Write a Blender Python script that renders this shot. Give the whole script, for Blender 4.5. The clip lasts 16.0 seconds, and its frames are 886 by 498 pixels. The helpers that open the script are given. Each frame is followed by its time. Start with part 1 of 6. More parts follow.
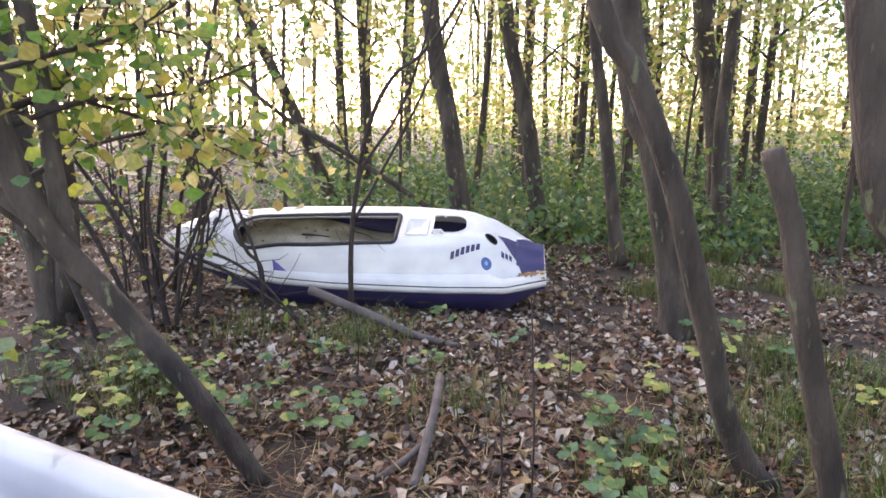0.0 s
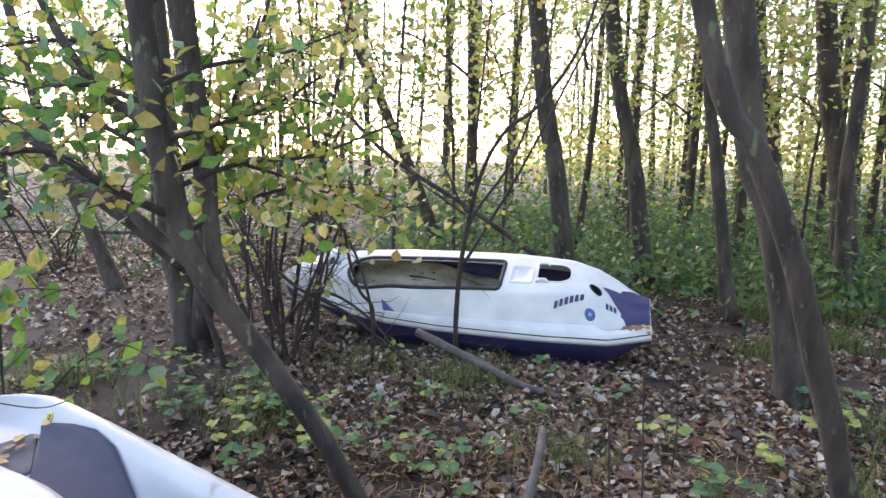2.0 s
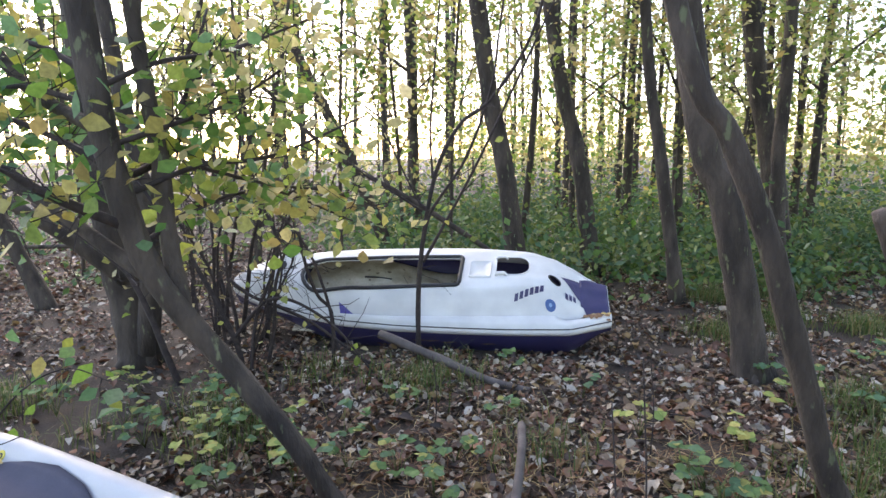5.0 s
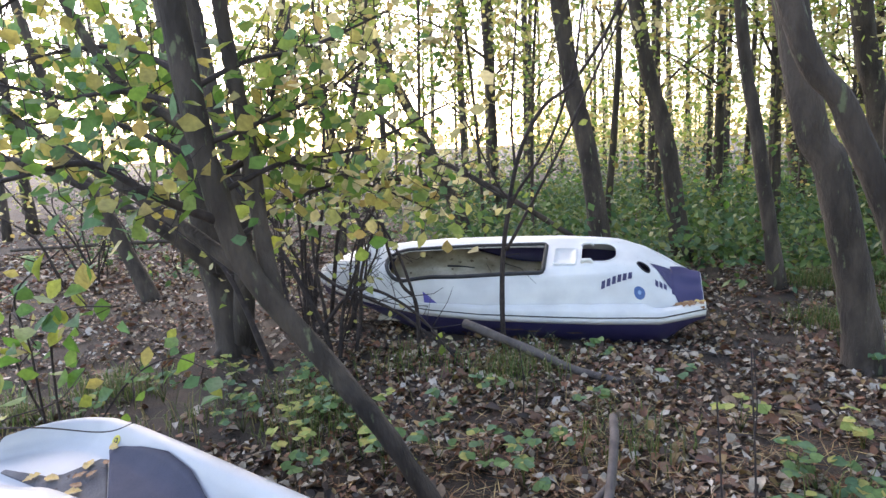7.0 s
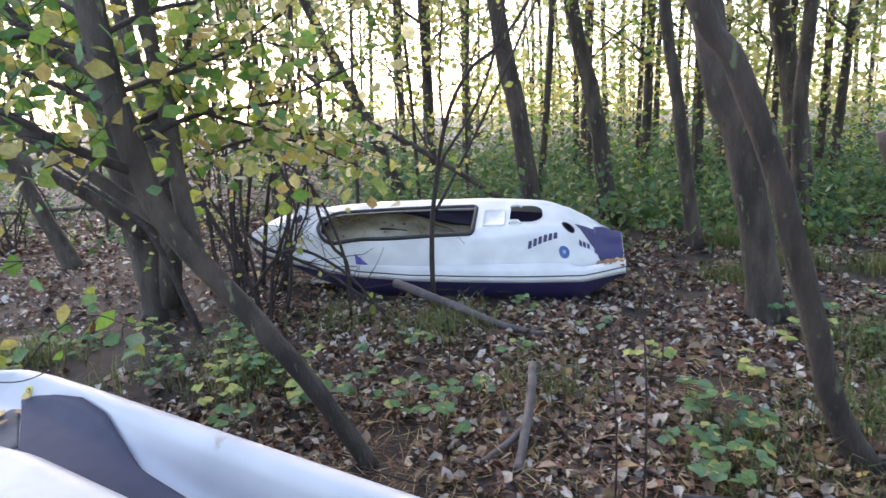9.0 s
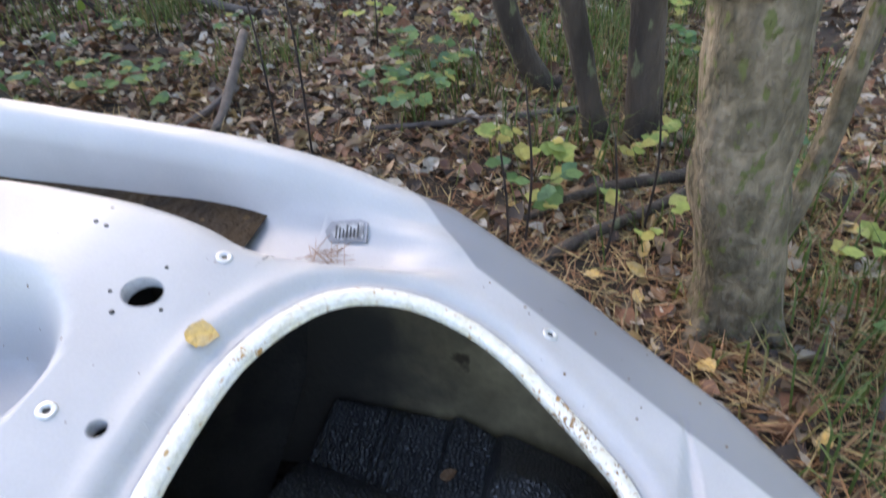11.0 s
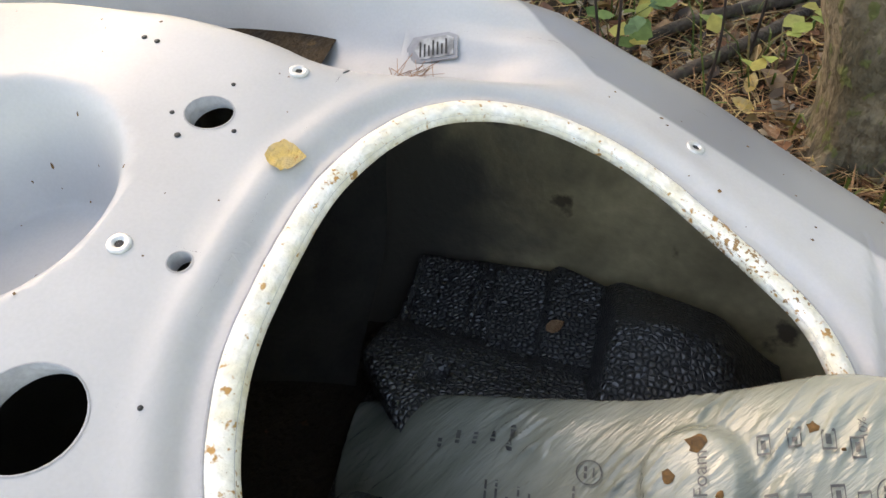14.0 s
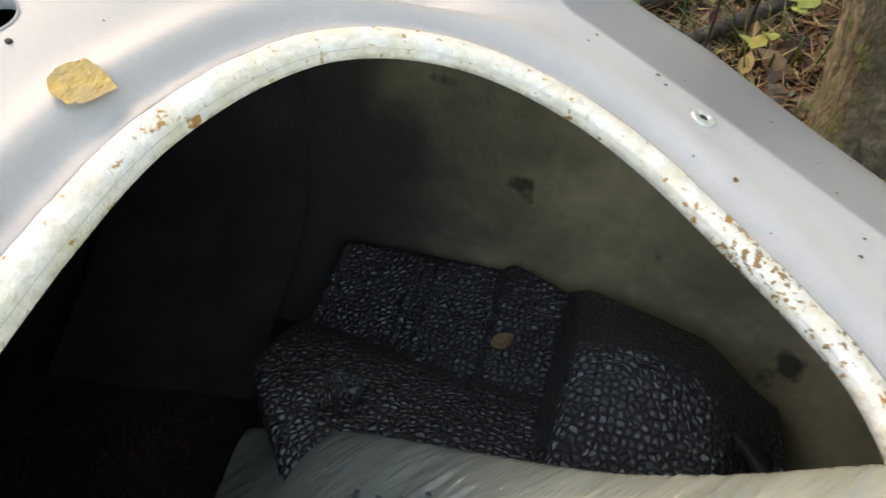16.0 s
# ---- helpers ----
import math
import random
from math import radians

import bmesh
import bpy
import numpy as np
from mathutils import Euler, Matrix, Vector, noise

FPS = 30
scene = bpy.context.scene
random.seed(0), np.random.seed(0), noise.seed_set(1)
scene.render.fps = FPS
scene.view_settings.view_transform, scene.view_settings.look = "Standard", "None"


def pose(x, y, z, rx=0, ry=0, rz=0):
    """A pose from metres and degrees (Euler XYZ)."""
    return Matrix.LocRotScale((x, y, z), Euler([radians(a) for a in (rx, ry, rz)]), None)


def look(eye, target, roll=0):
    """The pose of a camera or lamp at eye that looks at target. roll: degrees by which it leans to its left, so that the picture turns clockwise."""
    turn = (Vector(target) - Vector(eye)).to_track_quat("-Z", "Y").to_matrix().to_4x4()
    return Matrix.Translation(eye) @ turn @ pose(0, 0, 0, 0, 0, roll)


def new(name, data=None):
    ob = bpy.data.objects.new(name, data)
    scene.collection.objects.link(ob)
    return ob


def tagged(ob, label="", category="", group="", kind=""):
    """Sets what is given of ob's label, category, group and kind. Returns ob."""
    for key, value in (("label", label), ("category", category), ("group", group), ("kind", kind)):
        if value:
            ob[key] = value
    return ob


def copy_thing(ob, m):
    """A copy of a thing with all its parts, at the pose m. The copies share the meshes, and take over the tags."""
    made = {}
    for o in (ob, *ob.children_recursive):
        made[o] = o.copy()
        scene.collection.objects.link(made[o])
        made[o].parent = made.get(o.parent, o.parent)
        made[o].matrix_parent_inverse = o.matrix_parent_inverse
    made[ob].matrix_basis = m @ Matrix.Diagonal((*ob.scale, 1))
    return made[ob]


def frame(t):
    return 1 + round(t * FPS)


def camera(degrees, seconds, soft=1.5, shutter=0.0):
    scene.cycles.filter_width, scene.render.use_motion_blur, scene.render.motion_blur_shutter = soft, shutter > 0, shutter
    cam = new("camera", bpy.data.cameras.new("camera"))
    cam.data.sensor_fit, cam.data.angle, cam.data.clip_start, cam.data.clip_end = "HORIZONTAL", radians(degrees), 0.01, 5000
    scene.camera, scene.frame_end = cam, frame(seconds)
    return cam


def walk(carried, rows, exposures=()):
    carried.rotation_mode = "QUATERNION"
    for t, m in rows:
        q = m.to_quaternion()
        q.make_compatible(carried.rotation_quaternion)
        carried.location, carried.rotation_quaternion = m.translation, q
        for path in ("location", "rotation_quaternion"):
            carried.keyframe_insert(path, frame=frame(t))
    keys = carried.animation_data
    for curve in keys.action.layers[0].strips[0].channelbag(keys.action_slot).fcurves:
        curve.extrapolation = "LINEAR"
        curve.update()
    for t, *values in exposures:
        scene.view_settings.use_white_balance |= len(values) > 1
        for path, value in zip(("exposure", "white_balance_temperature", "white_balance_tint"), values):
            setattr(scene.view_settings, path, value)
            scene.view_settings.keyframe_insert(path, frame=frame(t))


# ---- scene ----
cam = camera(70.2, 16.0, shutter=0.25)
PATH = [
    (0, (-0.034, 0.206, 1.293), (-0.059, 2.168, 0.907), 0.6),
    (0.5, (-0.082, 0.164, 1.357), (-0.082, 2.146, 1.086), 0.4),
    (1, (-0.087, 0.177, 1.326), (-0.265, 2.154, 1.083), 0.8),
    (1.5, (-0.093, 0.199, 1.333), (-0.286, 2.163, 1.005), 0.4),
    (2, (-0.087, 0.094, 1.397), (-0.42, 2.045, 1.115), 1.5),
    (2.5, (-0.084, 0.128, 1.392), (-0.469, 2.066, 1.085), 0.6),
    (3, (-0.025, 0.141, 1.341), (-0.314, 2.101, 1.064), -0.8),
    (3.5, (-0.087, 0.051, 1.364), (-0.18, 2.027, 1.065), 1.1),
    (5.8, (-0.266, 0.193, 1.39), (-0.422, 2.168, 1.117), -1.1),
    (6, (-0.269, 0.183, 1.39), (-0.464, 2.157, 1.133), 1.3),
    (6.5, (-0.265, 0.195, 1.391), (-0.582, 2.137, 1.035), -0.5),
    (7, (-0.267, 0.185, 1.39), (-0.653, 2.121, 1.068), -2.8),
    (7.5, (-0.266, 0.19, 1.39), (-0.599, 2.127, 1.025), -2.3),
    (8, (-0.266, 0.19, 1.39), (-0.578, 2.124, 0.99), -2.8),
    (8.2, (-0.269, 0.18, 1.39), (-0.586, 2.115, 0.992), -3.0),
    (10.3, (0.22, 0.04, 1.13), (0.325, 1.929, 0.482), -2.8),
    (10.5, (0.278, 0.029, 1.112), (0.406, 1.849, 0.293), -3.6),
    (11, (0.301, 0.02, 0.99), (0.554, 1.615, -0.189), -2.8),
    (11.5, (0.287, 0.018, 0.887), (0.523, 1.395, -0.544), -2.7),
    (12, (0.292, 0.007, 0.819), (0.516, 1.237, -0.742), -2.9),
    (12.5, (0.287, 0.017, 0.808), (0.472, 1.22, -0.779), -4.6),
    (13, (0.268, 0.042, 0.812), (0.404, 1.271, -0.76), -7.1),
    (13.5, (0.246, 0.068, 0.847), (0.314, 1.449, -0.598), -9.7),
    (14, (0.226, 0.081, 0.857), (0.28, 1.477, -0.575), -10.0),
    (14.5, (0.229, 0.089, 0.848), (0.28, 1.469, -0.598), -10.3),
    (15, (0.231, 0.107, 0.834), (0.317, 1.491, -0.607), -7.0),
    (15.5, (0.301, 0.164, 0.756), (0.532, 1.529, -0.687), -1.7),
    (16, (0.282, 0.213, 0.722), (0.425, 1.55, -0.758), -4.1),
]
EXPO = [(0.0, 2.95, 7600, 29), (1.5, 2.7, 6950, 22), (8.2, 2.62, 7000, 21), (10.3, 2.72, 6150, 22), (11.0, 2.62, 7200, 19), (11.6, 2.52, 7900, 17), (12.3, 2.57, 9100, 17), (14.0, 2.55, 9200, 16), (16.0, 2.55, 9600, 15)]
walk(cam, [(t, look(eye, target, roll)) for t, eye, target, roll in PATH], EXPO)

# ---- world and light ----
SUN_EL, SUN_AZ = 30.0, -25.0      # degrees above the ground, degrees west of straight ahead
world = bpy.data.worlds.new("sky")
scene.world = world
world.use_nodes = True
wn = world.node_tree.nodes
sky = wn.new("ShaderNodeTexSky")
sky.sky_type, sky.sun_disc = "NISHITA", False
sky.sun_elevation, sky.sun_rotation = radians(SUN_EL), radians(SUN_AZ)
sky.air_density, sky.dust_density, sky.ozone_density = 1.0, 1.2, 1.0
world.node_tree.links.new(sky.outputs["Color"], wn["Background"].inputs["Color"])
wn["Background"].inputs["Strength"].default_value = 0.15
sun = new("sun", bpy.data.lights.new("sun", "SUN"))
sun.data.energy, sun.data.angle, sun.data.color = 0.5, radians(60), (1.0, 0.93, 0.84)
sun.matrix_world = look((0, 0, 20), (20 * math.sin(radians(-SUN_AZ)) , -20 * math.cos(radians(SUN_AZ)), 20 - 20 * math.tan(radians(SUN_EL))))


# ---- materials ----
def mat(name, a, b, scale=20.0, rough=0.7, bump=0.2, fine=150.0, speck=None, amount=0.0, metal=0.0, island=0.0, stops=(0.35, 0.65), dist=0.004, stretch=None, grain=0.82, turn=0.0, spec=0.5, crease=False):
    """Two colours mixed by noise at two scales, an optional third in specks, relief, and a shift per piece."""
    m = bpy.data.materials.new(name)
    m.use_nodes = True
    nt = m.node_tree
    n, l = nt.nodes, nt.links
    bsdf = n["Principled BSDF"]
    co = n.new("ShaderNodeTexCoord").outputs["Object"]
    if stretch:
        mp = n.new("ShaderNodeMapping")
        mp.vector_type = "TEXTURE"
        mp.inputs["Scale"].default_value = [1 / k for k in stretch]
        mp.inputs["Rotation"].default_value = (0, 0, radians(turn))
        l.new(co, mp.inputs["Vector"])
        co = mp.outputs["Vector"]

    def noise_at(sc, detail=6):
        t = n.new("ShaderNodeTexNoise")
        t.inputs["Scale"].default_value, t.inputs["Detail"].default_value = sc, detail
        l.new(co, t.inputs["Vector"])
        return t.outputs["Fac"]

    def ramp(src, lo, hi):
        r = n.new("ShaderNodeMapRange")
        r.inputs["From Min"].default_value, r.inputs["From Max"].default_value = lo, hi
        l.new(src, r.inputs["Value"])
        return r.outputs["Result"]

    def mix(f, c1, c2, kind="MIX"):
        x = n.new("ShaderNodeMix")
        x.data_type, x.blend_type = "RGBA", kind
        for sock, v in ((x.inputs[0], f), (x.inputs[6], c1), (x.inputs[7], c2)):
            if hasattr(v, "is_linked"):
                l.new(v, sock)
            elif isinstance(v, tuple):
                sock.default_value = (*v, 1.0)
            else:
                sock.default_value = v
        return x.outputs[2]

    big, small = noise_at(scale), noise_at(fine, 3)
    col = mix(ramp(big, *stops), a, b)
    col = mix(ramp(small, 0.3, 0.7), col, mix(1.0, col, (grain, grain, grain), "MULTIPLY"))
    if speck:
        col = mix(ramp(noise_at(scale * 2.7), 0.72 - amount, 0.78 - amount), col, speck)
    if island:
        g = n.new("ShaderNodeNewGeometry")
        hsv = n.new("ShaderNodeHueSaturation")
        l.new(col, hsv.inputs["Color"])
        l.new(ramp_to(n, l, g.outputs["Random Per Island"], 1 - island, 1 + island), hsv.inputs["Value"])
        col = hsv.outputs["Color"]
    l.new(col, bsdf.inputs["Base Color"])
    r = n.new("ShaderNodeMapRange")
    r.inputs["To Min"].default_value, r.inputs["To Max"].default_value = max(0.03, rough - 0.1), min(1.0, rough + 0.1)
    l.new(big, r.inputs["Value"])
    l.new(r.outputs["Result"], bsdf.inputs["Roughness"])
    bsdf.inputs["Metallic"].default_value = metal
    bsdf.inputs["Specular IOR Level"].default_value = spec
    if bump:
        bp = n.new("ShaderNodeBump")
        bp.inputs["Strength"].default_value, bp.inputs["Distance"].default_value = bump, dist
        if crease:
            a, b = n.new("ShaderNodeMath"), n.new("ShaderNodeMath")
            a.operation, b.operation = "SUBTRACT", "ABSOLUTE"
            a.inputs[1].default_value = 0.5
            l.new(small, a.inputs[0])
            l.new(a.outputs[0], b.inputs[0])
            small = b.outputs[0]
        l.new(small, bp.inputs["Height"])
        l.new(bp.outputs["Normal"], bsdf.inputs["Normal"])
    return m


def ramp_to(n, l, src, lo, hi):
    r = n.new("ShaderNodeMapRange")
    r.inputs["To Min"].default_value, r.inputs["To Max"].default_value = lo, hi
    l.new(src, r.inputs["Value"])
    return r.outputs["Result"]


def two_tone(m, colour):
    """A darker paint on the outer shoulders of the bow, beyond a curved line."""
    n, l = m.node_tree.nodes, m.node_tree.links
    bsdf = n["Principled BSDF"]
    old = bsdf.inputs["Base Color"].links[0].from_socket
    sep = n.new("ShaderNodeSeparateXYZ")
    l.new(n.new("ShaderNodeTexCoord").outputs["Object"], sep.inputs[0])

    def op(kind, a, b=0.0):
        x = n.new("ShaderNodeMath")
        x.operation = kind
        for sock, v in zip(x.inputs, (a, b)):
            if isinstance(v, float):
                sock.default_value = v
            else:
                l.new(v, sock)
        return x.outputs[0]

    y, x = op("ABSOLUTE", sep.outputs["Y"]), op("ADD", sep.outputs["X"], 0.02)
    line = op("SUBTRACT", 0.355, op("MINIMUM", op("MULTIPLY", x, 0.5), op("MULTIPLY", x, 1.0)))
    f = n.new("ShaderNodeMapRange")
    f.inputs["From Min"].default_value, f.inputs["From Max"].default_value = 0.0, 0.006
    l.new(op("SUBTRACT", y, line), f.inputs["Value"])
    mx = n.new("ShaderNodeMix")
    mx.data_type = "RGBA"
    l.new(f.outputs["Result"], mx.inputs[0])
    l.new(old, mx.inputs[6])
    mx.inputs[7].default_value = (*colour, 1)
    l.new(mx.outputs[2], bsdf.inputs["Base Color"])


def leaf_mat(name, colours, rough=0.55, through_light=0.35):
    """Leaves: one of several colours a leaf, a lighter or darker cast, and light coming through."""
    m = bpy.data.materials.new(name)
    m.use_nodes = True
    nt = m.node_tree
    n, l = nt.nodes, nt.links
    bsdf = n["Principled BSDF"]
    g = n.new("ShaderNodeNewGeometry")
    cr = n.new("ShaderNodeValToRGB")
    cr.color_ramp.interpolation = "CONSTANT"
    els = cr.color_ramp.elements
    while len(els) < len(colours):
        els.new(0.5)
    for i, c in enumerate(colours):
        els[i].position = i / len(colours)
        els[i].color = (*c, 1)
    l.new(g.outputs["Random Per Island"], cr.inputs["Fac"])
    t = n.new("ShaderNodeTexNoise")
    t.inputs["Scale"].default_value = 60
    co = n.new("ShaderNodeTexCoord")
    l.new(co.outputs["Object"], t.inputs["Vector"])
    hsv = n.new("ShaderNodeHueSaturation")
    l.new(cr.outputs["Color"], hsv.inputs["Color"])
    l.new(ramp_to(n, l, t.outputs["Fac"], 0.55, 1.45), hsv.inputs["Value"])
    l.new(hsv.outputs["Color"], bsdf.inputs["Base Color"])
    bsdf.inputs["Roughness"].default_value = rough
    if through_light:
        tr = n.new("ShaderNodeBsdfTranslucent")
        l.new(hsv.outputs["Color"], tr.inputs["Color"])
        mx = n.new("ShaderNodeMixShader")
        mx.inputs[0].default_value = through_light
        l.new(bsdf.outputs[0], mx.inputs[1])
        l.new(tr.outputs[0], mx.inputs[2])
        l.new(mx.outputs[0], n["Material Output"].inputs["Surface"])
    return m


M_SOIL = mat("forest_soil", (0.02, 0.014, 0.009), (0.055, 0.036, 0.022), 6, 0.95, 0.8, 90, (0.16, 0.06, 0.03), 0.06, dist=0.02)
M_LITTER = leaf_mat("fallen_leaves", [(0.17, 0.10, 0.055), (0.10, 0.05, 0.03), (0.27, 0.18, 0.11), (0.32, 0.26, 0.19), (0.13, 0.06, 0.035), (0.20, 0.085, 0.04), (0.45, 0.40, 0.33), (0.05, 0.03, 0.02), (0.22, 0.14, 0.05), (0.06, 0.037, 0.024), (0.12, 0.055, 0.03), (0.40, 0.33, 0.24), (0.04, 0.026, 0.018)], 0.6, 0.12)
M_BARK = mat("bark", (0.088, 0.067, 0.051), (0.034, 0.026, 0.02), 9, 0.9, 0.9, 60, (0.12, 0.13, 0.07), 0.1, dist=0.012, stretch=(1, 1, 0.35))
M_BARK_PALE = mat("mossy_bark", (0.25, 0.20, 0.135), (0.12, 0.098, 0.06), 16, 0.9, 1.0, 55, (0.10, 0.11, 0.035), 0.14, dist=0.02, stretch=(1, 1, 0.6), stops=(0.4, 0.6), grain=0.5)
M_TWIG = mat("dark_twig", (0.05, 0.035, 0.03), (0.025, 0.018, 0.016), 30, 0.85, 0.4, 120)
M_POLE = mat("bare_wood", (0.14, 0.115, 0.10), (0.075, 0.06, 0.055), 12, 0.8, 0.7, 70, stretch=(1, 1, 0.3))
M_LEAF_Y = leaf_mat("autumn_leaves", [(0.44, 0.42, 0.12), (0.33, 0.38, 0.10), (0.50, 0.45, 0.20), (0.25, 0.33, 0.07), (0.56, 0.50, 0.27), (0.38, 0.29, 0.10), (0.20, 0.29, 0.06)], 0.5, 0.6)
M_LEAF_G = leaf_mat("green_leaves", [(0.10, 0.22, 0.04), (0.16, 0.28, 0.05), (0.30, 0.34, 0.06), (0.12, 0.24, 0.10), (0.42, 0.36, 0.10), (0.08, 0.17, 0.03)], 0.45, 0.55)
M_HERB = leaf_mat("herb_leaves", [(0.09, 0.17, 0.05), (0.13, 0.22, 0.07), (0.08, 0.15, 0.07), (0.30, 0.30, 0.08), (0.10, 0.19, 0.09)], 0.8, 0.3)
M_HERB_Y = leaf_mat("lime_leaves", [(0.30, 0.36, 0.09), (0.38, 0.40, 0.12), (0.22, 0.30, 0.08), (0.40, 0.36, 0.10)], 0.8, 0.3)
M_STRAW = leaf_mat("needle_straw", [(0.24, 0.12, 0.05), (0.34, 0.24, 0.12), (0.46, 0.33, 0.14), (0.18, 0.08, 0.03), (0.28, 0.15, 0.07)], 0.7, 0.0)
M_BUSH = leaf_mat("undergrowth_leaves", [(0.07, 0.14, 0.03), (0.10, 0.18, 0.04), (0.05, 0.10, 0.03), (0.16, 0.20, 0.05), (0.06, 0.13, 0.06)], 0.55, 0.35)
M_GRASS = leaf_mat("grass_blades", [(0.08, 0.13, 0.03), (0.12, 0.16, 0.04), (0.20, 0.17, 0.07), (0.06, 0.10, 0.02)], 0.6, 0.3)
M_GELCOAT = mat("weathered_silver_gelcoat", (0.47, 0.466, 0.46), (0.38, 0.377, 0.373), 3.5, 0.42, 0.02, 300, (0.30, 0.28, 0.24), -0.01, grain=0.95)
two_tone(M_GELCOAT, (0.20, 0.205, 0.215))
M_WHITE = mat("chalky_white_gelcoat", (0.76, 0.75, 0.71), (0.62, 0.61, 0.58), 4, 0.45, 0.02, 200, (0.40, 0.38, 0.34), -0.02, grain=0.95)
M_PURPLE = mat("purple_gelcoat", (0.035, 0.03, 0.10), (0.055, 0.045, 0.12), 5, 0.45, 0.05, 200, (0.12, 0.08, 0.05), 0.0)
M_MAT = mat("grey_purple_traction_mat", (0.06, 0.06, 0.085), (0.085, 0.082, 0.11), 8, 0.9, 0.6, 320, (0.14, 0.12, 0.10), -0.02)
# dark colour of the added skin that stands in for shade in the hull
M_SHADE_SKIN = mat("dark_shade_skin", (0.06, 0.053, 0.043), (0.035, 0.031, 0.026), 12, 0.7, 0.4, 120)
M_GRIME = mat("dirty_grey_mat", (0.16, 0.15, 0.15), (0.10, 0.095, 0.10), 14, 0.9, 0.5, 200, (0.07, 0.05, 0.035), 0.08)
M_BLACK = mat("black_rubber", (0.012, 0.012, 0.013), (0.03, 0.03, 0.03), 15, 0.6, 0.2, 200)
M_FIBRE = mat("dirty_fibreglass", (0.56, 0.50, 0.37), (0.30, 0.25, 0.16), 6, 0.6, 0.5, 60, (0.10, 0.065, 0.03), 0.1)
M_HULL = mat("bare_fibreglass_hull", (0.68, 0.545, 0.30), (0.30, 0.23, 0.12), 5, 0.55, 0.5, 60, (0.10, 0.065, 0.03), 0.07)
_n, _l = M_HULL.node_tree.nodes, M_HULL.node_tree.links
_t, _m = _n.new("ShaderNodeBsdfTranslucent"), _n.new("ShaderNodeMixShader")   # unpainted fibreglass lets light through
_t.inputs["Color"].default_value, _m.inputs[0].default_value = (0.5, 0.47, 0.36, 1), 0.01
_l.new(_n["Principled BSDF"].outputs[0], _m.inputs[1])
_l.new(_t.outputs[0], _m.inputs[2])
_l.new(_m.outputs[0], _n["Material Output"].inputs["Surface"])
_x, _t, _a, _r, _m = _n.new("ShaderNodeSeparateXYZ"), _n.new("ShaderNodeTexNoise"), _n.new("ShaderNodeMath"), _n.new("ShaderNodeMapRange"), _n.new("ShaderNodeMix")   # shade inside the hull put into the colour: darker aft, blotchy, spread forward
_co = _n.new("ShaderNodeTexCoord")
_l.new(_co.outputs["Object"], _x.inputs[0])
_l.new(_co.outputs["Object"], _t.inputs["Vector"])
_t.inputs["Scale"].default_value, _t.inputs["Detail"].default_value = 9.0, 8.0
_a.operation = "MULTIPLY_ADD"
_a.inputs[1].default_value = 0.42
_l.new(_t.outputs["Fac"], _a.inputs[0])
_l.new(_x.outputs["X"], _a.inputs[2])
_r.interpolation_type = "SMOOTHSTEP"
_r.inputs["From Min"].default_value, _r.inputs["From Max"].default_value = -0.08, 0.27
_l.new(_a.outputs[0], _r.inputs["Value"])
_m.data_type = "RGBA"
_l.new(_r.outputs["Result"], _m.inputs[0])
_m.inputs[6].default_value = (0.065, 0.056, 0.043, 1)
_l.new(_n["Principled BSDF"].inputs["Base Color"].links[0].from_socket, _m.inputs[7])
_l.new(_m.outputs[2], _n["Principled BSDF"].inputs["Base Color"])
M_MUD = mat("wet_mud", (0.02, 0.012, 0.006), (0.055, 0.032, 0.013), 14, 0.6, 0.9, 60, (0.10, 0.06, 0.025), 0.05, dist=0.01, spec=0.15)

M_FLAKE = mat("flaking_rim_paint", (0.84, 0.83, 0.78), (0.74, 0.70, 0.56), 45, 0.6, 0.9, 160, (0.42, 0.25, 0.09), 0.09, dist=0.003)
_n, _l = M_FLAKE.node_tree.nodes, M_FLAKE.node_tree.links   # patches of rust and grime where the paint has gone
_b = _n["Principled BSDF"]
for _big, _fine, _lo, _col in ((11.0, 120.0, 1.115, (0.40, 0.21, 0.06)), (16.0, 200.0, 1.215, (0.27, 0.155, 0.06))):
    _co, _s, _m = _n.new("ShaderNodeTexCoord"), _n.new("ShaderNodeMath"), _n.new("ShaderNodeMix")
    _s.operation = "ADD"
    for _k, _sc in enumerate((_big, _fine)):
        _t = _n.new("ShaderNodeTexNoise")
        _t.inputs["Scale"].default_value = _sc
        _l.new(_co.outputs["Object"], _t.inputs["Vector"])
        _l.new(_t.outputs["Fac"], _s.inputs[_k])
    _r = _n.new("ShaderNodeMapRange")
    _r.inputs["From Min"].default_value, _r.inputs["From Max"].default_value = _lo, _lo + 0.07
    _x, _w = _n.new("ShaderNodeSeparateXYZ"), _n.new("ShaderNodeMath")   # worse towards the bow
    _w.operation = "MULTIPLY_ADD"
    _w.inputs[1].default_value = 0.4
    _l.new(_co.outputs["Object"], _x.inputs[0])
    _l.new(_x.outputs["X"], _w.inputs[0])
    _l.new(_s.outputs[0], _w.inputs[2])
    _l.new(_w.outputs[0], _r.inputs["Value"])
    _m.data_type = "RGBA"
    _m.inputs[7].default_value = (*_col, 1)
    _l.new(_r.outputs["Result"], _m.inputs[0])
    _l.new(_b.inputs["Base Color"].links[0].from_socket, _m.inputs[6])
    _l.new(_m.outputs[2], _b.inputs["Base Color"])
M_SEAL = mat("grey_hatch_groove", (0.40, 0.40, 0.41), (0.30, 0.30, 0.30), 30, 0.6, 0.2, 200)
M_STEEL = mat("pale_metal", (0.72, 0.72, 0.70), (0.6, 0.6, 0.58), 60, 0.35, 0.1, 300, metal=0.5)
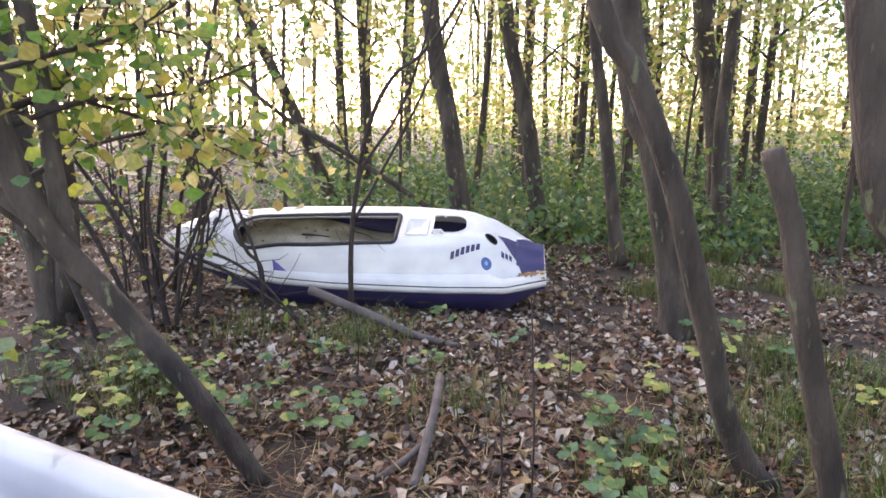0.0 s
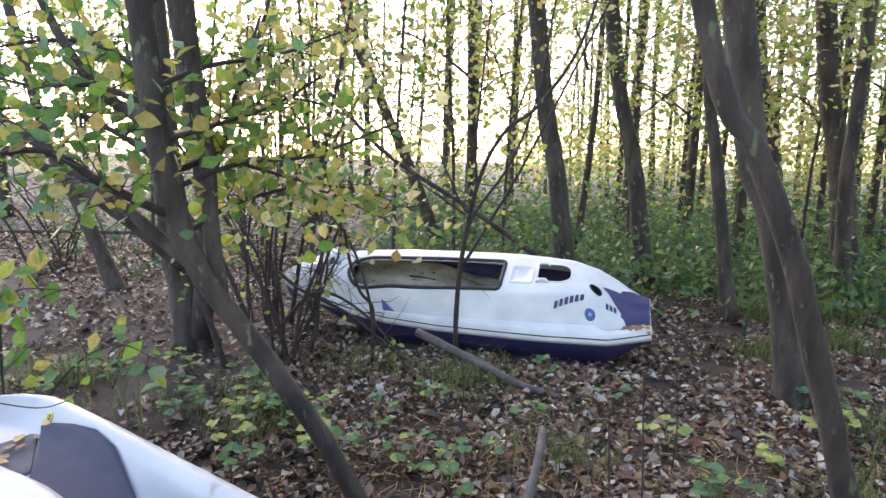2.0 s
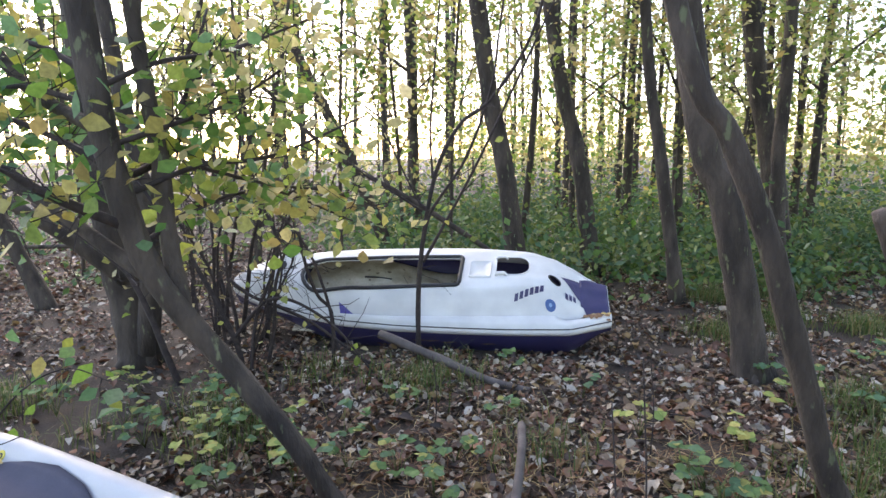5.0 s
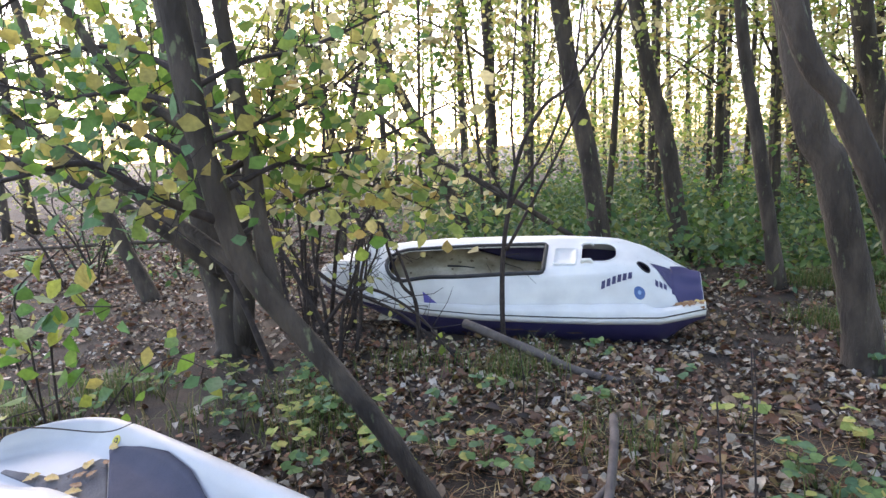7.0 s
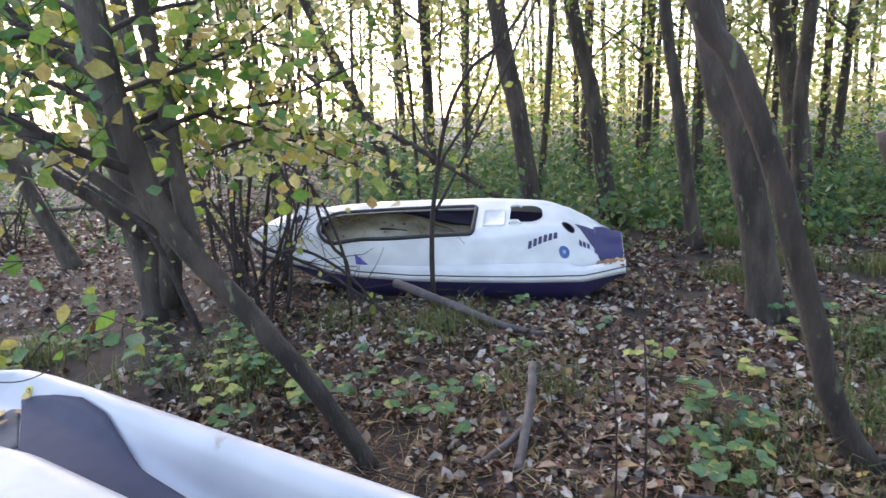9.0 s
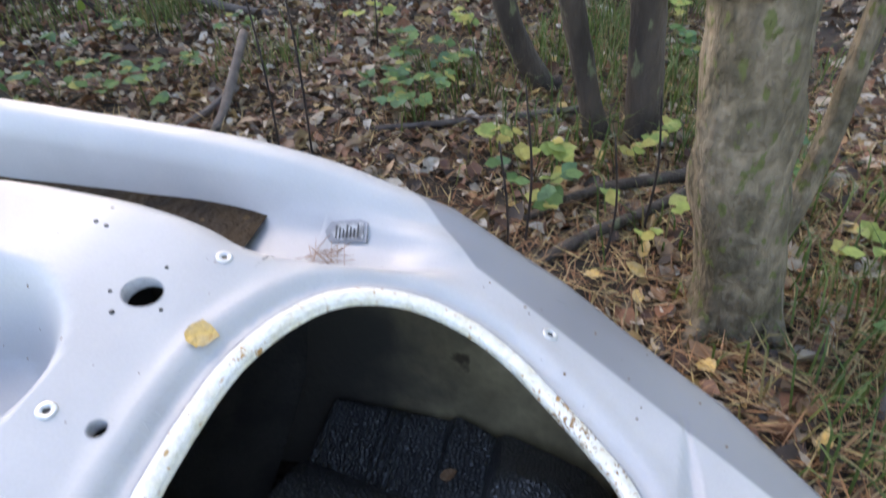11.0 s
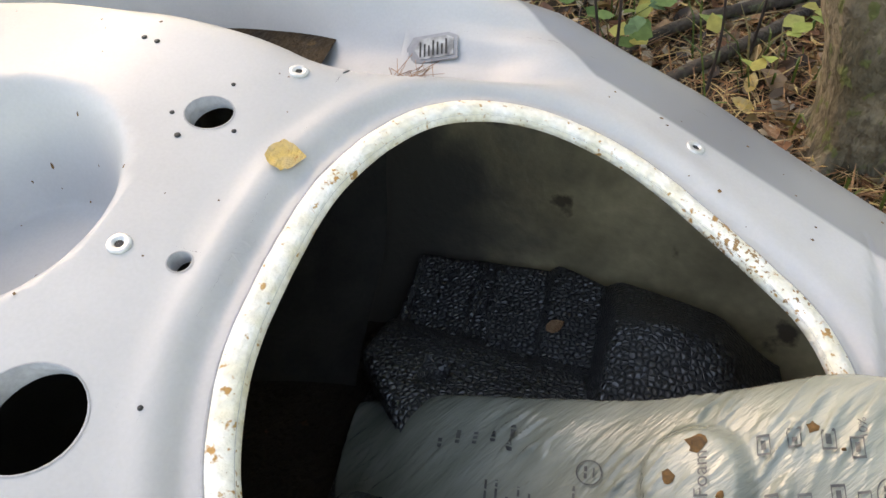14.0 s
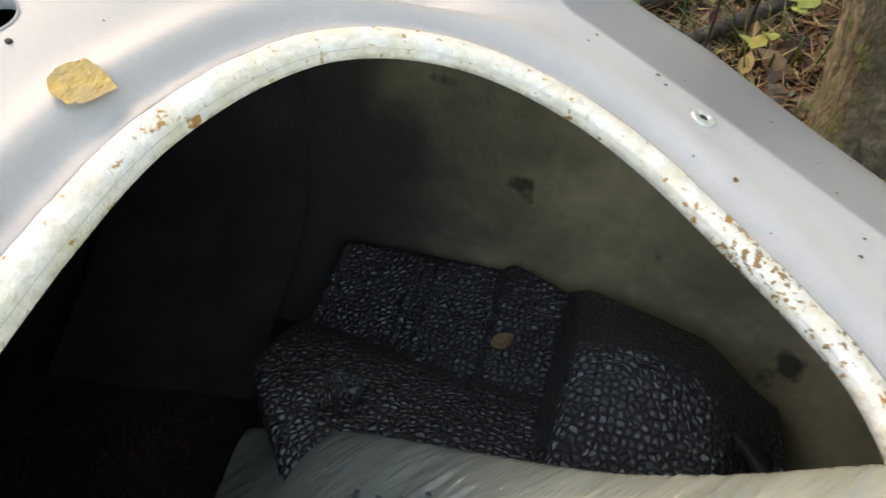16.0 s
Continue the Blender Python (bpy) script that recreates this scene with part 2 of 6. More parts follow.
M_GREYBAND = mat("grey_bumper_band", (0.30, 0.30, 0.31), (0.22, 0.22, 0.23), 10, 0.6, 0.2, 150)
M_BAG = mat("grey_plastic_film", (0.205, 0.217, 0.175), (0.30, 0.312, 0.265), 8, 0.14, 0.25, 44, (0.22, 0.21, 0.15), 0.05, dist=0.014, stretch=(0.6, 3.4, 1.0), grain=0.95, turn=48, crease=True)
M_BAGEND = mat("brownish_plastic", (0.06, 0.05, 0.025), (0.21, 0.2, 0.165), 14, 0.22, 0.4, 30, (0.08, 0.06, 0.03), 0.1, dist=0.02, stretch=(1.6, 0.8, 1.0), turn=60, crease=True)
M_FILM = mat("silver_black_film", (0.03, 0.032, 0.037), (0.19, 0.195, 0.205), 14, 0.2, 0.3, 80, metal=0.45, dist=0.005, crease=True)
M_ROLL = mat("grey_brown_film", (0.09, 0.085, 0.075), (0.26, 0.25, 0.22), 16, 0.22, 0.3, 60, metal=0.2, dist=0.004)
M_LABEL = mat("worn_label", (0.55, 0.55, 0.53), (0.16, 0.16, 0.16), 60, 0.5, 0.0)
M_PRINT = mat("faded_black_print", (0.05, 0.05, 0.05), (0.13, 0.13, 0.12), 60, 0.5, 0.0)
M_DIRT = mat("brown_dirt", (0.06, 0.035, 0.015), (0.20, 0.10, 0.03), 120, 0.9, 0.4)
M_YLEAF = mat("yellow_leaf", (0.62, 0.40, 0.10), (0.50, 0.36, 0.16), 60, 0.6, 0.5, 250, (0.35, 0.15, 0.03), 0.06)
M_OLEAF = mat("rusty_leaf", (0.36, 0.20, 0.10), (0.24, 0.11, 0.04), 60, 0.6, 0.5, 250)
M_NEEDLE = mat("rusty_needles", (0.36, 0.16, 0.05), (0.22, 0.09, 0.03), 60, 0.7, 0.0)
M_BLUE = mat("blue_vinyl", (0.04, 0.10, 0.28), (0.05, 0.12, 0.30), 30, 0.4, 0.0)
M_PALEBLUE = mat("pale_blue_vinyl", (0.20, 0.35, 0.55), (0.25, 0.40, 0.6), 30, 0.4, 0.0)
M_PURPLE2 = mat("violet_vinyl", (0.10, 0.09, 0.33), (0.13, 0.11, 0.36), 30, 0.4, 0.0)
M_STRIPE = mat("faded_tan_vinyl", (0.20, 0.15, 0.09), (0.13, 0.09, 0.06), 40, 0.6, 0.0)
M_YELLOW = mat("yellow_vinyl", (0.65, 0.55, 0.05), (0.5, 0.42, 0.05), 60, 0.4, 0.0)


def pebble_mat():
    """Black plastic with a pebbled grain."""
    m = mat("pebble_grain_plastic", (0.12, 0.12, 0.12), (0.165, 0.165, 0.16), 8, 0.36, 0.0, spec=0.8)
    n, l = m.node_tree.nodes, m.node_tree.links
    v = n.new("ShaderNodeTexVoronoi")
    v.feature = "DISTANCE_TO_EDGE"
    v.inputs["Scale"].default_value, v.inputs["Randomness"].default_value = 130, 0.75
    co = n.new("ShaderNodeTexCoord")
    l.new(co.outputs["Object"], v.inputs["Vector"])
    r = n.new("ShaderNodeMapRange")
    r.inputs["From Max"].default_value = 0.4
    l.new(v.outputs["Distance"], r.inputs["Value"])
    b = n.new("ShaderNodeBump")
    b.inputs["Strength"].default_value, b.inputs["Distance"].default_value = 0.8, 0.004
    l.new(r.outputs["Result"], b.inputs["Height"])
    l.new(b.outputs["Normal"], n["Principled BSDF"].inputs["Normal"])
    # paler tops, near-black grooves
    mx = n.new("ShaderNodeMix")
    mx.data_type = "RGBA"
    l.new(r.outputs["Result"], mx.inputs[0])
    mx.inputs[6].default_value = (0.02, 0.02, 0.02, 1)
    l.new(n["Principled BSDF"].inputs["Base Color"].links[0].from_socket, mx.inputs[7])
    l.new(mx.outputs[2], n["Principled BSDF"].inputs["Base Color"])
    return m


M_PEBBLE = pebble_mat()


# ---- builders ----
def obj(name, bm, material, smooth=True):
    me = bpy.data.meshes.new(name)
    bm.to_mesh(me)
    bm.free()
    if smooth:
        for p in me.polygons:
            p.use_smooth = True
    if material:
        me.materials.append(material)
    return new(name, me)


def part(name, bm, material, parent, label="", smooth=True):
    ob = obj(name, bm, material, smooth)
    ob.parent = parent
    if label:
        ob["label"] = label
    return ob


def thing(name, m, label, category, group="", kind=""):
    ob = new(name)
    ob.matrix_world = m
    return tagged(ob, label, category, group, kind)


def raw(name, verts, faces, material, parent=None, smooth=False):
    me = bpy.data.meshes.new(name)
    me.from_pydata([tuple(v) for v in verts], [], [tuple(int(i) for i in f) for f in faces])
    if smooth:
        for p in me.polygons:
            p.use_smooth = True
    me.materials.append(material)
    ob = new(name, me)
    ob.parent = parent
    return ob


def spline(points, steps):
    """Points on a smooth curve through the given ones."""
    P = [Vector(p) for p in points]
    P = [P[0] * 2 - P[1]] + P + [P[-1] * 2 - P[-2]]
    out = []
    for i in range(1, len(P) - 2):
        a, b, c, d = P[i - 1:i + 3]
        for k in range(steps):
            t = k / steps
            out.append(0.5 * ((2 * b) + (c - a) * t + (2 * a - 5 * b + 4 * c - d) * t * t + (3 * b - a - 3 * c + d) * t ** 3))
    return out + [P[-2]]


def tube(bm, pts, r0, r1, sides=10, rough=0.0, seed=0, flare=0.0, squash=1.0):
    """A tapered limb along pts, uneven by rough, widened at its foot by flare."""
    pts = [Vector(p) for p in pts]
    rings, n = [], len(pts)
    up = Vector((0.31, 0.87, 0.2)).normalized()
    for i, p in enumerate(pts):
        d = (pts[min(i + 1, n - 1)] - pts[max(i - 1, 0)]).normalized()
        x = d.cross(up)
        if x.length < 0.05:
            x = d.cross(Vector((1, 0, 0)))
        x.normalize()
        y = d.cross(x)
        k = i / (n - 1)
        r = r0 + (r1 - r0) * k + flare * r0 * math.exp(-k * n / 2.0)
        ring = []
        for j in range(sides):
            a = 2 * math.pi * j / sides
            q = p * 3.1 + Vector((math.cos(a) * 1.3, math.sin(a) * 1.3, seed * 7.7))
            rr = r * (1 + rough * noise.noise(q * 2.0) + rough * 0.6 * noise.noise(q * 6.3))
            ring.append(bm.verts.new(p + x * (rr * math.cos(a)) + y * (rr * math.sin(a) * squash)))
        rings.append(ring)
    for a, b in zip(rings, rings[1:]):
        for j in range(sides):
            bm.faces.new((a[j], a[(j + 1) % sides], b[(j + 1) % sides], b[j]))
    bm.faces.new(rings[0][::-1])
    bm.faces.new(rings[-1])


def leaves(name, centres, sizes, normals, material, parent=None, rng=None, long=1.5, shape=6, curl=0.25):
    """Many pointed, folded leaves in one mesh: centres, lengths and facing directions as arrays."""
    rng = rng or np.random.default_rng(1)
    c, s, nr = np.asarray(centres, float), np.asarray(sizes, float)[:, None], np.asarray(normals, float)
    nr = nr / (np.linalg.norm(nr, axis=1, keepdims=True) + 1e-9)
    h = rng.normal(size=c.shape)
    u = np.cross(nr, h)
    u /= np.linalg.norm(u, axis=1, keepdims=True) + 1e-9
    v = np.cross(nr, u)
    if shape == 4:
        out = [(-0.5, 0, 0), (0, -0.5 / long, curl), (0.5, 0, 0), (0, 0.5 / long, curl)]
        fc = [(0, 1, 2), (0, 2, 3)]
    else:
        w = 0.5 / long
        out = [(-0.5, 0, 0), (-0.12, -w, curl * 0.8), (0.22, -w * 0.75, curl * 0.5), (0.55, 0, -curl * 0.5), (0.22, w * 0.75, curl * 0.5), (-0.12, w, curl * 0.8), (0.05, 0, 0)]
        fc = [(0, 1, 6), (1, 2, 6), (2, 3, 6), (3, 4, 6), (4, 5, 6), (5, 0, 6)]
    k = len(out)
    cu = rng.uniform(-0.6, 1.6, size=(len(c), 1))
    vs = np.stack([c + s * (a * u + b * v + e * cu * 0.6 * nr) for a, b, e in out], 1).reshape(-1, 3)
    base = (np.arange(len(c)) * k)[:, None, None]
    fs = (base + np.array(fc)[None]).reshape(-1, 3)
    me = bpy.data.meshes.new(name)
    me.vertices.add(len(vs))
    me.vertices.foreach_set("co", vs.ravel())
    me.loops.add(fs.size)
    me.loops.foreach_set("vertex_index", fs.ravel().astype(np.int32))
    me.polygons.add(len(fs))
    me.polygons.foreach_set("loop_start", np.arange(0, fs.size, 3, dtype=np.int32))
    me.update(calc_edges=True)
    me.validate()
    me.materials.append(material)
    ob = new(name, me)
    ob.parent = parent
    return ob


# ---- ground ----
def ground_z(x, y):
    """Gentle humps of the forest floor."""
    near = min(1.0, math.hypot(x, y - 2) / 6.0)
    return (0.03 + 0.05 * near) * noise.noise(Vector((x * 0.7, y * 0.7, 3.1))) + 0.018 * noise.noise(Vector((x * 3, y * 3, 1.7))) + 0.25 * max(0.0, near - 0.9) * noise.noise(Vector((x * 0.12, y * 0.12, 5.0)))


def build_ground():
    steps = [-400, -200, -100, -60, -40, -30, -24] + [-20 + i for i in range(13)] + [-7 + 0.5 * i for i in range(6)] + [-4 + 0.1 * i for i in range(80)] + [4 + 0.5 * i for i in range(8)] + [8 + i for i in range(14)] + [24, 30, 40, 60, 100, 200, 400]
    ys = [-400, -200, -60, -20, -10, -6, -4, -3, -2, -1.5] + [-1 + 0.1 * i for i in range(90)] + [8 + 0.5 * i for i in range(16)] + [16 + i for i in range(14)] + [32, 40, 60, 100, 200, 400]
    verts = [(x, y, ground_z(x, y)) for y in ys for x in steps]
    w = len(steps)
    faces = [(j * w + i, j * w + i + 1, (j + 1) * w + i + 1, (j + 1) * w + i) for j in range(len(ys) - 1) for i in range(w - 1)]
    g = raw("ground", verts, faces, M_SOIL, smooth=True)
    tagged(g, "dark brown forest soil under fallen leaves", "ground", kind="structure")


build_ground()


# ---- watercraft ----
def sheet(fn, s_list, v_list, holes=()):
    """A surface over (s, v). fn gives the place; holes are (s0, s1, v0, v1, outline in s and v): the grid is left out in the
    box, and rings run from the outline to the box."""
    bm = bmesh.new()
    grid = {}

    def vert(i, j):
        if (i, j) not in grid:
            grid[i, j] = bm.verts.new(fn(s_list[i], v_list[j]))
        return grid[i, j]

    for i in range(len(s_list) - 1):
        for j in range(len(v_list) - 1):
            sm, vm = (s_list[i] + s_list[i + 1]) / 2, (v_list[j] + v_list[j + 1]) / 2
            if any(a < sm < b and c < vm < d for a, b, c, d, _ in holes):
                continue
            bm.faces.new((vert(i, j), vert(i + 1, j), vert(i + 1, j + 1), vert(i, j + 1)))
    for a, b, c, d, outline in holes:
        cs, cv = sum(p[0] for p in outline) / len(outline), sum(p[1] for p in outline) / len(outline)
        # the outline points that run to the box's corners
        corner = {}
        for p in ((a, c), (a, d), (b, c), (b, d)):
            to = math.atan2((p[1] - cv) / (d - c), (p[0] - cs) / (b - a))
            gap = [abs((math.atan2((v - cv) / (d - c), (s - cs) / (b - a)) - to + math.pi) % (2 * math.pi) - math.pi) for s, v in outline]
            corner[gap.index(min(gap))] = p
        rings = []
        count = max(4, int(max(b - a, 0.1) * 60))
        for k in range(count + 1):
            f = (k / count) ** 1.2
            ring = []
            for w, (s, v) in enumerate(outline):
                ds, dv = s - cs, v - cv
                lim = min(((b if ds > 0 else a) - cs) / ds if abs(ds) > 1e-6 else 9e9, ((d if dv > 0 else c) - cv) / dv if abs(dv) > 1e-6 else 9e9)
                es, ev = corner.get(w, (cs + ds * lim, cv + dv * lim))
                ring.append(bm.verts.new(fn(s + (es - s) * f, v + (ev - v) * f)))
            rings.append(ring)
        n = len(outline)
        for p, q in zip(rings, rings[1:]):
            for j in range(n):
                bm.faces.new((p[j], p[(j + 1) % n], q[(j + 1) % n], q[j]))
    bmesh.ops.recalc_face_normals(bm, faces=bm.faces)
    return bm


def lerp_list(table, x):
    return float(np.interp(x, [p[0] for p in table], [p[1] for p in table]))


def smooth01(a, b, x):
    t = min(1.0, max(0.0, (x - a) / (b - a)))
    return t * t * (3 - 2 * t)


def span(a, b, step):
    n = max(1, round((b - a) / step))
    return [a + (b - a) * i / n for i in range(n + 1)]


# the near one: x runs forward to the bow, y to the far side, bow drooping
NEAR = pose(0.31, 0.34, 0.0, 0, 0, -26) @ pose(0, 0.046, 0) @ pose(0, 0, 0, 6, 0, 0)
NEAR_W = [(-2.65, 0.3), (-2.63, 0.36), (-2.59, 0.42), (-2.53, 0.47), (-2.44, 0.51), (-2.3, 0.523), (-2.1, 0.528), (-1.6, 0.53), (-0.9, 0.535), (-0.5, 0.535), (-0.27, 0.525), (-0.08, 0.505), (0.095, 0.445), (0.21, 0.385), (0.317, 0.33), (0.424, 0.245), (0.5, 0.15), (0.545, 0.05), (0.56, 0.02)]
NEAR_G = [(-2.65, 0.53), (-0.9, 0.525), (-0.45, 0.495), (-0.27, 0.476), (-0.08, 0.448), (0.1, 0.408), (0.3, 0.348), (0.45, 0.312), (0.56, 0.285)]
NEAR_C = [(-2.65, 0.50), (-2.4, 0.52), (-2.2, 0.57), (-1.4, 0.58), (-1.25, 0.58), (-1.2, 0.42), (-0.92, 0.40), (-0.86, 0.46), (-0.82, 0.55), (-0.72, 0.585), (-0.6, 0.585), (-0.45, 0.567), (-0.3, 0.529), (0.0, 0.439), (0.3, 0.349), (0.45, 0.308), (0.56, 0.29)]
NEAR_P = [(-2.65, 0.14), (-2.2, 0.2), (-1.9, 0.24), (-1.3, 0.24), (-0.88, 0.14), (-0.84, 0.2), (-0.8, 0.24), (-0.7, 0.272), (-0.45, 0.285), (-0.363, 0.285), (-0.286, 0.264), (-0.224, 0.283), (-0.16, 0.301), (-0.02, 0.342), (0.1, 0.33)]
NEAR_F = [(-2.65, 0.49), (-1.9, 0.47), (-1.5, 0.42), (-1.2, 0.39), (-0.45, 0.39), (-0.33, 0.425), (-0.1, 0.43), (0.0, 0.43)]


def eased(table):
    """A table's values, softened over a few centimetres."""
    xs = [p[0] for p in table]
    ys = [p[1] for p in table]

    def at(x, r=0.03):
        return float(np.mean(np.interp([x - r, x - r / 2, x, x + r / 2, x + r], xs, ys)))
    return at


near_g, near_c, near_p, near_f = eased(NEAR_G), eased(NEAR_C), eased(NEAR_P), eased(NEAR_F)
near_cache = {}


def near_w(s):
    return lerp_list(NEAR_W, s)


def near_row(s):
    """The profile across the deck at s: the trough's and the hood's, and how much of the trough there is."""
    k = round(s, 4)
    if k not in near_cache:
        w, g, c, p, f = near_w(s), near_g(s), near_c(s), near_p(s), near_f(s)
        gi = max(p + 0.06, w - 0.1)
        drop = smooth01(-0.42, 0.12, s)
        trough = ([0, p - 0.03, p - 0.008, p + 0.012, p + 0.03, gi - 0.03, gi - 0.005, gi + 0.01, w - 0.07, w - 0.045, w - 0.018, w],
                  [c, c - 0.002, c - 0.012, c - 0.045, f, f + 0.004, f + 0.025, g - 0.015, g + 0.018 - 0.02 * drop, g + 0.026 - 0.035 * drop, g + 0.012 - 0.045 * drop, g - 0.03 - 0.06 * drop])
        e = max(0.02, w - 0.125)
        rise = 0.02 * smooth01(0.2, -0.12, s)
        hood = ([0, e * 0.5, e - 0.02, e, w - 0.07, w - 0.03, w], [c, c - 0.002, c - 0.004, c - 0.008, (c + g) / 2 - 0.02 * drop + rise * 0.5, g - 0.035 * drop + rise, g - 0.03 - 0.06 * drop])
        near_cache[k] = (trough, hood, smooth01(-0.0, -0.15, s))
    return near_cache[k]


HATCH = [(-0.218, 0.0), (-0.216, 0.06), (-0.208, 0.106), (-0.188, 0.16), (-0.157, 0.205), (-0.111, 0.233), (-0.058, 0.242), (0.001, 0.231), (0.052, 0.207), (0.103, 0.171), (0.15, 0.135), (0.188, 0.1), (0.21, 0.054), (0.215, 0.0)]
HATCH_MID = 0.012


def hatch_outline(grow=0.0, n=6):
    half = HATCH + [(s, -l) for s, l in HATCH[-2:0:-1]]
    pts = [(p.x, p.y + HATCH_MID) for p in spline([(s, l, 0) for s, l in half + [half[0]]], n)][:-1]
    if not grow:
        return pts
    out, k = [], len(pts)
    for i in range(k):
        d = Vector((pts[(i + 1) % k][0] - pts[i - 1][0], pts[(i + 1) % k][1] - pts[i - 1][1])).normalized()
        out.append((pts[i][0] - d.y * grow, pts[i][1] + d.x * grow))
    return out


RIM = np.array(hatch_outline(0, 3))


def near_z(s, l):
    (tx, tz), (hx, hz), k = near_row(s)
    a = abs(l)
    r = 0.006
    zt = sum(np.interp(a + o, tx, tz) for o in (-2 * r, -r, 0, r, 2 * r)) / 5 if k > 0 else 0
    zh = sum(np.interp(abs(a + o), hx, hz) for o in (-2 * r, -r, 0, r, 2 * r)) / 5 if k < 1 else 0
    z = zh + (zt - zh) * k
    # shallow round recess of the steering column
    z -= 0.11 * smooth01(0.135, 0.06, math.hypot(s + 0.50, (l - 0.005) * 0.95))
    # raised ring round the hatch
    if -0.32 < s < 0.32:
        d = float(np.sqrt(((RIM - (s, l)) ** 2).sum(1).min()))
        z += 0.0045 * math.exp(-((d - 0.052) / 0.016) ** 2) - 0.004 * math.exp(-((d - 0.031) / 0.008) ** 2)
    # folded wedge beside the bow
    if 0.2 < s < 0.34 and 0.05 < a < 0.25:
        half = 0.024 * (0.25 - a) / 0.17
        z -= 0.016 * ((0.25 - a) / 0.2) * max(0.0, 1 - abs(s - 0.258 - half * 0.5) / max(half, 0.003))
    return z


def shade(ob, height):
    """Smooth shading from the surface's own slope, so that the joins between its pieces don't show."""
    e, out = 0.004, []
    for v in ob.data.vertices:
        x, y, z = v.co
        n = Vector(((z - height(x + e, y)) / e, (z - height(x, y + e)) / e, 1)).normalized()
        out.append(n)
    ob.data.normals_split_custom_set_from_vertices(out)


def circle(cs, cl, r, n=32):
    return [(cs + r * math.cos(2 * math.pi * i / n), cl + r * math.sin(2 * math.pi * i / n)) for i in range(n)]


def on_deck(s, l, up=0.0):
    return Vector((s, l, near_z(s, l) + up))


def deck_frame(s, l, turn=0.0):
    """A pose lying on the deck."""
    e = 0.012
    dx = on_deck(s + e, l) - on_deck(s - e, l)
    dy = on_deck(s, l + e) - on_deck(s, l - e)
    z = dx.cross(dy).normalized()
    x = dx.normalized()
    m = Matrix((x, z.cross(x), z)).transposed().to_4x4()
    return Matrix.Translation(on_deck(s, l)) @ m @ pose(0, 0, 0, 0, 0, turn)


def lathe(profile, n=24):
    """A turned shape: (radius, height) from bottom to top."""
    bm = bmesh.new()
    rings = [[bm.verts.new((r * math.cos(2 * math.pi * i / n), r * math.sin(2 * math.pi * i / n), z)) for i in range(n)] for r, z in profile]
    for a, b in zip(rings, rings[1:]):
        for i in range(n):
            bm.faces.new((a[i], a[(i + 1) % n], b[(i + 1) % n], b[i]))
    return bm


def strip(loops, closed=True):
    bm = bmesh.new()
    rings = [[bm.verts.new(p) for p in lp] for lp in loops]
    n = len(rings[0])
    for a, b in zip(rings, rings[1:]):
        for i in range(n if closed else n - 1):
            bm.faces.new((a[i], a[(i + 1) % n], b[(i + 1) % n], b[i]))
    bmesh.ops.recalc_face_normals(bm, faces=bm.faces)
    return bm


DECK_HOLES = [(-0.348, 0.144, 0.0215), (-0.294, -0.012, 0.0095), (-0.328, -0.152, 0.038)]


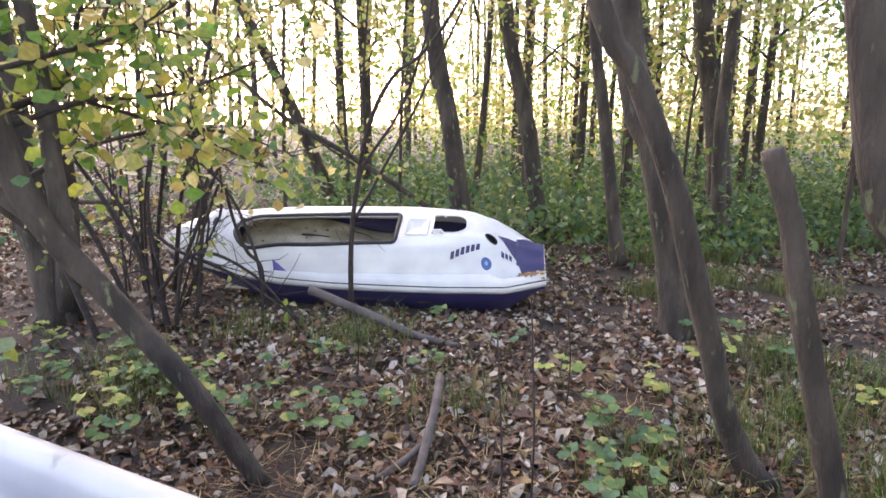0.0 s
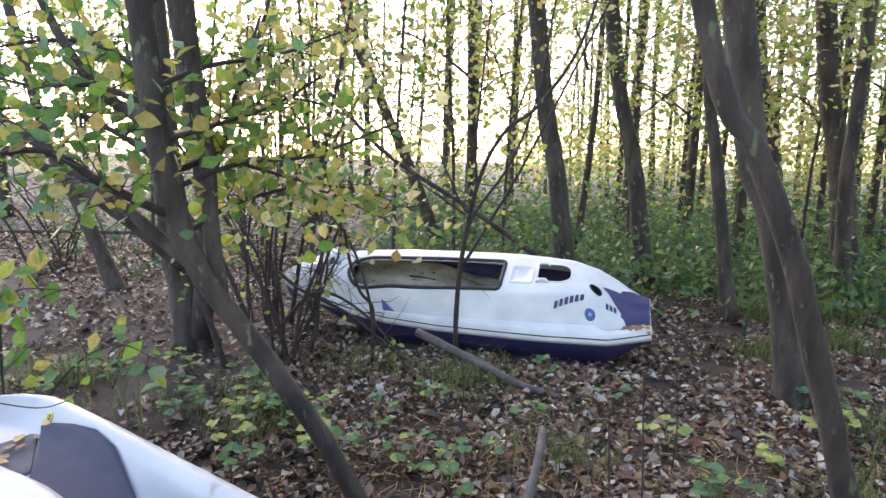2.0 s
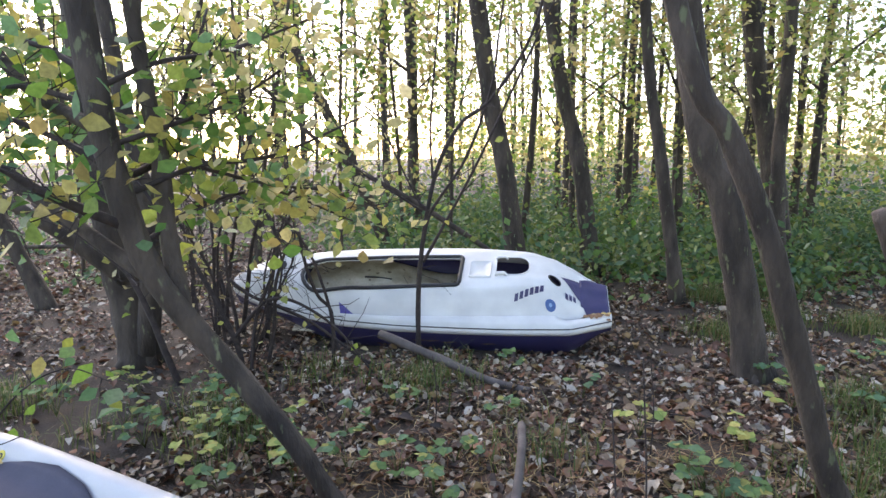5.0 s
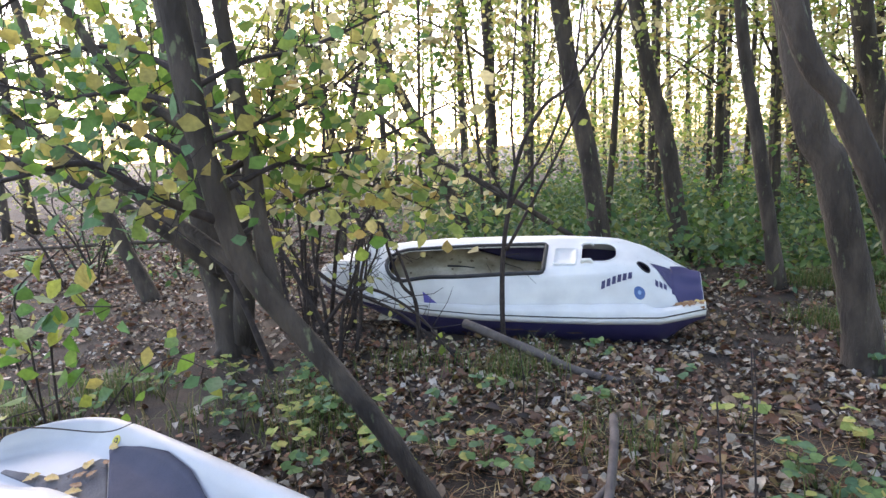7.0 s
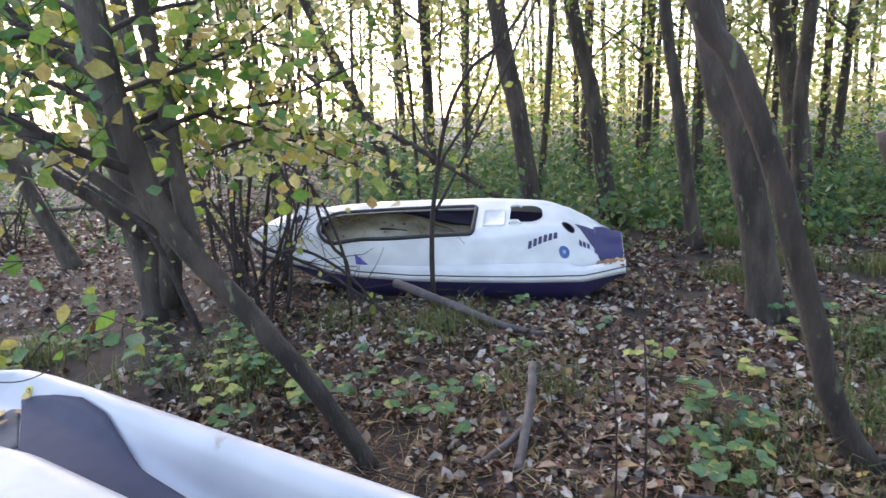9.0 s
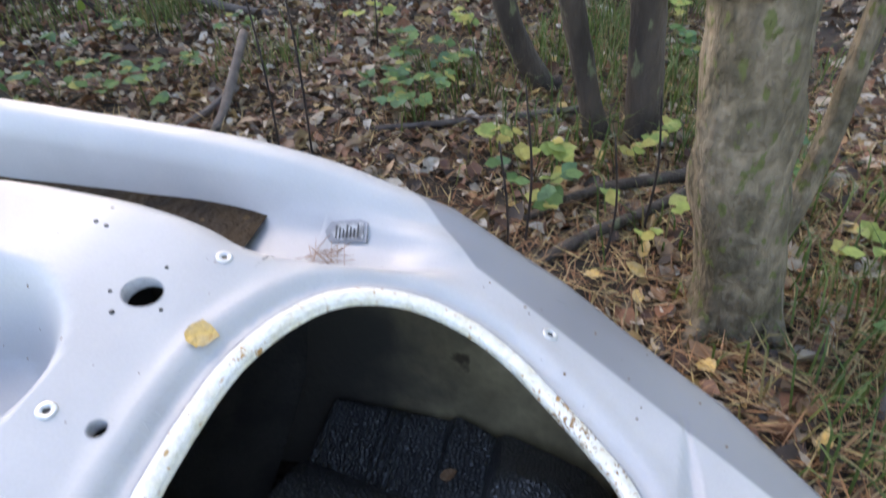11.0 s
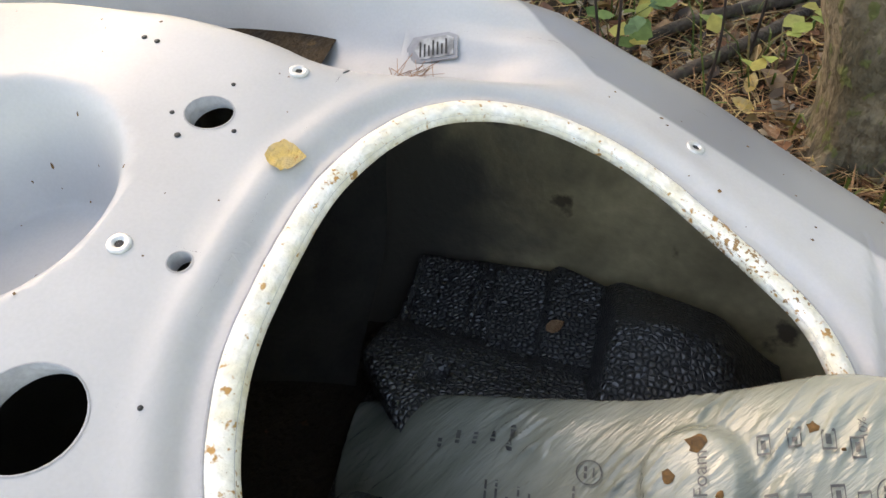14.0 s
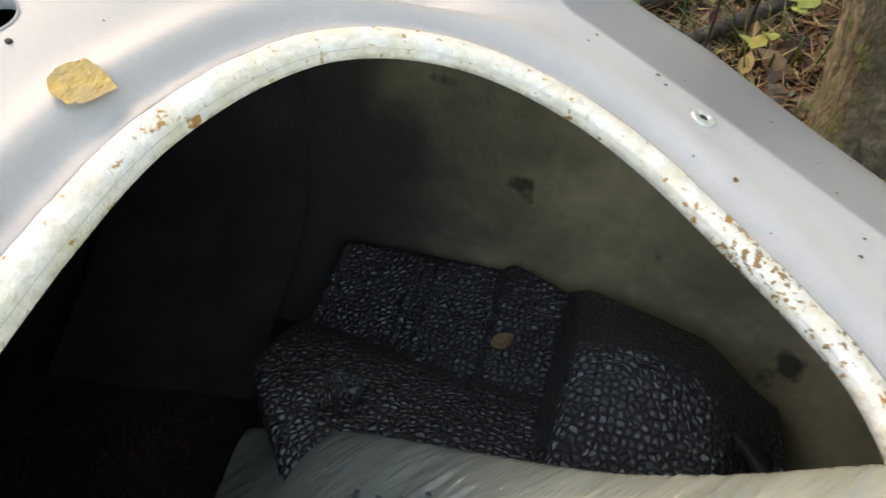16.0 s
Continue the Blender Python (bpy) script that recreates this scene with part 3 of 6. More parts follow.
def build_near_craft():
    ski = thing("jet_ski", NEAR, "stripped silver grey jet ski hull with an open bow hatch", "jet ski")
    fn = lambda s, v: (s, v * near_w(s), near_z(s, v * near_w(s)))
    holes = [(-0.26, 0.30, -0.8, 0.8, [(s, l / near_w(s)) for s, l in hatch_outline()])]
    for cs, cl, r in DECK_HOLES:
        w, m = near_w(cs), r * 1.3
        if cs + m > -0.262:
            m = -0.262 - cs
        holes.append((cs - m, cs + m, (cl - m) / w, (cl + m) / w, [(s, l / near_w(s)) for s, l in circle(cs, cl, r)]))
    marks = sorted({-0.75, -0.26, 0.30, 0.56} | {h[0] for h in holes} | {h[1] for h in holes})
    s_list = span(-2.65, -0.75, 0.025)
    for a, b in zip(marks, marks[1:]):
        s_list += span(a, b, 0.01)[1:]
    vcuts = sorted({-1.0, 1.0, -0.8, 0.8} | {h[2] for h in holes} | {h[3] for h in holes})
    v_list = [-1.0]
    for a, b in zip(vcuts, vcuts[1:]):
        v_list += span(a, b, 0.018)[1:]
    deck = part("deck", sheet(fn, s_list, v_list, holes), M_GELCOAT, ski)
    shade(deck, near_z)
    # black sheet added as the deck's underside, to cut bounce light in the hull
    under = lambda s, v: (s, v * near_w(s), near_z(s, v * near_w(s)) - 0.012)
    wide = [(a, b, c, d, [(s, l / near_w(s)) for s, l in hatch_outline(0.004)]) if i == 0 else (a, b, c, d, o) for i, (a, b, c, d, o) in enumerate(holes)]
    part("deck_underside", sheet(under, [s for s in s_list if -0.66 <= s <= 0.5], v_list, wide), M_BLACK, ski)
    # hatch rim: a flaking flange, turned down inside
    inner = hatch_outline(-0.001, 10)
    wob = [noise.noise(Vector((s * 40, l * 40, 0))) for s, l in inner]
    loops = []
    for grow, up in ((0.0185, 0.0003), (0.0176, 0.0028), (0.0105, 0.0036), (0.003, 0.0034), (0.0005, 0.0015), (0.0, -0.004), (-0.0015, -0.008), (0.003, -0.009)):
        o = hatch_outline(grow, 10)
        loops.append([on_deck(s, l, up + 0.0008 * q) if up > -0.005 else Vector((s, l, near_z(*o2) + up)) for (s, l), q, o2 in zip(o, wob, hatch_outline(0.004, 10))])
    part("hatch_rim", strip(loops), M_FLAKE, ski, "flaking off-white hatch rim with rust-brown stains")
    loops = [[on_deck(s, l, up) for s, l in hatch_outline(g, 10)] for g, up in ((0.0188, 0.0002), (0.0193, 0.0012), (0.0208, 0.0012), (0.0215, 0.0002))]
    part("hatch_seal", strip(loops), M_SEAL, ski)
    # washers in the deck
    for s, l in ((-0.297, 0.227), (-0.344, -0.012), (0.089, 0.286), (0.304, -0.1)):
        w = part("washer", lathe([(0.0095, -0.001), (0.0098, 0.0012), (0.0085, 0.0022), (0.0042, 0.0018), (0.0036, 0.0002)]), M_STEEL, ski, "pale metal washer")
        w.matrix_basis = deck_frame(s, l)
        k = part("bolt_hole", lathe([(0.0037, 0.0004), (0.003, 0.0006), (0.0001, 0.0004)], 12), M_BLACK, w)
    for s, l, r in ((-0.455, 0.219, 0.0028), (-0.44, 0.217, 0.0028), (-0.345, 0.186, 0.0022), (-0.378, 0.132, 0.0022), (-0.318, 0.13, 0.0022), (-0.36, 0.108, 0.003), (-0.262, -0.125, 0.002)):
        b = part("screw", lathe([(r, -0.0005), (r, 0.001), (r * 0.5, 0.0016), (0.0001, 0.0015)], 10), M_BLACK, ski)
        b.matrix_basis = deck_frame(s, l)
    # lip of the broken-out steering hole and of the drain holes
    for cs, cl, r in DECK_HOLES:
        loops = [[on_deck(s, l, up) if up > -0.002 else Vector((s, l, near_z(cs, cl) + up)) for s, l in circle(cs, cl, r + g)] for g, up in ((0.0012, 0.0004), (-0.0004, 0.0008), (-0.0006, -0.012))]
        part("hole_edge", strip(loops), M_SEAL, ski)
    # hull below, with its rubbing band
    bm, band = bmesh.new(), bmesh.new()
    rows, brow = [], []
    for s in span(-2.65, 0.56, 0.04):
        w, g = near_w(s), near_g(s) - 0.06 * smooth01(-0.42, 0.12, s)
        keel = -0.05 + 0.12 * smooth01(0.2, 0.56, s)
        prof = [(w - 0.004, g - 0.06), (w * 0.955, g - 0.11), (w * 0.85, 0.25 + keel), (w * 0.73, 0.10 + keel), (w * 0.45, 0.03 + keel), (0, keel)]
        rows.append([bm.verts.new((s, l, z)) for l, z in prof] + [bm.verts.new((s, -l, z)) for l, z in prof[-2::-1]])
        bp = [(w - 0.006, g - 0.022), (w + 0.008, g - 0.028), (w + 0.013, g - 0.045), (w + 0.008, g - 0.062), (w - 0.006, g - 0.066)]
        brow.append(([band.verts.new((s, l, z)) for l, z in bp], [band.verts.new((s, -l, z)) for l, z in bp]))
    for a, b in zip(rows, rows[1:]):
        for j in range(len(a) - 1):
            bm.faces.new((a[j], a[j + 1], b[j + 1], b[j]))
    bm.faces.new(rows[0])
    bm.faces.new(rows[-1])
    for a, b in zip(brow, brow[1:]):
        for side in (0, 1):
            for j in range(4):
                band.faces.new((a[side][j], a[side][j + 1], b[side][j + 1], b[side][j]))
    for m in (bm, band):
        bmesh.ops.recalc_face_normals(m, faces=m.faces)
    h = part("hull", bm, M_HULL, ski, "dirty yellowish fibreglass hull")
    h.modifiers.new("thickness", "SOLIDIFY").thickness = 0.008
    part("rubbing_band", band, M_GREYBAND, ski)
    # black panel added behind the hatch to close off the dark hull
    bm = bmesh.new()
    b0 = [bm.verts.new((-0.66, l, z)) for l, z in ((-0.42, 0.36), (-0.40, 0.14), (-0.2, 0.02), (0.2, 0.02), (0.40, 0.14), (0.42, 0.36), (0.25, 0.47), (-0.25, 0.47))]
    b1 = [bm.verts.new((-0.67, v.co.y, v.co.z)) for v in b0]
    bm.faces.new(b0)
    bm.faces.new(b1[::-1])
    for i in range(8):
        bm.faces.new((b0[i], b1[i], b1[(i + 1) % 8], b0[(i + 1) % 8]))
    part("closing_panel", bm, M_BLACK, ski, smooth=False)
    # dark skin added inside the hull behind the liner, standing in for shade
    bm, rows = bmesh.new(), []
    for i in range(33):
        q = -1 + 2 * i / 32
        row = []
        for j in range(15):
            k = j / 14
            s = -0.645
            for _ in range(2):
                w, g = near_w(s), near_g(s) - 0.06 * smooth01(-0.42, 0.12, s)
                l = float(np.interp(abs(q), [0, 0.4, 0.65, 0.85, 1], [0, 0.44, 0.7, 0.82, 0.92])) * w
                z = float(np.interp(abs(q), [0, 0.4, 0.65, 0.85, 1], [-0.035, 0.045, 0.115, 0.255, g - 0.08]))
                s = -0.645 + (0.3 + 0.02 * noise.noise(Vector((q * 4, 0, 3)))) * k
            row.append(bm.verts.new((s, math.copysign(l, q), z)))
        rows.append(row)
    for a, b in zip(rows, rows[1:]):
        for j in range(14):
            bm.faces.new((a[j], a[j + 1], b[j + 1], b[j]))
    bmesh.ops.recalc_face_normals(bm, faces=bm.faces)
    part("shade_skin", bm, M_SHADE_SKIN, ski, "added dark skin standing in for shade inside the hull")
    # traction mats in the stern foot wells
    for side in (1, -1):
        mats = ((-2.56, -2.12, 0.004, M_GRIME, "dirty grey traction mat", [(-2.56, 0.2), (-2.45, 0.235), (-2.37, 0.26), (-2.335, 0.395), (-2.12, 0.285)], [(-2.6, 0.0), (-2.0, 0.0)]),
                (-2.33, -1.25, 0.012, M_MAT, "worn grey-purple traction mat", [(-2.33, 0.41), (-2.28, 0.425), (-2.2, 0.44), (-2.08, 0.452), (-1.95, 0.442), (-1.83, 0.41), (-1.72, 0.38), (-1.25, 0.37)], [(-2.33, 0.4), (-2.1, 0.28), (-2.0, 0.2)]))
        for s0, s1, up, stuff, says, edge, inner in mats:
            top, bot = [], []
            for s in span(s0, s1, 0.025):
                lo, out = max(near_p(s) + 0.035, lerp_list(inner, s)), lerp_list(edge, s)
                ls = [lo + (out - lo) * i / 10 for i in range(11)]
                top.append([Vector((s, side * l, near_z(s, l) + up)) for l in ls])
                bot.append([Vector((s, side * l, near_z(s, l) - 0.002)) for l in ls])
            bm = bmesh.new()
            tv = [[bm.verts.new(p) for p in r] for r in top]
            bv = [[bm.verts.new(p) for p in r] for r in bot]
            n, m = len(tv), len(tv[0])
            for i in range(n - 1):
                for j in range(m - 1):
                    bm.faces.new((tv[i][j], tv[i + 1][j], tv[i + 1][j + 1], tv[i][j + 1]))
                for j in (0, m - 1):
                    bm.faces.new((tv[i][j], tv[i + 1][j], bv[i + 1][j], bv[i][j]))
            for i in (0, n - 1):
                for j in range(m - 1):
                    bm.faces.new((tv[i][j], tv[i][j + 1], bv[i][j + 1], bv[i][j]))
            bmesh.ops.recalc_face_normals(bm, faces=bm.faces)
            part("traction_mat", bm, stuff, ski, says)
    # black moulded storage liner at the bottom of the bow
    def liner(s, v):
        back = 0.345 - 0.44 * max(0.0, s + 0.06) ** 1.1
        l = -0.3 + (back + 0.3) * v
        m = l + 0.02 + 0.14 * (s + 0.27)
        z = float(np.interp(m, [-0.3, -0.2, -0.08, 0.08, 0.12, 0.16, 0.20, 0.215, 0.235, 0.40], [0.06, 0.10, 0.17, 0.18, 0.168, 0.145, 0.118, 0.105, 0.066, 0.07]))
        open_pocket = smooth01(0.035, 0.008, s)
        filled = float(np.interp(l, [-0.3, -0.08, 0.1, 0.2, 0.27, 0.34], [0.06, 0.17, 0.178, 0.165, 0.13, 0.10]))
        z = filled + (z - filled) * open_pocket
        # step of the pocket, swelling beyond it, slot in the ledge
        z += 0.016 * smooth01(-0.075, -0.06, s) * smooth01(0.21, 0.235, m) * open_pocket
        z += 0.03 * math.exp(-(((s - 0.085) / 0.06) ** 2 + ((l - 0.19) / 0.06) ** 2))
        end = -0.285 + 0.9 * max(0.0, 0.11 - l)
        z -= 0.06 * smooth01(0.15, 0.24, s) + 0.14 * smooth01(end + 0.005, end - 0.015, s)
        z -= 0.03 * smooth01(-0.205, -0.2, s) * smooth01(-0.16, -0.165, s) * smooth01(0.08, 0.085, l) * smooth01(0.125, 0.12, l)
        return (s, l, z + 0.003 * noise.noise(Vector((s * 20, l * 20, 0))))
    bm = sheet(liner, span(-0.31, 0.24, 0.005), span(0.0, 1.0, 0.012))
    ln = part("storage_liner", bm, M_PEBBLE, ski, "black pebble-grained plastic storage liner")
    ln.modifiers.new("thickness", "SOLIDIFY").thickness = 0.004
    for s in (-0.28, -0.178, -0.15):
        bm = bmesh.new()
        d = 0.02 + 0.14 * (s + 0.27)
        tube(bm, spline([(s, 0.208 - d, 0.104), (s, 0.222 - d, 0.088), (s, 0.24 - d, 0.078), (s, 0.29 - d, 0.077), (s, 0.335, 0.08)], 4), 0.0065, 0.0065, 10)
        part("liner_rib", bm, M_PEBBLE, ski)
    # loose ends of a strap at the front of the liner
    bm = bmesh.new()
    tube(bm, spline([(0.17, 0.19, 0.12), (0.2, 0.15, 0.15), (0.22, 0.1, 0.16), (0.22, 0.05, 0.14)], 5), 0.018, 0.022, 8, 0.2, 2, 0, 0.4)
    part("strap", bm, M_BLACK, ski)
    bm = bmesh.new()
    tube(bm, spline([(0.15, 0.225, 0.12), (0.16, 0.205, 0.13), (0.175, 0.19, 0.13)], 5), 0.012, 0.01, 10, 0.2, 3)
    part("drain_plug", bm, M_OLEAF, ski, "rusty brown drain plug")
    # specks of dirt on the deck
    rs, bm = random.Random(6), bmesh.new()
    for _ in range(150):
        s, l, q = rs.uniform(-0.62, 0.42), rs.uniform(-0.3, 0.34), rs.uniform(0.0006, 0.0019)
        if min(float(np.sqrt(((RIM - (s, l)) ** 2).sum(1).min())), 0.3) < 0.03 or (abs(s) < 0.2 and abs(l) < 0.2) or any(math.hypot(s - c, l - d) < e + 0.01 for c, d, e in DECK_HOLES):
            continue
        bm.faces.new([bm.verts.new(on_deck(s + q * math.cos(a * 1.0472) * rs.uniform(0.6, 1.6), l + q * math.sin(a * 1.0472) * rs.uniform(0.6, 1.4), 0.0012)) for a in range(6)])
    tagged(part("dirt_specks", bm, M_DIRT, ski, smooth=False), kind="stuff")
    # embossed mould code, label in the foot well, stern badge
    emb = lettering("GD1A03", 0.017)
    bm = bmesh.new()
    me_to(bm, emb, lambda x, y: on_deck(-0.257 - (y - 0.006) * 0.9, -0.034 + x * 1.05, 0.0006))
    part("mould_code", bm, M_GELCOAT, ski, smooth=False)
    return ski


def lettering(text, size):
    """Built-in letters as a flat mesh, lying from x = 0 on y = 0."""
    cu = bpy.data.curves.new("letters", "FONT")
    cu.body, cu.size = text, size
    ob = bpy.data.objects.new("letters", cu)
    scene.collection.objects.link(ob)
    bpy.context.view_layer.update()
    me = bpy.data.meshes.new_from_object(ob.evaluated_get(bpy.context.evaluated_depsgraph_get()))
    bpy.data.objects.remove(ob)
    bpy.data.curves.remove(cu)
    return me


def me_to(bm, me, fn):
    """Adds a flat mesh to bm with each point laid where fn(x, y) says."""
    vs = [bm.verts.new(fn(v.co.x, v.co.y)) for v in me.vertices]
    for p in me.polygons:
        try:
            bm.faces.new([vs[i] for i in p.vertices])
        except ValueError:
            pass
    bpy.data.meshes.remove(me)


near_ski = build_near_craft()


# ---- things in and on the near hull ----
BAG_LINE = spline([(-0.275, -0.005, 0.085), (-0.08, -0.024, 0.20), (0.09, -0.038, 0.298), (0.21, -0.018, 0.355), (0.31, 0.008, 0.383)], 24)


def bag_axis(u):
    k = min(max(u, 0.0), 1.0) * (len(BAG_LINE) - 1)
    i = min(int(k), len(BAG_LINE) - 2)
    return BAG_LINE[i].lerp(BAG_LINE[i + 1], k - i)


BAG_X = Vector((0.54, 0.02, 0.27)).normalized()
BAG_Y = Vector((-0.10, 0.99, 0.10)).normalized()
BAG_Z = BAG_X.cross(BAG_Y).normalized()
BAG_Y = BAG_Z.cross(BAG_X)


def bag_point(u, v, up=0.0):
    """A place on the bag's upper side: u along it, v from -1 to 1 across."""
    half = 0.09 * (0.86 + 0.14 * smooth01(0.0, 0.2, u)) * (1 - 0.22 * smooth01(0.75, 0.95, u))
    h = 0.036 * (0.6 + 0.4 * smooth01(0.0, 0.15, u)) * (1 - 0.4 * smooth01(0.8, 1.0, u))
    z = h * max(0.0, 1 - abs(v) ** 2.6) ** 0.55
    d = math.hypot((u - 0.575) / 0.085, (v - 0.02) / 0.6)
    z += 0.026 * smooth01(1.0, 0.7, d) * (1 - 0.3 * d * d)
    x, y = u * 0.66, v * 0.09
    z += 0.0035 * noise.noise(Vector((x * 18, y * 18, 2.2)))
    # creases drawn slantwise over the film
    a, b = (x - y * 0.8) * 42, (x + y) * 7
    bend = 0.6 * noise.noise(Vector((b * 0.7, a * 0.15, 7)))
    few = smooth01(-0.12, 0.4, noise.noise(Vector((x * 14, y * 12, 5))))
    z += few * (0.0044 * (1 - min(1.0, abs(noise.noise(Vector((a + bend, b, 4))) * 6.5))) + 0.0028 * (1 - min(1.0, abs(noise.noise(Vector((a * 2.1 + bend, b * 1.7, 8))) * 5.5))))
    skew = 0.012 * smooth01(0.75, 0.95, u) * v
    return bag_axis(u) + BAG_X * skew + BAG_Y * (v * half) + BAG_Z * (z + up)


def build_bag():
    bag = thing("packaging_bag", NEAR, "grey plastic packaging foam bag, crumpled and torn, in the hatch", "plastic bag")
    def body(u0, u1, n):
        bm = bmesh.new()
        vs = [-1 + 2 * i / 90 for i in range(91)]
        us = [u0 + (u1 - u0) * i / n for i in range(n + 1)]
        top = [[bm.verts.new(bag_point(u, v)) for v in vs] for u in us]
        low = [[bm.verts.new(bag_point(u, v) - BAG_Z * (0.001 + 0.075 * max(0, 1 - abs(v) ** 3) ** 0.5)) for v in vs] for u in us]
        for i in range(n):
            for j in range(90):
                bm.faces.new((top[i][j], top[i + 1][j], top[i + 1][j + 1], top[i][j + 1]))
                bm.faces.new((low[i][j], low[i][j + 1], low[i + 1][j + 1], low[i + 1][j]))
            for j in (0, 90):
                bm.faces.new((top[i][j], low[i][j], low[i + 1][j], top[i + 1][j]))
        for i in (0, n):
            for j in range(90):
                bm.faces.new((top[i][j], top[i][j + 1], low[i][j + 1], low[i][j]))
        bmesh.ops.recalc_face_normals(bm, faces=bm.faces)
        return bm
    part("bag_body", body(0.0, 0.88, 220), M_BAG, bag)
    # twisted brownish end with a pointed corner
    def sheet_part(name, fn, n, m, material, label, thick=0.0, closed=False):
        bm = bmesh.new()
        g = [[bm.verts.new(fn(i / n, j / m)) for j in range(m + (0 if closed else 1))] for i in range(n + 1)]
        k = len(g[0])
        for a, b in zip(g, g[1:]):
            for j in range(k if closed else k - 1):
                bm.faces.new((a[j], a[(j + 1) % k], b[(j + 1) % k], b[j]))
        if closed:
            bm.faces.new(g[0][::-1])
            bm.faces.new(g[-1])
        bmesh.ops.recalc_face_normals(bm, faces=bm.faces)
        ob = part(name, bm, material, bag, label)
        if thick:
            ob.modifiers.new("thickness", "SOLIDIFY").thickness = thick
        return ob

    def crumple(q, size):
        return size * (1 - 2.4 * abs(noise.noise(q))) + 0.45 * size * (1 - 2.4 * abs(noise.noise(q * 2.3 + Vector((3, 1, 7)))))

    near_side = spline([(0.246, 0.056, 0.382), (0.247, 0.0, 0.378), (0.246, -0.05, 0.375), (0.248, -0.098, 0.372)], 10)
    far_side = spline([(0.338, 0.066, 0.404), (0.326, 0.02, 0.4), (0.316, -0.03, 0.396), (0.298, -0.098, 0.386)], 10)

    def along(line, t):
        k = min(max(t, 0.0), 1.0) * (len(line) - 1)
        i = min(int(k), len(line) - 2)
        return line[i].lerp(line[i + 1], k - i)

    def end_point(b, a):
        ang = 2 * math.pi * a
        c, s_ = math.cos(ang), math.sin(ang)
        mid, reach = along(near_side, b).lerp(along(far_side, b), 0.5), (along(far_side, b) - along(near_side, b)) / 2
        th = 0.03 * (0.25 + 0.75 * smooth01(0.0, 0.45, b)) * (1 - 0.5 * smooth01(0.88, 1.0, b))
        p = mid + reach * (math.copysign(abs(c) ** 0.8, c)) + BAG_Z * (th * s_)
        q = p * 26
        pull = 1.0 - 0.6 * abs(c)
        return p + BAG_Z * pull * (crumple(Vector((q.x * 1.3 + q.y * 0.35, q.y * 0.55 - q.x * 0.2, s_)), 0.0042) if s_ > 0 else 0.0)
    sheet_part("bag_end", end_point, 70, 90, M_BAGEND, "brownish water-filled end of the bag", closed=True)
    # rolled lower edge, twisted along its length
    roll = spline([(0.303, -0.078, 0.388), (0.29, -0.1, 0.383), (0.25, -0.108, 0.384), (0.2, -0.106, 0.388), (0.165, -0.112, 0.388), (0.135, -0.13, 0.39)], 12)

    def roll_point(k, a):
        ang = 2 * math.pi * a
        r = 0.02 * smooth01(-0.08, 0.16, k) * (1 - 0.45 * smooth01(0.6, 1.0, k))
        q = Vector((k * 2.2, math.cos(ang - k * 3) * 1.6, math.sin(ang - k * 3) * 1.6))
        r *= 0.82 + 0.4 * abs(noise.noise(q * 1.4)) + 0.25 * (1 - 3 * abs(noise.noise(q * 2.6)))
        return along(roll, k) + Vector((0.15, math.cos(ang), 0.0)) * r + Vector((0, 0, 1)) * (math.sin(ang) * r)
    sheet_part("rolled_edge", roll_point, 110, 44, M_ROLL, "twisted grey-brown rolled edge of the bag", closed=True)
    # torn silver-black film hanging over the rim
    upper = spline([(-0.205, -0.075, 0.225), (-0.15, -0.085, 0.262), (-0.06, -0.1, 0.3), (-0.005, -0.115, 0.33), (0.105, -0.118, 0.372), (0.175, -0.105, 0.402)], 10)
    lower = spline([(-0.2, -0.185, 0.27), (-0.155, -0.172, 0.285), (-0.087, -0.168, 0.315), (-0.01, -0.19, 0.35), (0.03, -0.182, 0.372), (0.075, -0.2, 0.425), (0.128, -0.176, 0.424), (0.15, -0.15, 0.424)], 10)

    # crumpled into small flat facets
    rng = np.random.default_rng(14)
    n, m = 50, 15
    jit, lift = rng.uniform(-0.42, 0.42, (n + 1, m + 1, 2)), rng.uniform(-1, 1, (n + 1, m + 1))
    bm, rows = bmesh.new(), []
    for i in range(n + 1):
        row = []
        for j in range(m + 1):
            k, t = min(1, max(0, (i + jit[i, j, 0]) / n)), min(1, max(0, (j + (jit[i, j, 1] if 0 < j else 0)) / m))
            p = along(upper, k).lerp(along(lower, k), t)
            over = smooth01(0.42, 0.6, k) * smooth01(0.3, 0.7, t)
            q = p * 18
            fold = 0.036 * (1 - 2.2 * abs(noise.noise(Vector((q.x * 0.8 + q.y * 0.6, q.y - q.x * 0.4, 1.5)))))
            z = smooth01(0.0, 0.25, t) * fold * (1 - 0.55 * over) + 0.0038 * lift[i, j] * (0.3 + 0.7 * abs(noise.noise(q * 0.6)) * 2) + 0.012 * over + 0.03 * math.sin(math.pi * t) * (1 - over)
            row.append(bm.verts.new(p + Vector((0, 0.012 * noise.noise(Vector((k * 26, 0, 5))) * t, z))))
        rows.append(row)
    for i in range(n):
        for j in range(m):
            a, b, c, d = rows[i][j], rows[i + 1][j], rows[i + 1][j + 1], rows[i][j + 1]
            for f in (((a, b, c), (a, c, d)) if (i * 7 + j * 3) % 5 < 3 else ((a, b, d), (b, c, d))):
                bm.faces.new(f)
    bmesh.ops.recalc_face_normals(bm, faces=bm.faces)
    for e in bm.edges:
        e.smooth = len(e.link_faces) < 2 or e.calc_face_angle() < 0.6
    f = part("torn_film", bm, M_FILM, bag, "crumpled silver-black torn plastic film")
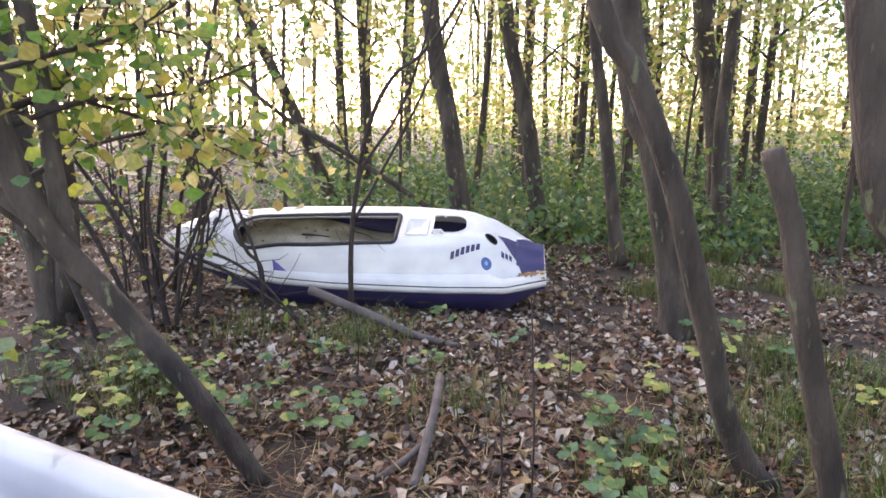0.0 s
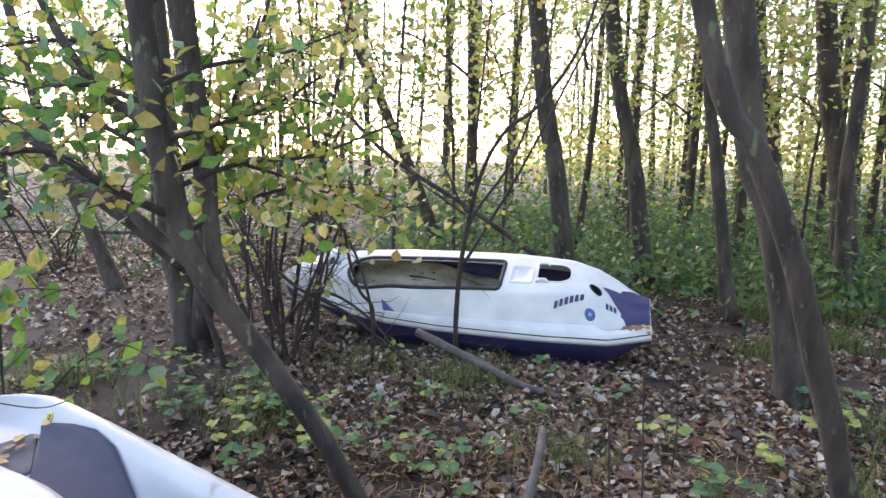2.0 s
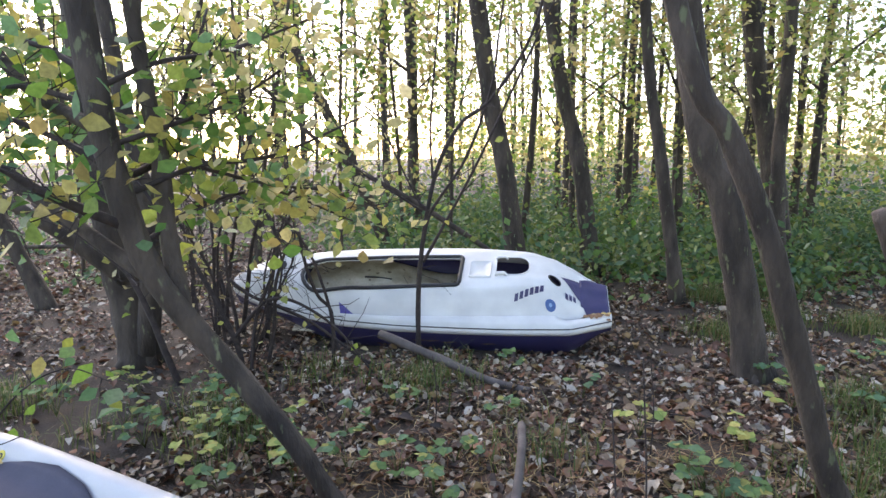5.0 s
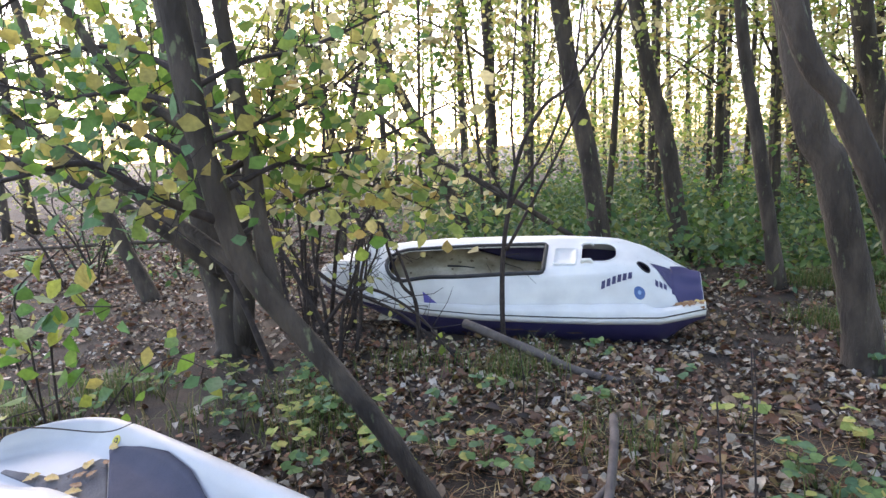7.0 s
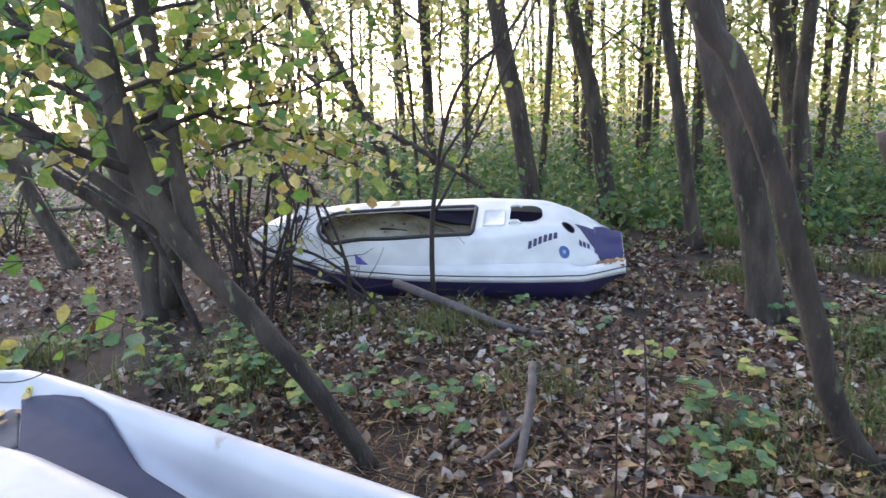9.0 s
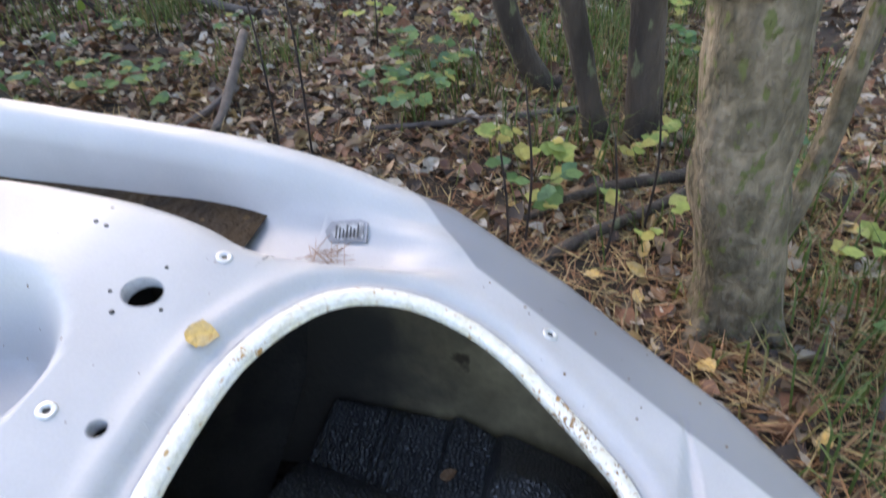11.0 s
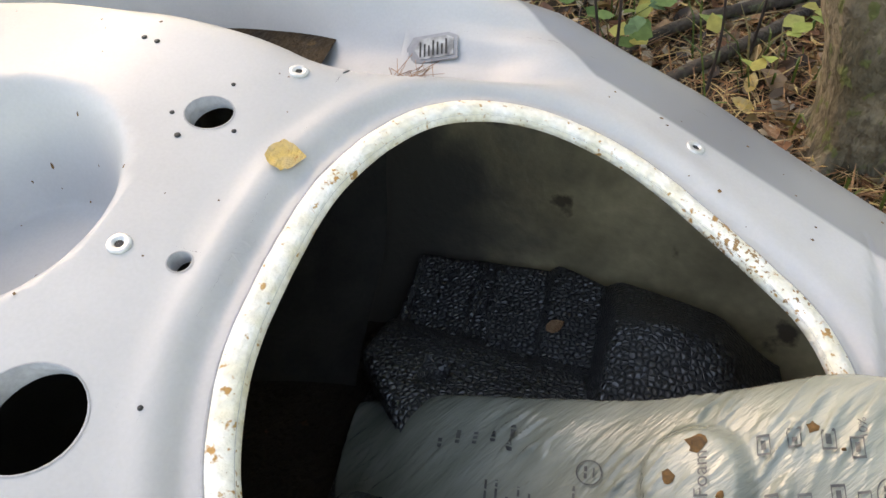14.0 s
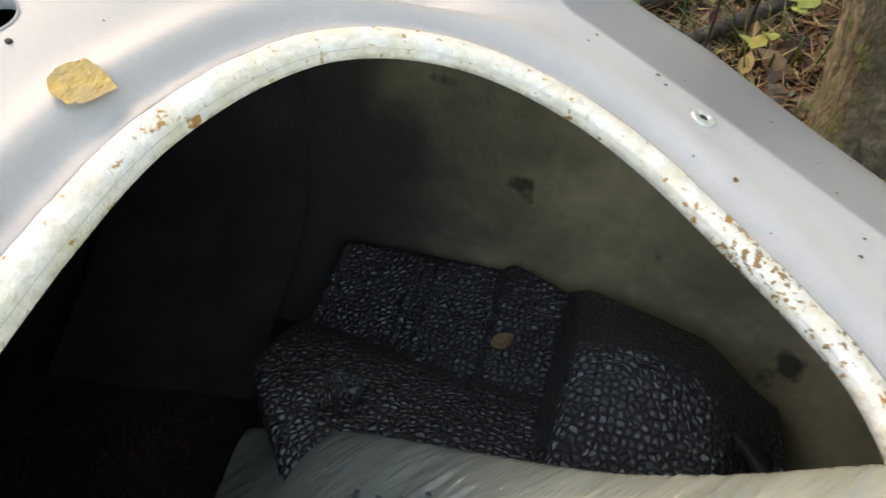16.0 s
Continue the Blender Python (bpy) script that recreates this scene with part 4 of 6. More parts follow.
    f.modifiers.new("thickness", "SOLIDIFY").thickness = 0.0006
    # loose dark flap standing up from the roll
    foot = spline([(0.12, -0.148, 0.424), (0.155, -0.122, 0.416), (0.19, -0.104, 0.412), (0.235, -0.098, 0.412)], 10)
    top = spline([(0.13, -0.128, 0.43), (0.165, -0.1, 0.432), (0.205, -0.075, 0.436), (0.243, -0.064, 0.44)], 10)

    def flap_point(k, t):
        p = along(foot, k).lerp(along(top, k), t * (0.75 + 0.25 * noise.noise(Vector((k * 8, 0, 2)))))
        return p + Vector((0, 0, crumple(Vector((k * 3.4, t * 2.0, 6)), 0.004)))
    sheet_part("flap", flap_point, 60, 24, M_ROLL, "torn dark plastic flap", 0.0006)
    # print on the bag
    def print_part(me, u0, v0, name="print"):
        bm = bmesh.new()
        me_to(bm, me, lambda x, y: bag_point(u0 - y / 0.6, min(0.98, v0 + x / 0.09), 0.002))
        part(name, bm, M_PRINT, bag, smooth=False)
    print_part(lettering("Packaging Foam", 0.0165), 0.60, -0.9, "print")
    print_part(lettering("10%", 0.010), 0.815, 0.28, "print")

    def bars(name, items):
        bm = bmesh.new()
        for u, v, du, dv in items:
            nn = max(2, int(dv / 0.06))
            a = [bm.verts.new(bag_point(u, v + dv * i / nn, 0.002)) for i in range(nn + 1)]
            b = [bm.verts.new(bag_point(u + du, v + dv * i / nn, 0.002)) for i in range(nn + 1)]
            for i in range(nn):
                bm.faces.new((a[i], a[i + 1], b[i + 1], b[i]))
        part(name, bm, M_PRINT, bag, smooth=False)
    r = random.Random(4)

    def words(u, v, long, du):
        """One printed line too small to read: short dashes."""
        out, end = [], v + long
        while v < end:
            d = r.uniform(0.03, 0.11)
            out.append((u, v, du, min(d, end - v)))
            v += d + 0.022
        bars("print_line", out)
    for i in range(11):
        words(0.27 + 0.0155 * i, -0.82 + r.uniform(-0.05, 0.1), r.uniform(0.35, 0.75), 0.0034)
    for i in range(5):
        words(0.2 + 0.028 * i, 0.2 + r.uniform(0, 0.2), r.uniform(0.1, 0.3), 0.007)
    for i in range(5):
        words(0.615 + 0.013 * i, -0.85, r.uniform(0.2, 0.4), 0.0034)
    for u, v in ((0.66, 0.22), (0.665, -0.28), (0.705, 0.25), (0.71, -0.3), (0.752, 0.2), (0.755, -0.25), (0.79, 0.12), (0.79, -0.32)):
        bars("print_symbol", [(u + du, v + dv, lu, lv) for du, dv, lu, lv in ((0, 0, 0.0016, 0.18), (0.018, 0, 0.0016, 0.18), (0, 0, 0.019, 0.022), (0, 0.16, 0.019, 0.022), (0.006, 0.05, 0.007, r.uniform(0.04, 0.09)))])
    for u, v in ((0.835, -0.18), (0.835, -0.45), (0.43, 0.12)):
        bm = bmesh.new()
        for g in (0, 1):
            o = [bag_point(u + (0.018 - 0.002 * g) * math.cos(a / 24 * 6.283), v + (0.125 - 0.014 * g) * math.sin(a / 24 * 6.283), 0.002) for a in range(24)]
            if g:
                vi = [bm.verts.new(p) for p in o]
            else:
                vo = [bm.verts.new(p) for p in o]
        for k in range(24):
            bm.faces.new((vo[k], vo[(k + 1) % 24], vi[(k + 1) % 24], vi[k]))
        part("print_ring", bm, M_PRINT, bag, smooth=False)
        bars("print_line", [(u - 0.007, v - 0.06, 0.004, 0.05), (u - 0.007, v + 0.01, 0.004, 0.05), (u + 0.005, v - 0.05, 0.002, 0.1)])
    # dirt flecks
    for u, v, k in ((0.585, 0.34, 0.008), (0.545, 0.06, 0.006), (0.615, -0.12, 0.004), (0.74, 0.42, 0.005), (0.65, -0.58, 0.005), (0.78, 0.2, 0.002)):
        bm = bmesh.new()
        c = bm.verts.new(bag_point(u, v, 0.004))
        ring = [bm.verts.new(bag_point(u + k * 2 * math.cos(a) * r.uniform(0.5, 1.2), v + k * 11 * math.sin(a) * r.uniform(0.5, 1.2), 0.0008)) for a in [i * 0.698 for i in range(9)]]
        for i in range(9):
            bm.faces.new((c, ring[i], ring[(i + 1) % 9]))
        part("dirt_fleck", bm, M_DIRT, bag)


build_bag()


def big_leaf(name, m, length, width, material, label, group="", seed=0, lift=0.15):
    """One fallen leaf with a midrib and a wavy, toothed edge."""
    rnd = random.Random(seed)
    bm = bmesh.new()
    n = 12
    mid = [bm.verts.new((length * (i / n - 0.5), 0, 0.0015)) for i in range(n + 1)]
    for side in (1, -1):
        edge = []
        for i in range(n + 1):
            k = i / n
            w = width * 0.5 * math.sin(math.pi * min(1, k * 1.02) ** 0.8) ** 0.8 * rnd.uniform(0.88, 1.08)
            edge.append(bm.verts.new((length * (k - 0.5), side * max(w, 0.0005), 0.002 + lift * w * rnd.uniform(0.1, 1.0))))
        for i in range(n):
            f = (mid[i], mid[i + 1], edge[i + 1], edge[i])
            bm.faces.new(f if side < 0 else f[::-1])
    bmesh.ops.recalc_face_normals(bm, faces=bm.faces)
    ob = obj(name, bm, material)
    ob.matrix_world = m
    return tagged(ob, label, "leaf", group)


big_leaf("birch_leaf", NEAR @ deck_frame(-0.262, 0.115, 20), 0.036, 0.034, M_YLEAF, "dry golden yellow leaf lying on the silver deck", "leaves on the deck", 3)
big_leaf("birch_leaf", NEAR @ deck_frame(0.293, -0.118, 50), 0.05, 0.036, M_YLEAF, "pale yellow leaf lying under the bag's end", "leaves on the deck", 5)
big_leaf("birch_leaf", NEAR @ deck_frame(0.345, -0.05, 100), 0.05, 0.03, M_YLEAF, "pale yellow leaf lying under the bag's end", "leaves on the deck", 6)
big_leaf("birch_leaf", NEAR @ pose(-0.05, 0.24, 0.088, 10, 0, 40), 0.03, 0.02, M_OLEAF, "rust-brown leaf lying on the black liner", "leaves on the deck", 7)
for i, (s, l, z, a, sz) in enumerate(((-2.36, 0.25, 0.01, 20, 0.05), (-2.3, 0.3, 0.01, 80, 0.04), (-2.33, 0.34, 0.01, 130, 0.05), (-2.26, 0.27, 0.01, 200, 0.04), (-2.42, 0.22, 0.01, 260, 0.05), (-0.9, 0.33, 0.05, 30, 0.06), (-0.95, 0.3, 0.05, 150, 0.07), (-0.92, 0.36, 0.05, 80, 0.05), (-2.31, 0.41, 0.02, 10, 0.04), (-2.27, 0.32, 0.012, 100, 0.035), (-2.23, 0.25, 0.012, 40, 0.05), (-2.29, 0.37, 0.012, 170, 0.03))):
    big_leaf("fallen_leaf", NEAR @ Matrix.Translation((0, 0, z)) @ deck_frame(s, l, a), sz, sz * 0.6, M_OLEAF if i % 2 else M_YLEAF, "dry fallen leaf in the hull's foot well", "leaves in the foot well", 20 + i, 0.4)


def needles(name, m, count, spread, seed, label):
    rnd = random.Random(seed)
    bm = bmesh.new()
    for _ in range(count):
        a = rnd.uniform(0, 6.28)
        c = Vector((rnd.gauss(0, spread), rnd.gauss(0, spread * 0.6), 0.002 + rnd.random() * 0.006))
        d = Vector((math.cos(a), math.sin(a), rnd.uniform(-0.1, 0.25))) * rnd.uniform(0.015, 0.03)
        tube(bm, [c - d, c, c + d + Vector((0, 0, 0.001))], 0.0004, 0.0003, 4)
    ob = obj(name, bm, M_NEEDLE)
    ob.matrix_world = m
    tagged(ob, label, "pine needles", kind="stuff")


needles("pine_needles", NEAR @ deck_frame(-0.235, 0.34), 26, 0.015, 3, "rust-brown pine needles caught in the foot well")
needles("pine_needles", NEAR @ deck_frame(0.325, -0.085), 20, 0.018, 4, "rust-brown pine needles on the bow deck")

# dark water and mud standing in the foot wells
bm = bmesh.new()
rows = []
for s in span(-1.27, -0.36, 0.03):
    hw = near_w(s) - 0.075 - 0.045 * smooth01(-0.42, -0.31, s)
    rows.append([bm.verts.new((s, l, 0.432 + 0.002 * noise.noise(Vector((s * 9, l * 9, 0))))) for l in span(-hw, hw, hw / 12)])
for a, b in zip(rows, rows[1:]):
    for j in range(len(a) - 1):
        bm.faces.new((a[j], a[j + 1], b[j + 1], b[j]))
bmesh.ops.recalc_face_normals(bm, faces=bm.faces)
bmesh.ops.delete(bm, geom=[f for f in bm.faces if f.calc_center_median().x > -0.8 and abs(f.calc_center_median().y) < 0.27], context="FACES")
mud = obj("muddy_water", bm, M_MUD)
mud.matrix_world = NEAR
tagged(mud, "dark brown muddy rain water standing in the foot wells", "puddle", kind="stuff")

# warning label in the foot well
lab = thing("warning_label", NEAR @ Matrix.Translation((0, 0, 0.004)) @ deck_frame(-0.222, 0.392, 8), "worn black and white warning label stuck in the foot well", "label")
for name, w, d, up, m_, ox in (("label_sheet", 0.068, 0.036, 0.0012, M_GREYBAND, 0), ("label_print", 0.05, 0.027, 0.0022, M_LABEL, 0.004)):
    bm = bmesh.new()
    vs = [bm.verts.new((ox + x, y, up)) for x, y in ((-w / 2, 0), (-w / 3, -d / 2), (w / 2, -d / 2), (w / 2, d / 3), (w / 3, d / 2), (-w / 3, d / 2))]
    lo = [bm.verts.new((v.co.x, v.co.y, up - 0.001)) for v in vs]
    bm.faces.new(vs)
    for i in range(6):
        bm.faces.new((vs[i], vs[(i + 1) % 6], lo[(i + 1) % 6], lo[i]))
    part(name, bm, m_, lab, smooth=False)
for i in range(7):
    bm = bmesh.new()
    x = -0.014 + 0.0055 * i
    bm.faces.new([bm.verts.new(p) for p in ((x, -0.011, 0.003), (x + 0.0024, -0.011, 0.003), (x + 0.0024, 0.009 - 0.003 * (i % 3), 0.003), (x, 0.009 - 0.003 * (i % 3), 0.003))])
    part("label_line", bm, M_BLACK, lab, smooth=False)

# thin dry twigs lying over the stern
for i, pts in enumerate(([(-2.66, 0.2, 0.6), (-2.5, 0.3, 0.592), (-2.33, 0.4, 0.568), (-2.27, 0.47, 0.58)], [(-2.72, 0.1, 0.57), (-2.66, 0.27, 0.6), (-2.63, 0.4, 0.6), (-2.66, 0.52, 0.66)])):
    bm = bmesh.new()
    tube(bm, spline(pts, 6), 0.0028, 0.0016, 6, 0.15, i)
    tw = obj("twig", bm, M_TWIG)
    tw.matrix_world = NEAR
    tagged(tw, "thin dark twig lying over the silver stern", "twig", "twigs on the stern")

# round yellow badge on the stern corner
badge = thing("round_badge", NEAR @ Matrix.Translation((0, 0, 0.001)) @ deck_frame(-2.34, 0.43, 0), "small yellow and black round sticker on the stern corner", "sticker")
part("ring", lathe([(0.016, -0.002), (0.017, 0.001), (0.015, 0.002), (0.01, 0.002), (0.009, 0.001)]), M_YELLOW, badge)
part("centre", lathe([(0.0095, 0.0), (0.009, 0.0015), (0.0001, 0.0015)]), M_BLACK, badge)
part("dot", lathe([(0.004, 0.001), (0.004, 0.0025), (0.0001, 0.0025)]), M_YELLOW, badge)
# the far one: x runs to its stern, y to the far side, rolled towards the path
FAR = pose(-0.8, 5.13, 0.035, 0, 0, -4.2) @ pose(0, 0, 0, 22, 0, 0)
FAR_W = [(-1.5, 0.03), (-1.47, 0.06), (-1.38, 0.125), (-1.27, 0.195), (-1.15, 0.25), (-1.03, 0.3), (-0.88, 0.35), (-0.72, 0.404), (-0.44, 0.468), (-0.04, 0.508), (0.4, 0.518), (0.75, 0.52), (1.19, 0.5), (1.3, 0.46), (1.48, 0.39)]
FAR_T = [(-1.5, 0.41), (-1.4, 0.47), (-1.25, 0.535), (-1.08, 0.575), (-0.95, 0.572), (-0.8, 0.562), (-0.3, 0.565), (0.5, 0.585), (0.9, 0.59), (1.05, 0.565), (1.18, 0.52), (1.3, 0.455), (1.4, 0.42), (1.48, 0.41)]
far_t = eased(FAR_T)


FAR_W2 = FAR_W[:11] + [(0.75, 0.51), (0.95, 0.48), (1.12, 0.39), (1.25, 0.26), (1.37, 0.13), (1.48, 0.04)]


def far_w(s, side=-1):
    """Half the width; the far quarter is cut away."""
    return lerp_list(FAR_W2 if side > 0 else FAR_W, s)


def far_z(s, l):
    w, c, g = far_w(s, l), far_t(s), 0.405
    a = abs(l)
    wide = lerp_list([(-1.48, 0.3), (-1.1, 0.5), (-0.8, 0.62), (-0.4, 0.63), (-0.1, 0.6), (0.5, 0.56), (1.0, 0.46), (1.25, 0.36), (1.48, 0.3)], s) * w
    shelf = lerp_list([(-1.48, 0.94), (-0.9, 0.9), (-0.3, 0.86), (0.2, 0.83), (0.7, 0.79), (1.0, 0.77), (1.48, 0.76)], s) * w
    wing = smooth01(-1.1, 0.4, s) * (1 - 1.6 * smooth01(1.08, 1.16, s))
    xs = [0, wide * 0.7, wide, (wide + shelf) / 2, shelf, shelf + 0.022, max(shelf + 0.03, w - 0.05), w - 0.012, w]
    dip = smooth01(-1.1, -0.4, s)
    zs = [c, c - 0.004, c - 0.03, (c + g) / 2 - 0.025 * dip, g - 0.065 * dip, g + 0.03 * wing, g + 0.014 - 0.02 * smooth01(1.08, 1.16, s), g - 0.004, g - 0.04]
    r = 0.006
    cowl = 0.05 * math.exp(-((s + 1.02) / 0.075) ** 2 - ((l - 0.04) / 0.12) ** 2) if s < -0.7 else 0.0
    return cowl + sum(np.interp(abs(a + o), xs, zs) for o in (-2 * r, -r, 0, r, 2 * r)) / 5


def rounded(s0, s1, l0, l1, r, r2=None, n=6):
    """A rounded box; r2: the radius at its x end."""
    r2 = r2 or r
    pts = []
    for cs, cl, a0, q in ((s1 - r2, l1 - r2, 0, r2), (s0 + r, l1 - r, 90, r), (s0 + r, l0 + r, 180, r), (s1 - r2, l0 + r2, 270, r2)):
        for k in range(n + 1):
            a = radians(a0 + 90 * k / n)
            pts.append((cs + q * math.cos(a), cl + q * math.sin(a)))
    fine = []
    for p, q in zip(pts, pts[1:] + pts[:1]):
        m = max(1, int(math.dist(p, q) / 0.03))
        fine += [(p[0] + (q[0] - p[0]) * i / m, p[1] + (q[1] - p[1]) * i / m) for i in range(m)]
    return fine


FAR_HOLE = [(s, l - 0.05 * smooth01(0.1, 0.9, -s) * (l > 0) + 0.025 * (l < 0) * smooth01(-0.3, 0.4, s)) for s, l in rounded(-0.83, 0.395, -0.285, 0.105, 0.17, 0.035)]
FAR_HOLE2 = rounded(0.655, 0.905, -0.145, 0.1, 0.05, 0.1)
FAR_HOLE3 = [(1.085 + 0.036 * math.cos(a / 20 * 6.2832) + 0.022 * math.sin(a / 20 * 6.2832), -0.145 - 0.04 * math.sin(a / 20 * 6.2832)) for a in range(20)][::-1]


def on_far(s, l, up=0.0):
    e = 0.01
    n = Vector((-(far_z(s + e, l) - far_z(s - e, l)) / (2 * e), -(far_z(s, l + e) - far_z(s, l - e)) / (2 * e), 1)).normalized()
    return Vector((s, l, far_z(s, l))) + n * up


def decal(bm, poly, up=0.004):
    """A thin sticker over the far deck, from its outline in s and l."""
    cs, cl = sum(p[0] for p in poly) / len(poly), sum(p[1] for p in poly) / len(poly)
    fine = []
    for p, q in zip(poly, poly[1:] + poly[:1]):
        fine += [(p[0] + (q[0] - p[0]) * i / 4, p[1] + (q[1] - p[1]) * i / 4) for i in range(4)]
    rings = [[bm.verts.new(on_far(cs + (s - cs) * k, cl + (l - cl) * k, up)) for s, l in fine] for k in (1.0, 0.66, 0.33)]
    n = len(fine)
    for a, b in zip(rings, rings[1:]):
        for i in range(n):
            bm.faces.new((a[i], a[(i + 1) % n], b[(i + 1) % n], b[i]))
    bm.faces.new(rings[-1])
    bmesh.ops.recalc_face_normals(bm, faces=bm.faces)


def build_far_craft():
    ski = thing("jet_ski", FAR, "white and purple jet ski hull without seat, leaning over", "jet ski")
    fn = lambda s, v: (s, v * far_w(s, v), far_z(s, v * far_w(s, v)))
    to_v = lambda o: [(s, l / far_w(s, l)) for s, l in o]
    holes = [(-0.89, 0.44, -0.8, 0.4, to_v(FAR_HOLE)), (0.62, 0.96, -0.36, 0.26, to_v(FAR_HOLE2)), (1.0, 1.17, -0.48, -0.12, to_v(FAR_HOLE3))]
    s_list, v_list = [-1.48], [-1.0]
    sc = [-1.48, -0.89, 0.44, 0.62, 0.96, 1.0, 1.17, 1.48]
    for a, b in zip(sc, sc[1:]):
        s_list += span(a, b, 0.025)[1:]
    vc = [-1, -0.8, -0.48, -0.36, -0.12, 0.26, 0.4, 1.0]
    for a, b in zip(vc, vc[1:]):
        v_list += span(a, b, 0.018)[1:]
    d = part("deck", sheet(fn, s_list, v_list, holes), M_WHITE, ski)
    shade(d, far_z)
    bm, band, line = bmesh.new(), bmesh.new(), bmesh.new()
    rows, brow, lrow = [], [], []
    for s in span(-1.48, 1.48, 0.05):
        w, g = far_w(s), 0.405
        w2 = far_w(s, 1) / w
        up = 0.2 * smooth01(-0.45, -1.4, s) + 0.15 * smooth01(1.12, 1.5, s)
        prof = [(w - 0.002, g - 0.085), (w * 0.985, g - 0.12), (w * 0.93, 0.13 + up), (w * 0.55, 0.02 + up), (0, -0.04 + up)]
        rows.append([bm.verts.new((s, l * w2, z)) for l, z in prof] + [bm.verts.new((s, -l, z)) for l, z in prof[-2::-1]])
        bp = [(w - 0.006, g - 0.038), (w + 0.006, g - 0.042), (w + 0.012, g - 0.06), (w + 0.006, g - 0.085), (w - 0.006, g - 0.088)]
        brow.append(([band.verts.new((s, l * w2, z)) for l, z in bp], [band.verts.new((s, -l, z)) for l, z in bp]))
        lp = [(w - 0.004, g - 0.028), (w + 0.004, g - 0.03), (w + 0.004, g - 0.036), (w - 0.004, g - 0.038)]
        lrow.append(([line.verts.new((s, l * w2, z)) for l, z in lp], [line.verts.new((s, -l, z)) for l, z in lp]))
    for a, b in zip(rows, rows[1:]):
        for j in range(len(a) - 1):
            bm.faces.new((a[j], a[j + 1], b[j + 1], b[j]))
    bm.faces.new(rows[0])
    bm.faces.new(rows[-1])
    for mesh, rr, n in ((band, brow, 4), (line, lrow, 3)):
        for a, b in zip(rr, rr[1:]):
            for side in (0, 1):
                for j in range(n):
                    mesh.faces.new((a[side][j], a[side][j + 1], b[side][j + 1], b[side][j]))
    for m in (bm, band, line):
        bmesh.ops.recalc_face_normals(m, faces=m.faces)
    part("hull", bm, M_PURPLE, ski, "dark purple lower hull")
    part("bumper", band, M_WHITE, ski)
    part("bumper_line", line, M_BLACK, ski)
    # gaskets round the openings
    for nm, o, grow, up, r, m in (("gasket", FAR_HOLE, 1.0, 0.006, 0.016, M_BLACK), ("trim", FAR_HOLE, 0.965, -0.004, 0.008, M_WHITE), ("gasket", FAR_HOLE2, 1.0, 0.002, 0.006, M_WHITE), ("gasket", FAR_HOLE3, 1.0, 0.002, 0.005, M_BLACK)):
        cs, cl = sum(p[0] for p in o) / len(o), sum(p[1] for p in o) / len(o)
        pts = [on_far(cs + (s - cs) * (1 - (1 - grow) * 0.35), cl + (l - cl) * grow, up) for s, l in o]
        bm = bmesh.new()
        tube(bm, pts + pts[:2], r, r, 6)
        part(nm, bm, m, ski)
    # pale tank and liner seen through the long opening
    bm = sheet(lambda s, v: (s, v, 0.20 + 0.17 * smooth01(-0.02, 0.1, v) * (1 - 0.75 * smooth01(-0.35, 0.28, s)) + 0.02 * noise.noise(Vector((s * 4, v * 6, 0)))), span(-0.9, 0.36, 0.04), span(-0.38, 0.38, 0.03))
    t = part("inner_liner", bm, M_FIBRE, ski, "pale grimy inner liner")
    t.modifiers.new("thickness", "SOLIDIFY").thickness = 0.01
    for s0, z0 in ((-0.42, 0.375), (-0.42, 0.33)):
        bm = bmesh.new()
        tube(bm, [(s0, 0.12, z0), (s0 + 0.1, 0.118, z0 - 0.002), (s0 + 0.22, 0.12, z0 - 0.02)], 0.008, 0.008, 6)
        part("hose", bm, M_BLACK, ski)
    # small panel between the openings
    bm = bmesh.new()
    o = rounded(0.46, 0.622, -0.18, 0.035, 0.02)
    loops = [[on_far(0.541 + (s - 0.541) * k, -0.072 + (l + 0.072) * k, up) for s, l in o] for k, up in ((1.06, 0.001), (1.03, 0.012), (0.94, 0.012), (0.9, 0.004), (0.3, 0.004))]
    bm = strip(loops)
    part("panel", bm, M_WHITE, ski, "small white raised panel")
    for l in (-0.15, 0.07):
        bm = bmesh.new()
        tube(bm, [on_far(0.66, l, 0.0), on_far(0.67, l, 0.022), on_far(0.72, l, 0.024), on_far(0.74, l, 0.0)], 0.014, 0.01, 8)
        part("hinge_lug", bm, M_WHITE, ski)
    # lamp holes of the bow cowl, its chipped rear edge
    for s, l, ra, rb in ((-0.99, 0.11, 0.028, 0.018), (-1.0, -0.07, 0.04, 0.022), (-1.41, 0.02, 0.018, 0.012)):
        bm = bmesh.new()
        decal(bm, [(s + rb * math.cos(a * 0.3927), l + ra * math.sin(a * 0.3927)) for a in range(16)], 0.003)
        part("cowl_hole", bm, M_BLACK, ski, smooth=False)
    bm = bmesh.new()
    tube(bm, [on_far(-0.955 + 0.012 * math.cos(i * 1.9), -0.1 + 0.04 * i, 0.004) for i in range(7)], 0.011, 0.008, 8, 0.3, 3)
    part("cowl_edge", bm, M_WHITE, ski, "chipped white plastic cowl edge")
    # flat black strip painted for the dark gap beside the stern wing
    bm = bmesh.new()
    decal(bm, [(1.13, -0.392), (1.3, -0.375), (1.3, -0.358), (1.17, -0.372)], 0.005)
    part("stern_slot", bm, M_BLACK, ski, smooth=False)
    # purple stern cover
    def cover(s, q):
        near, far = -0.27 - 0.08 * smooth01(1.28, 1.34, s), 0.02 - 0.3 * smooth01(1.36, 1.22, s) * 0.25
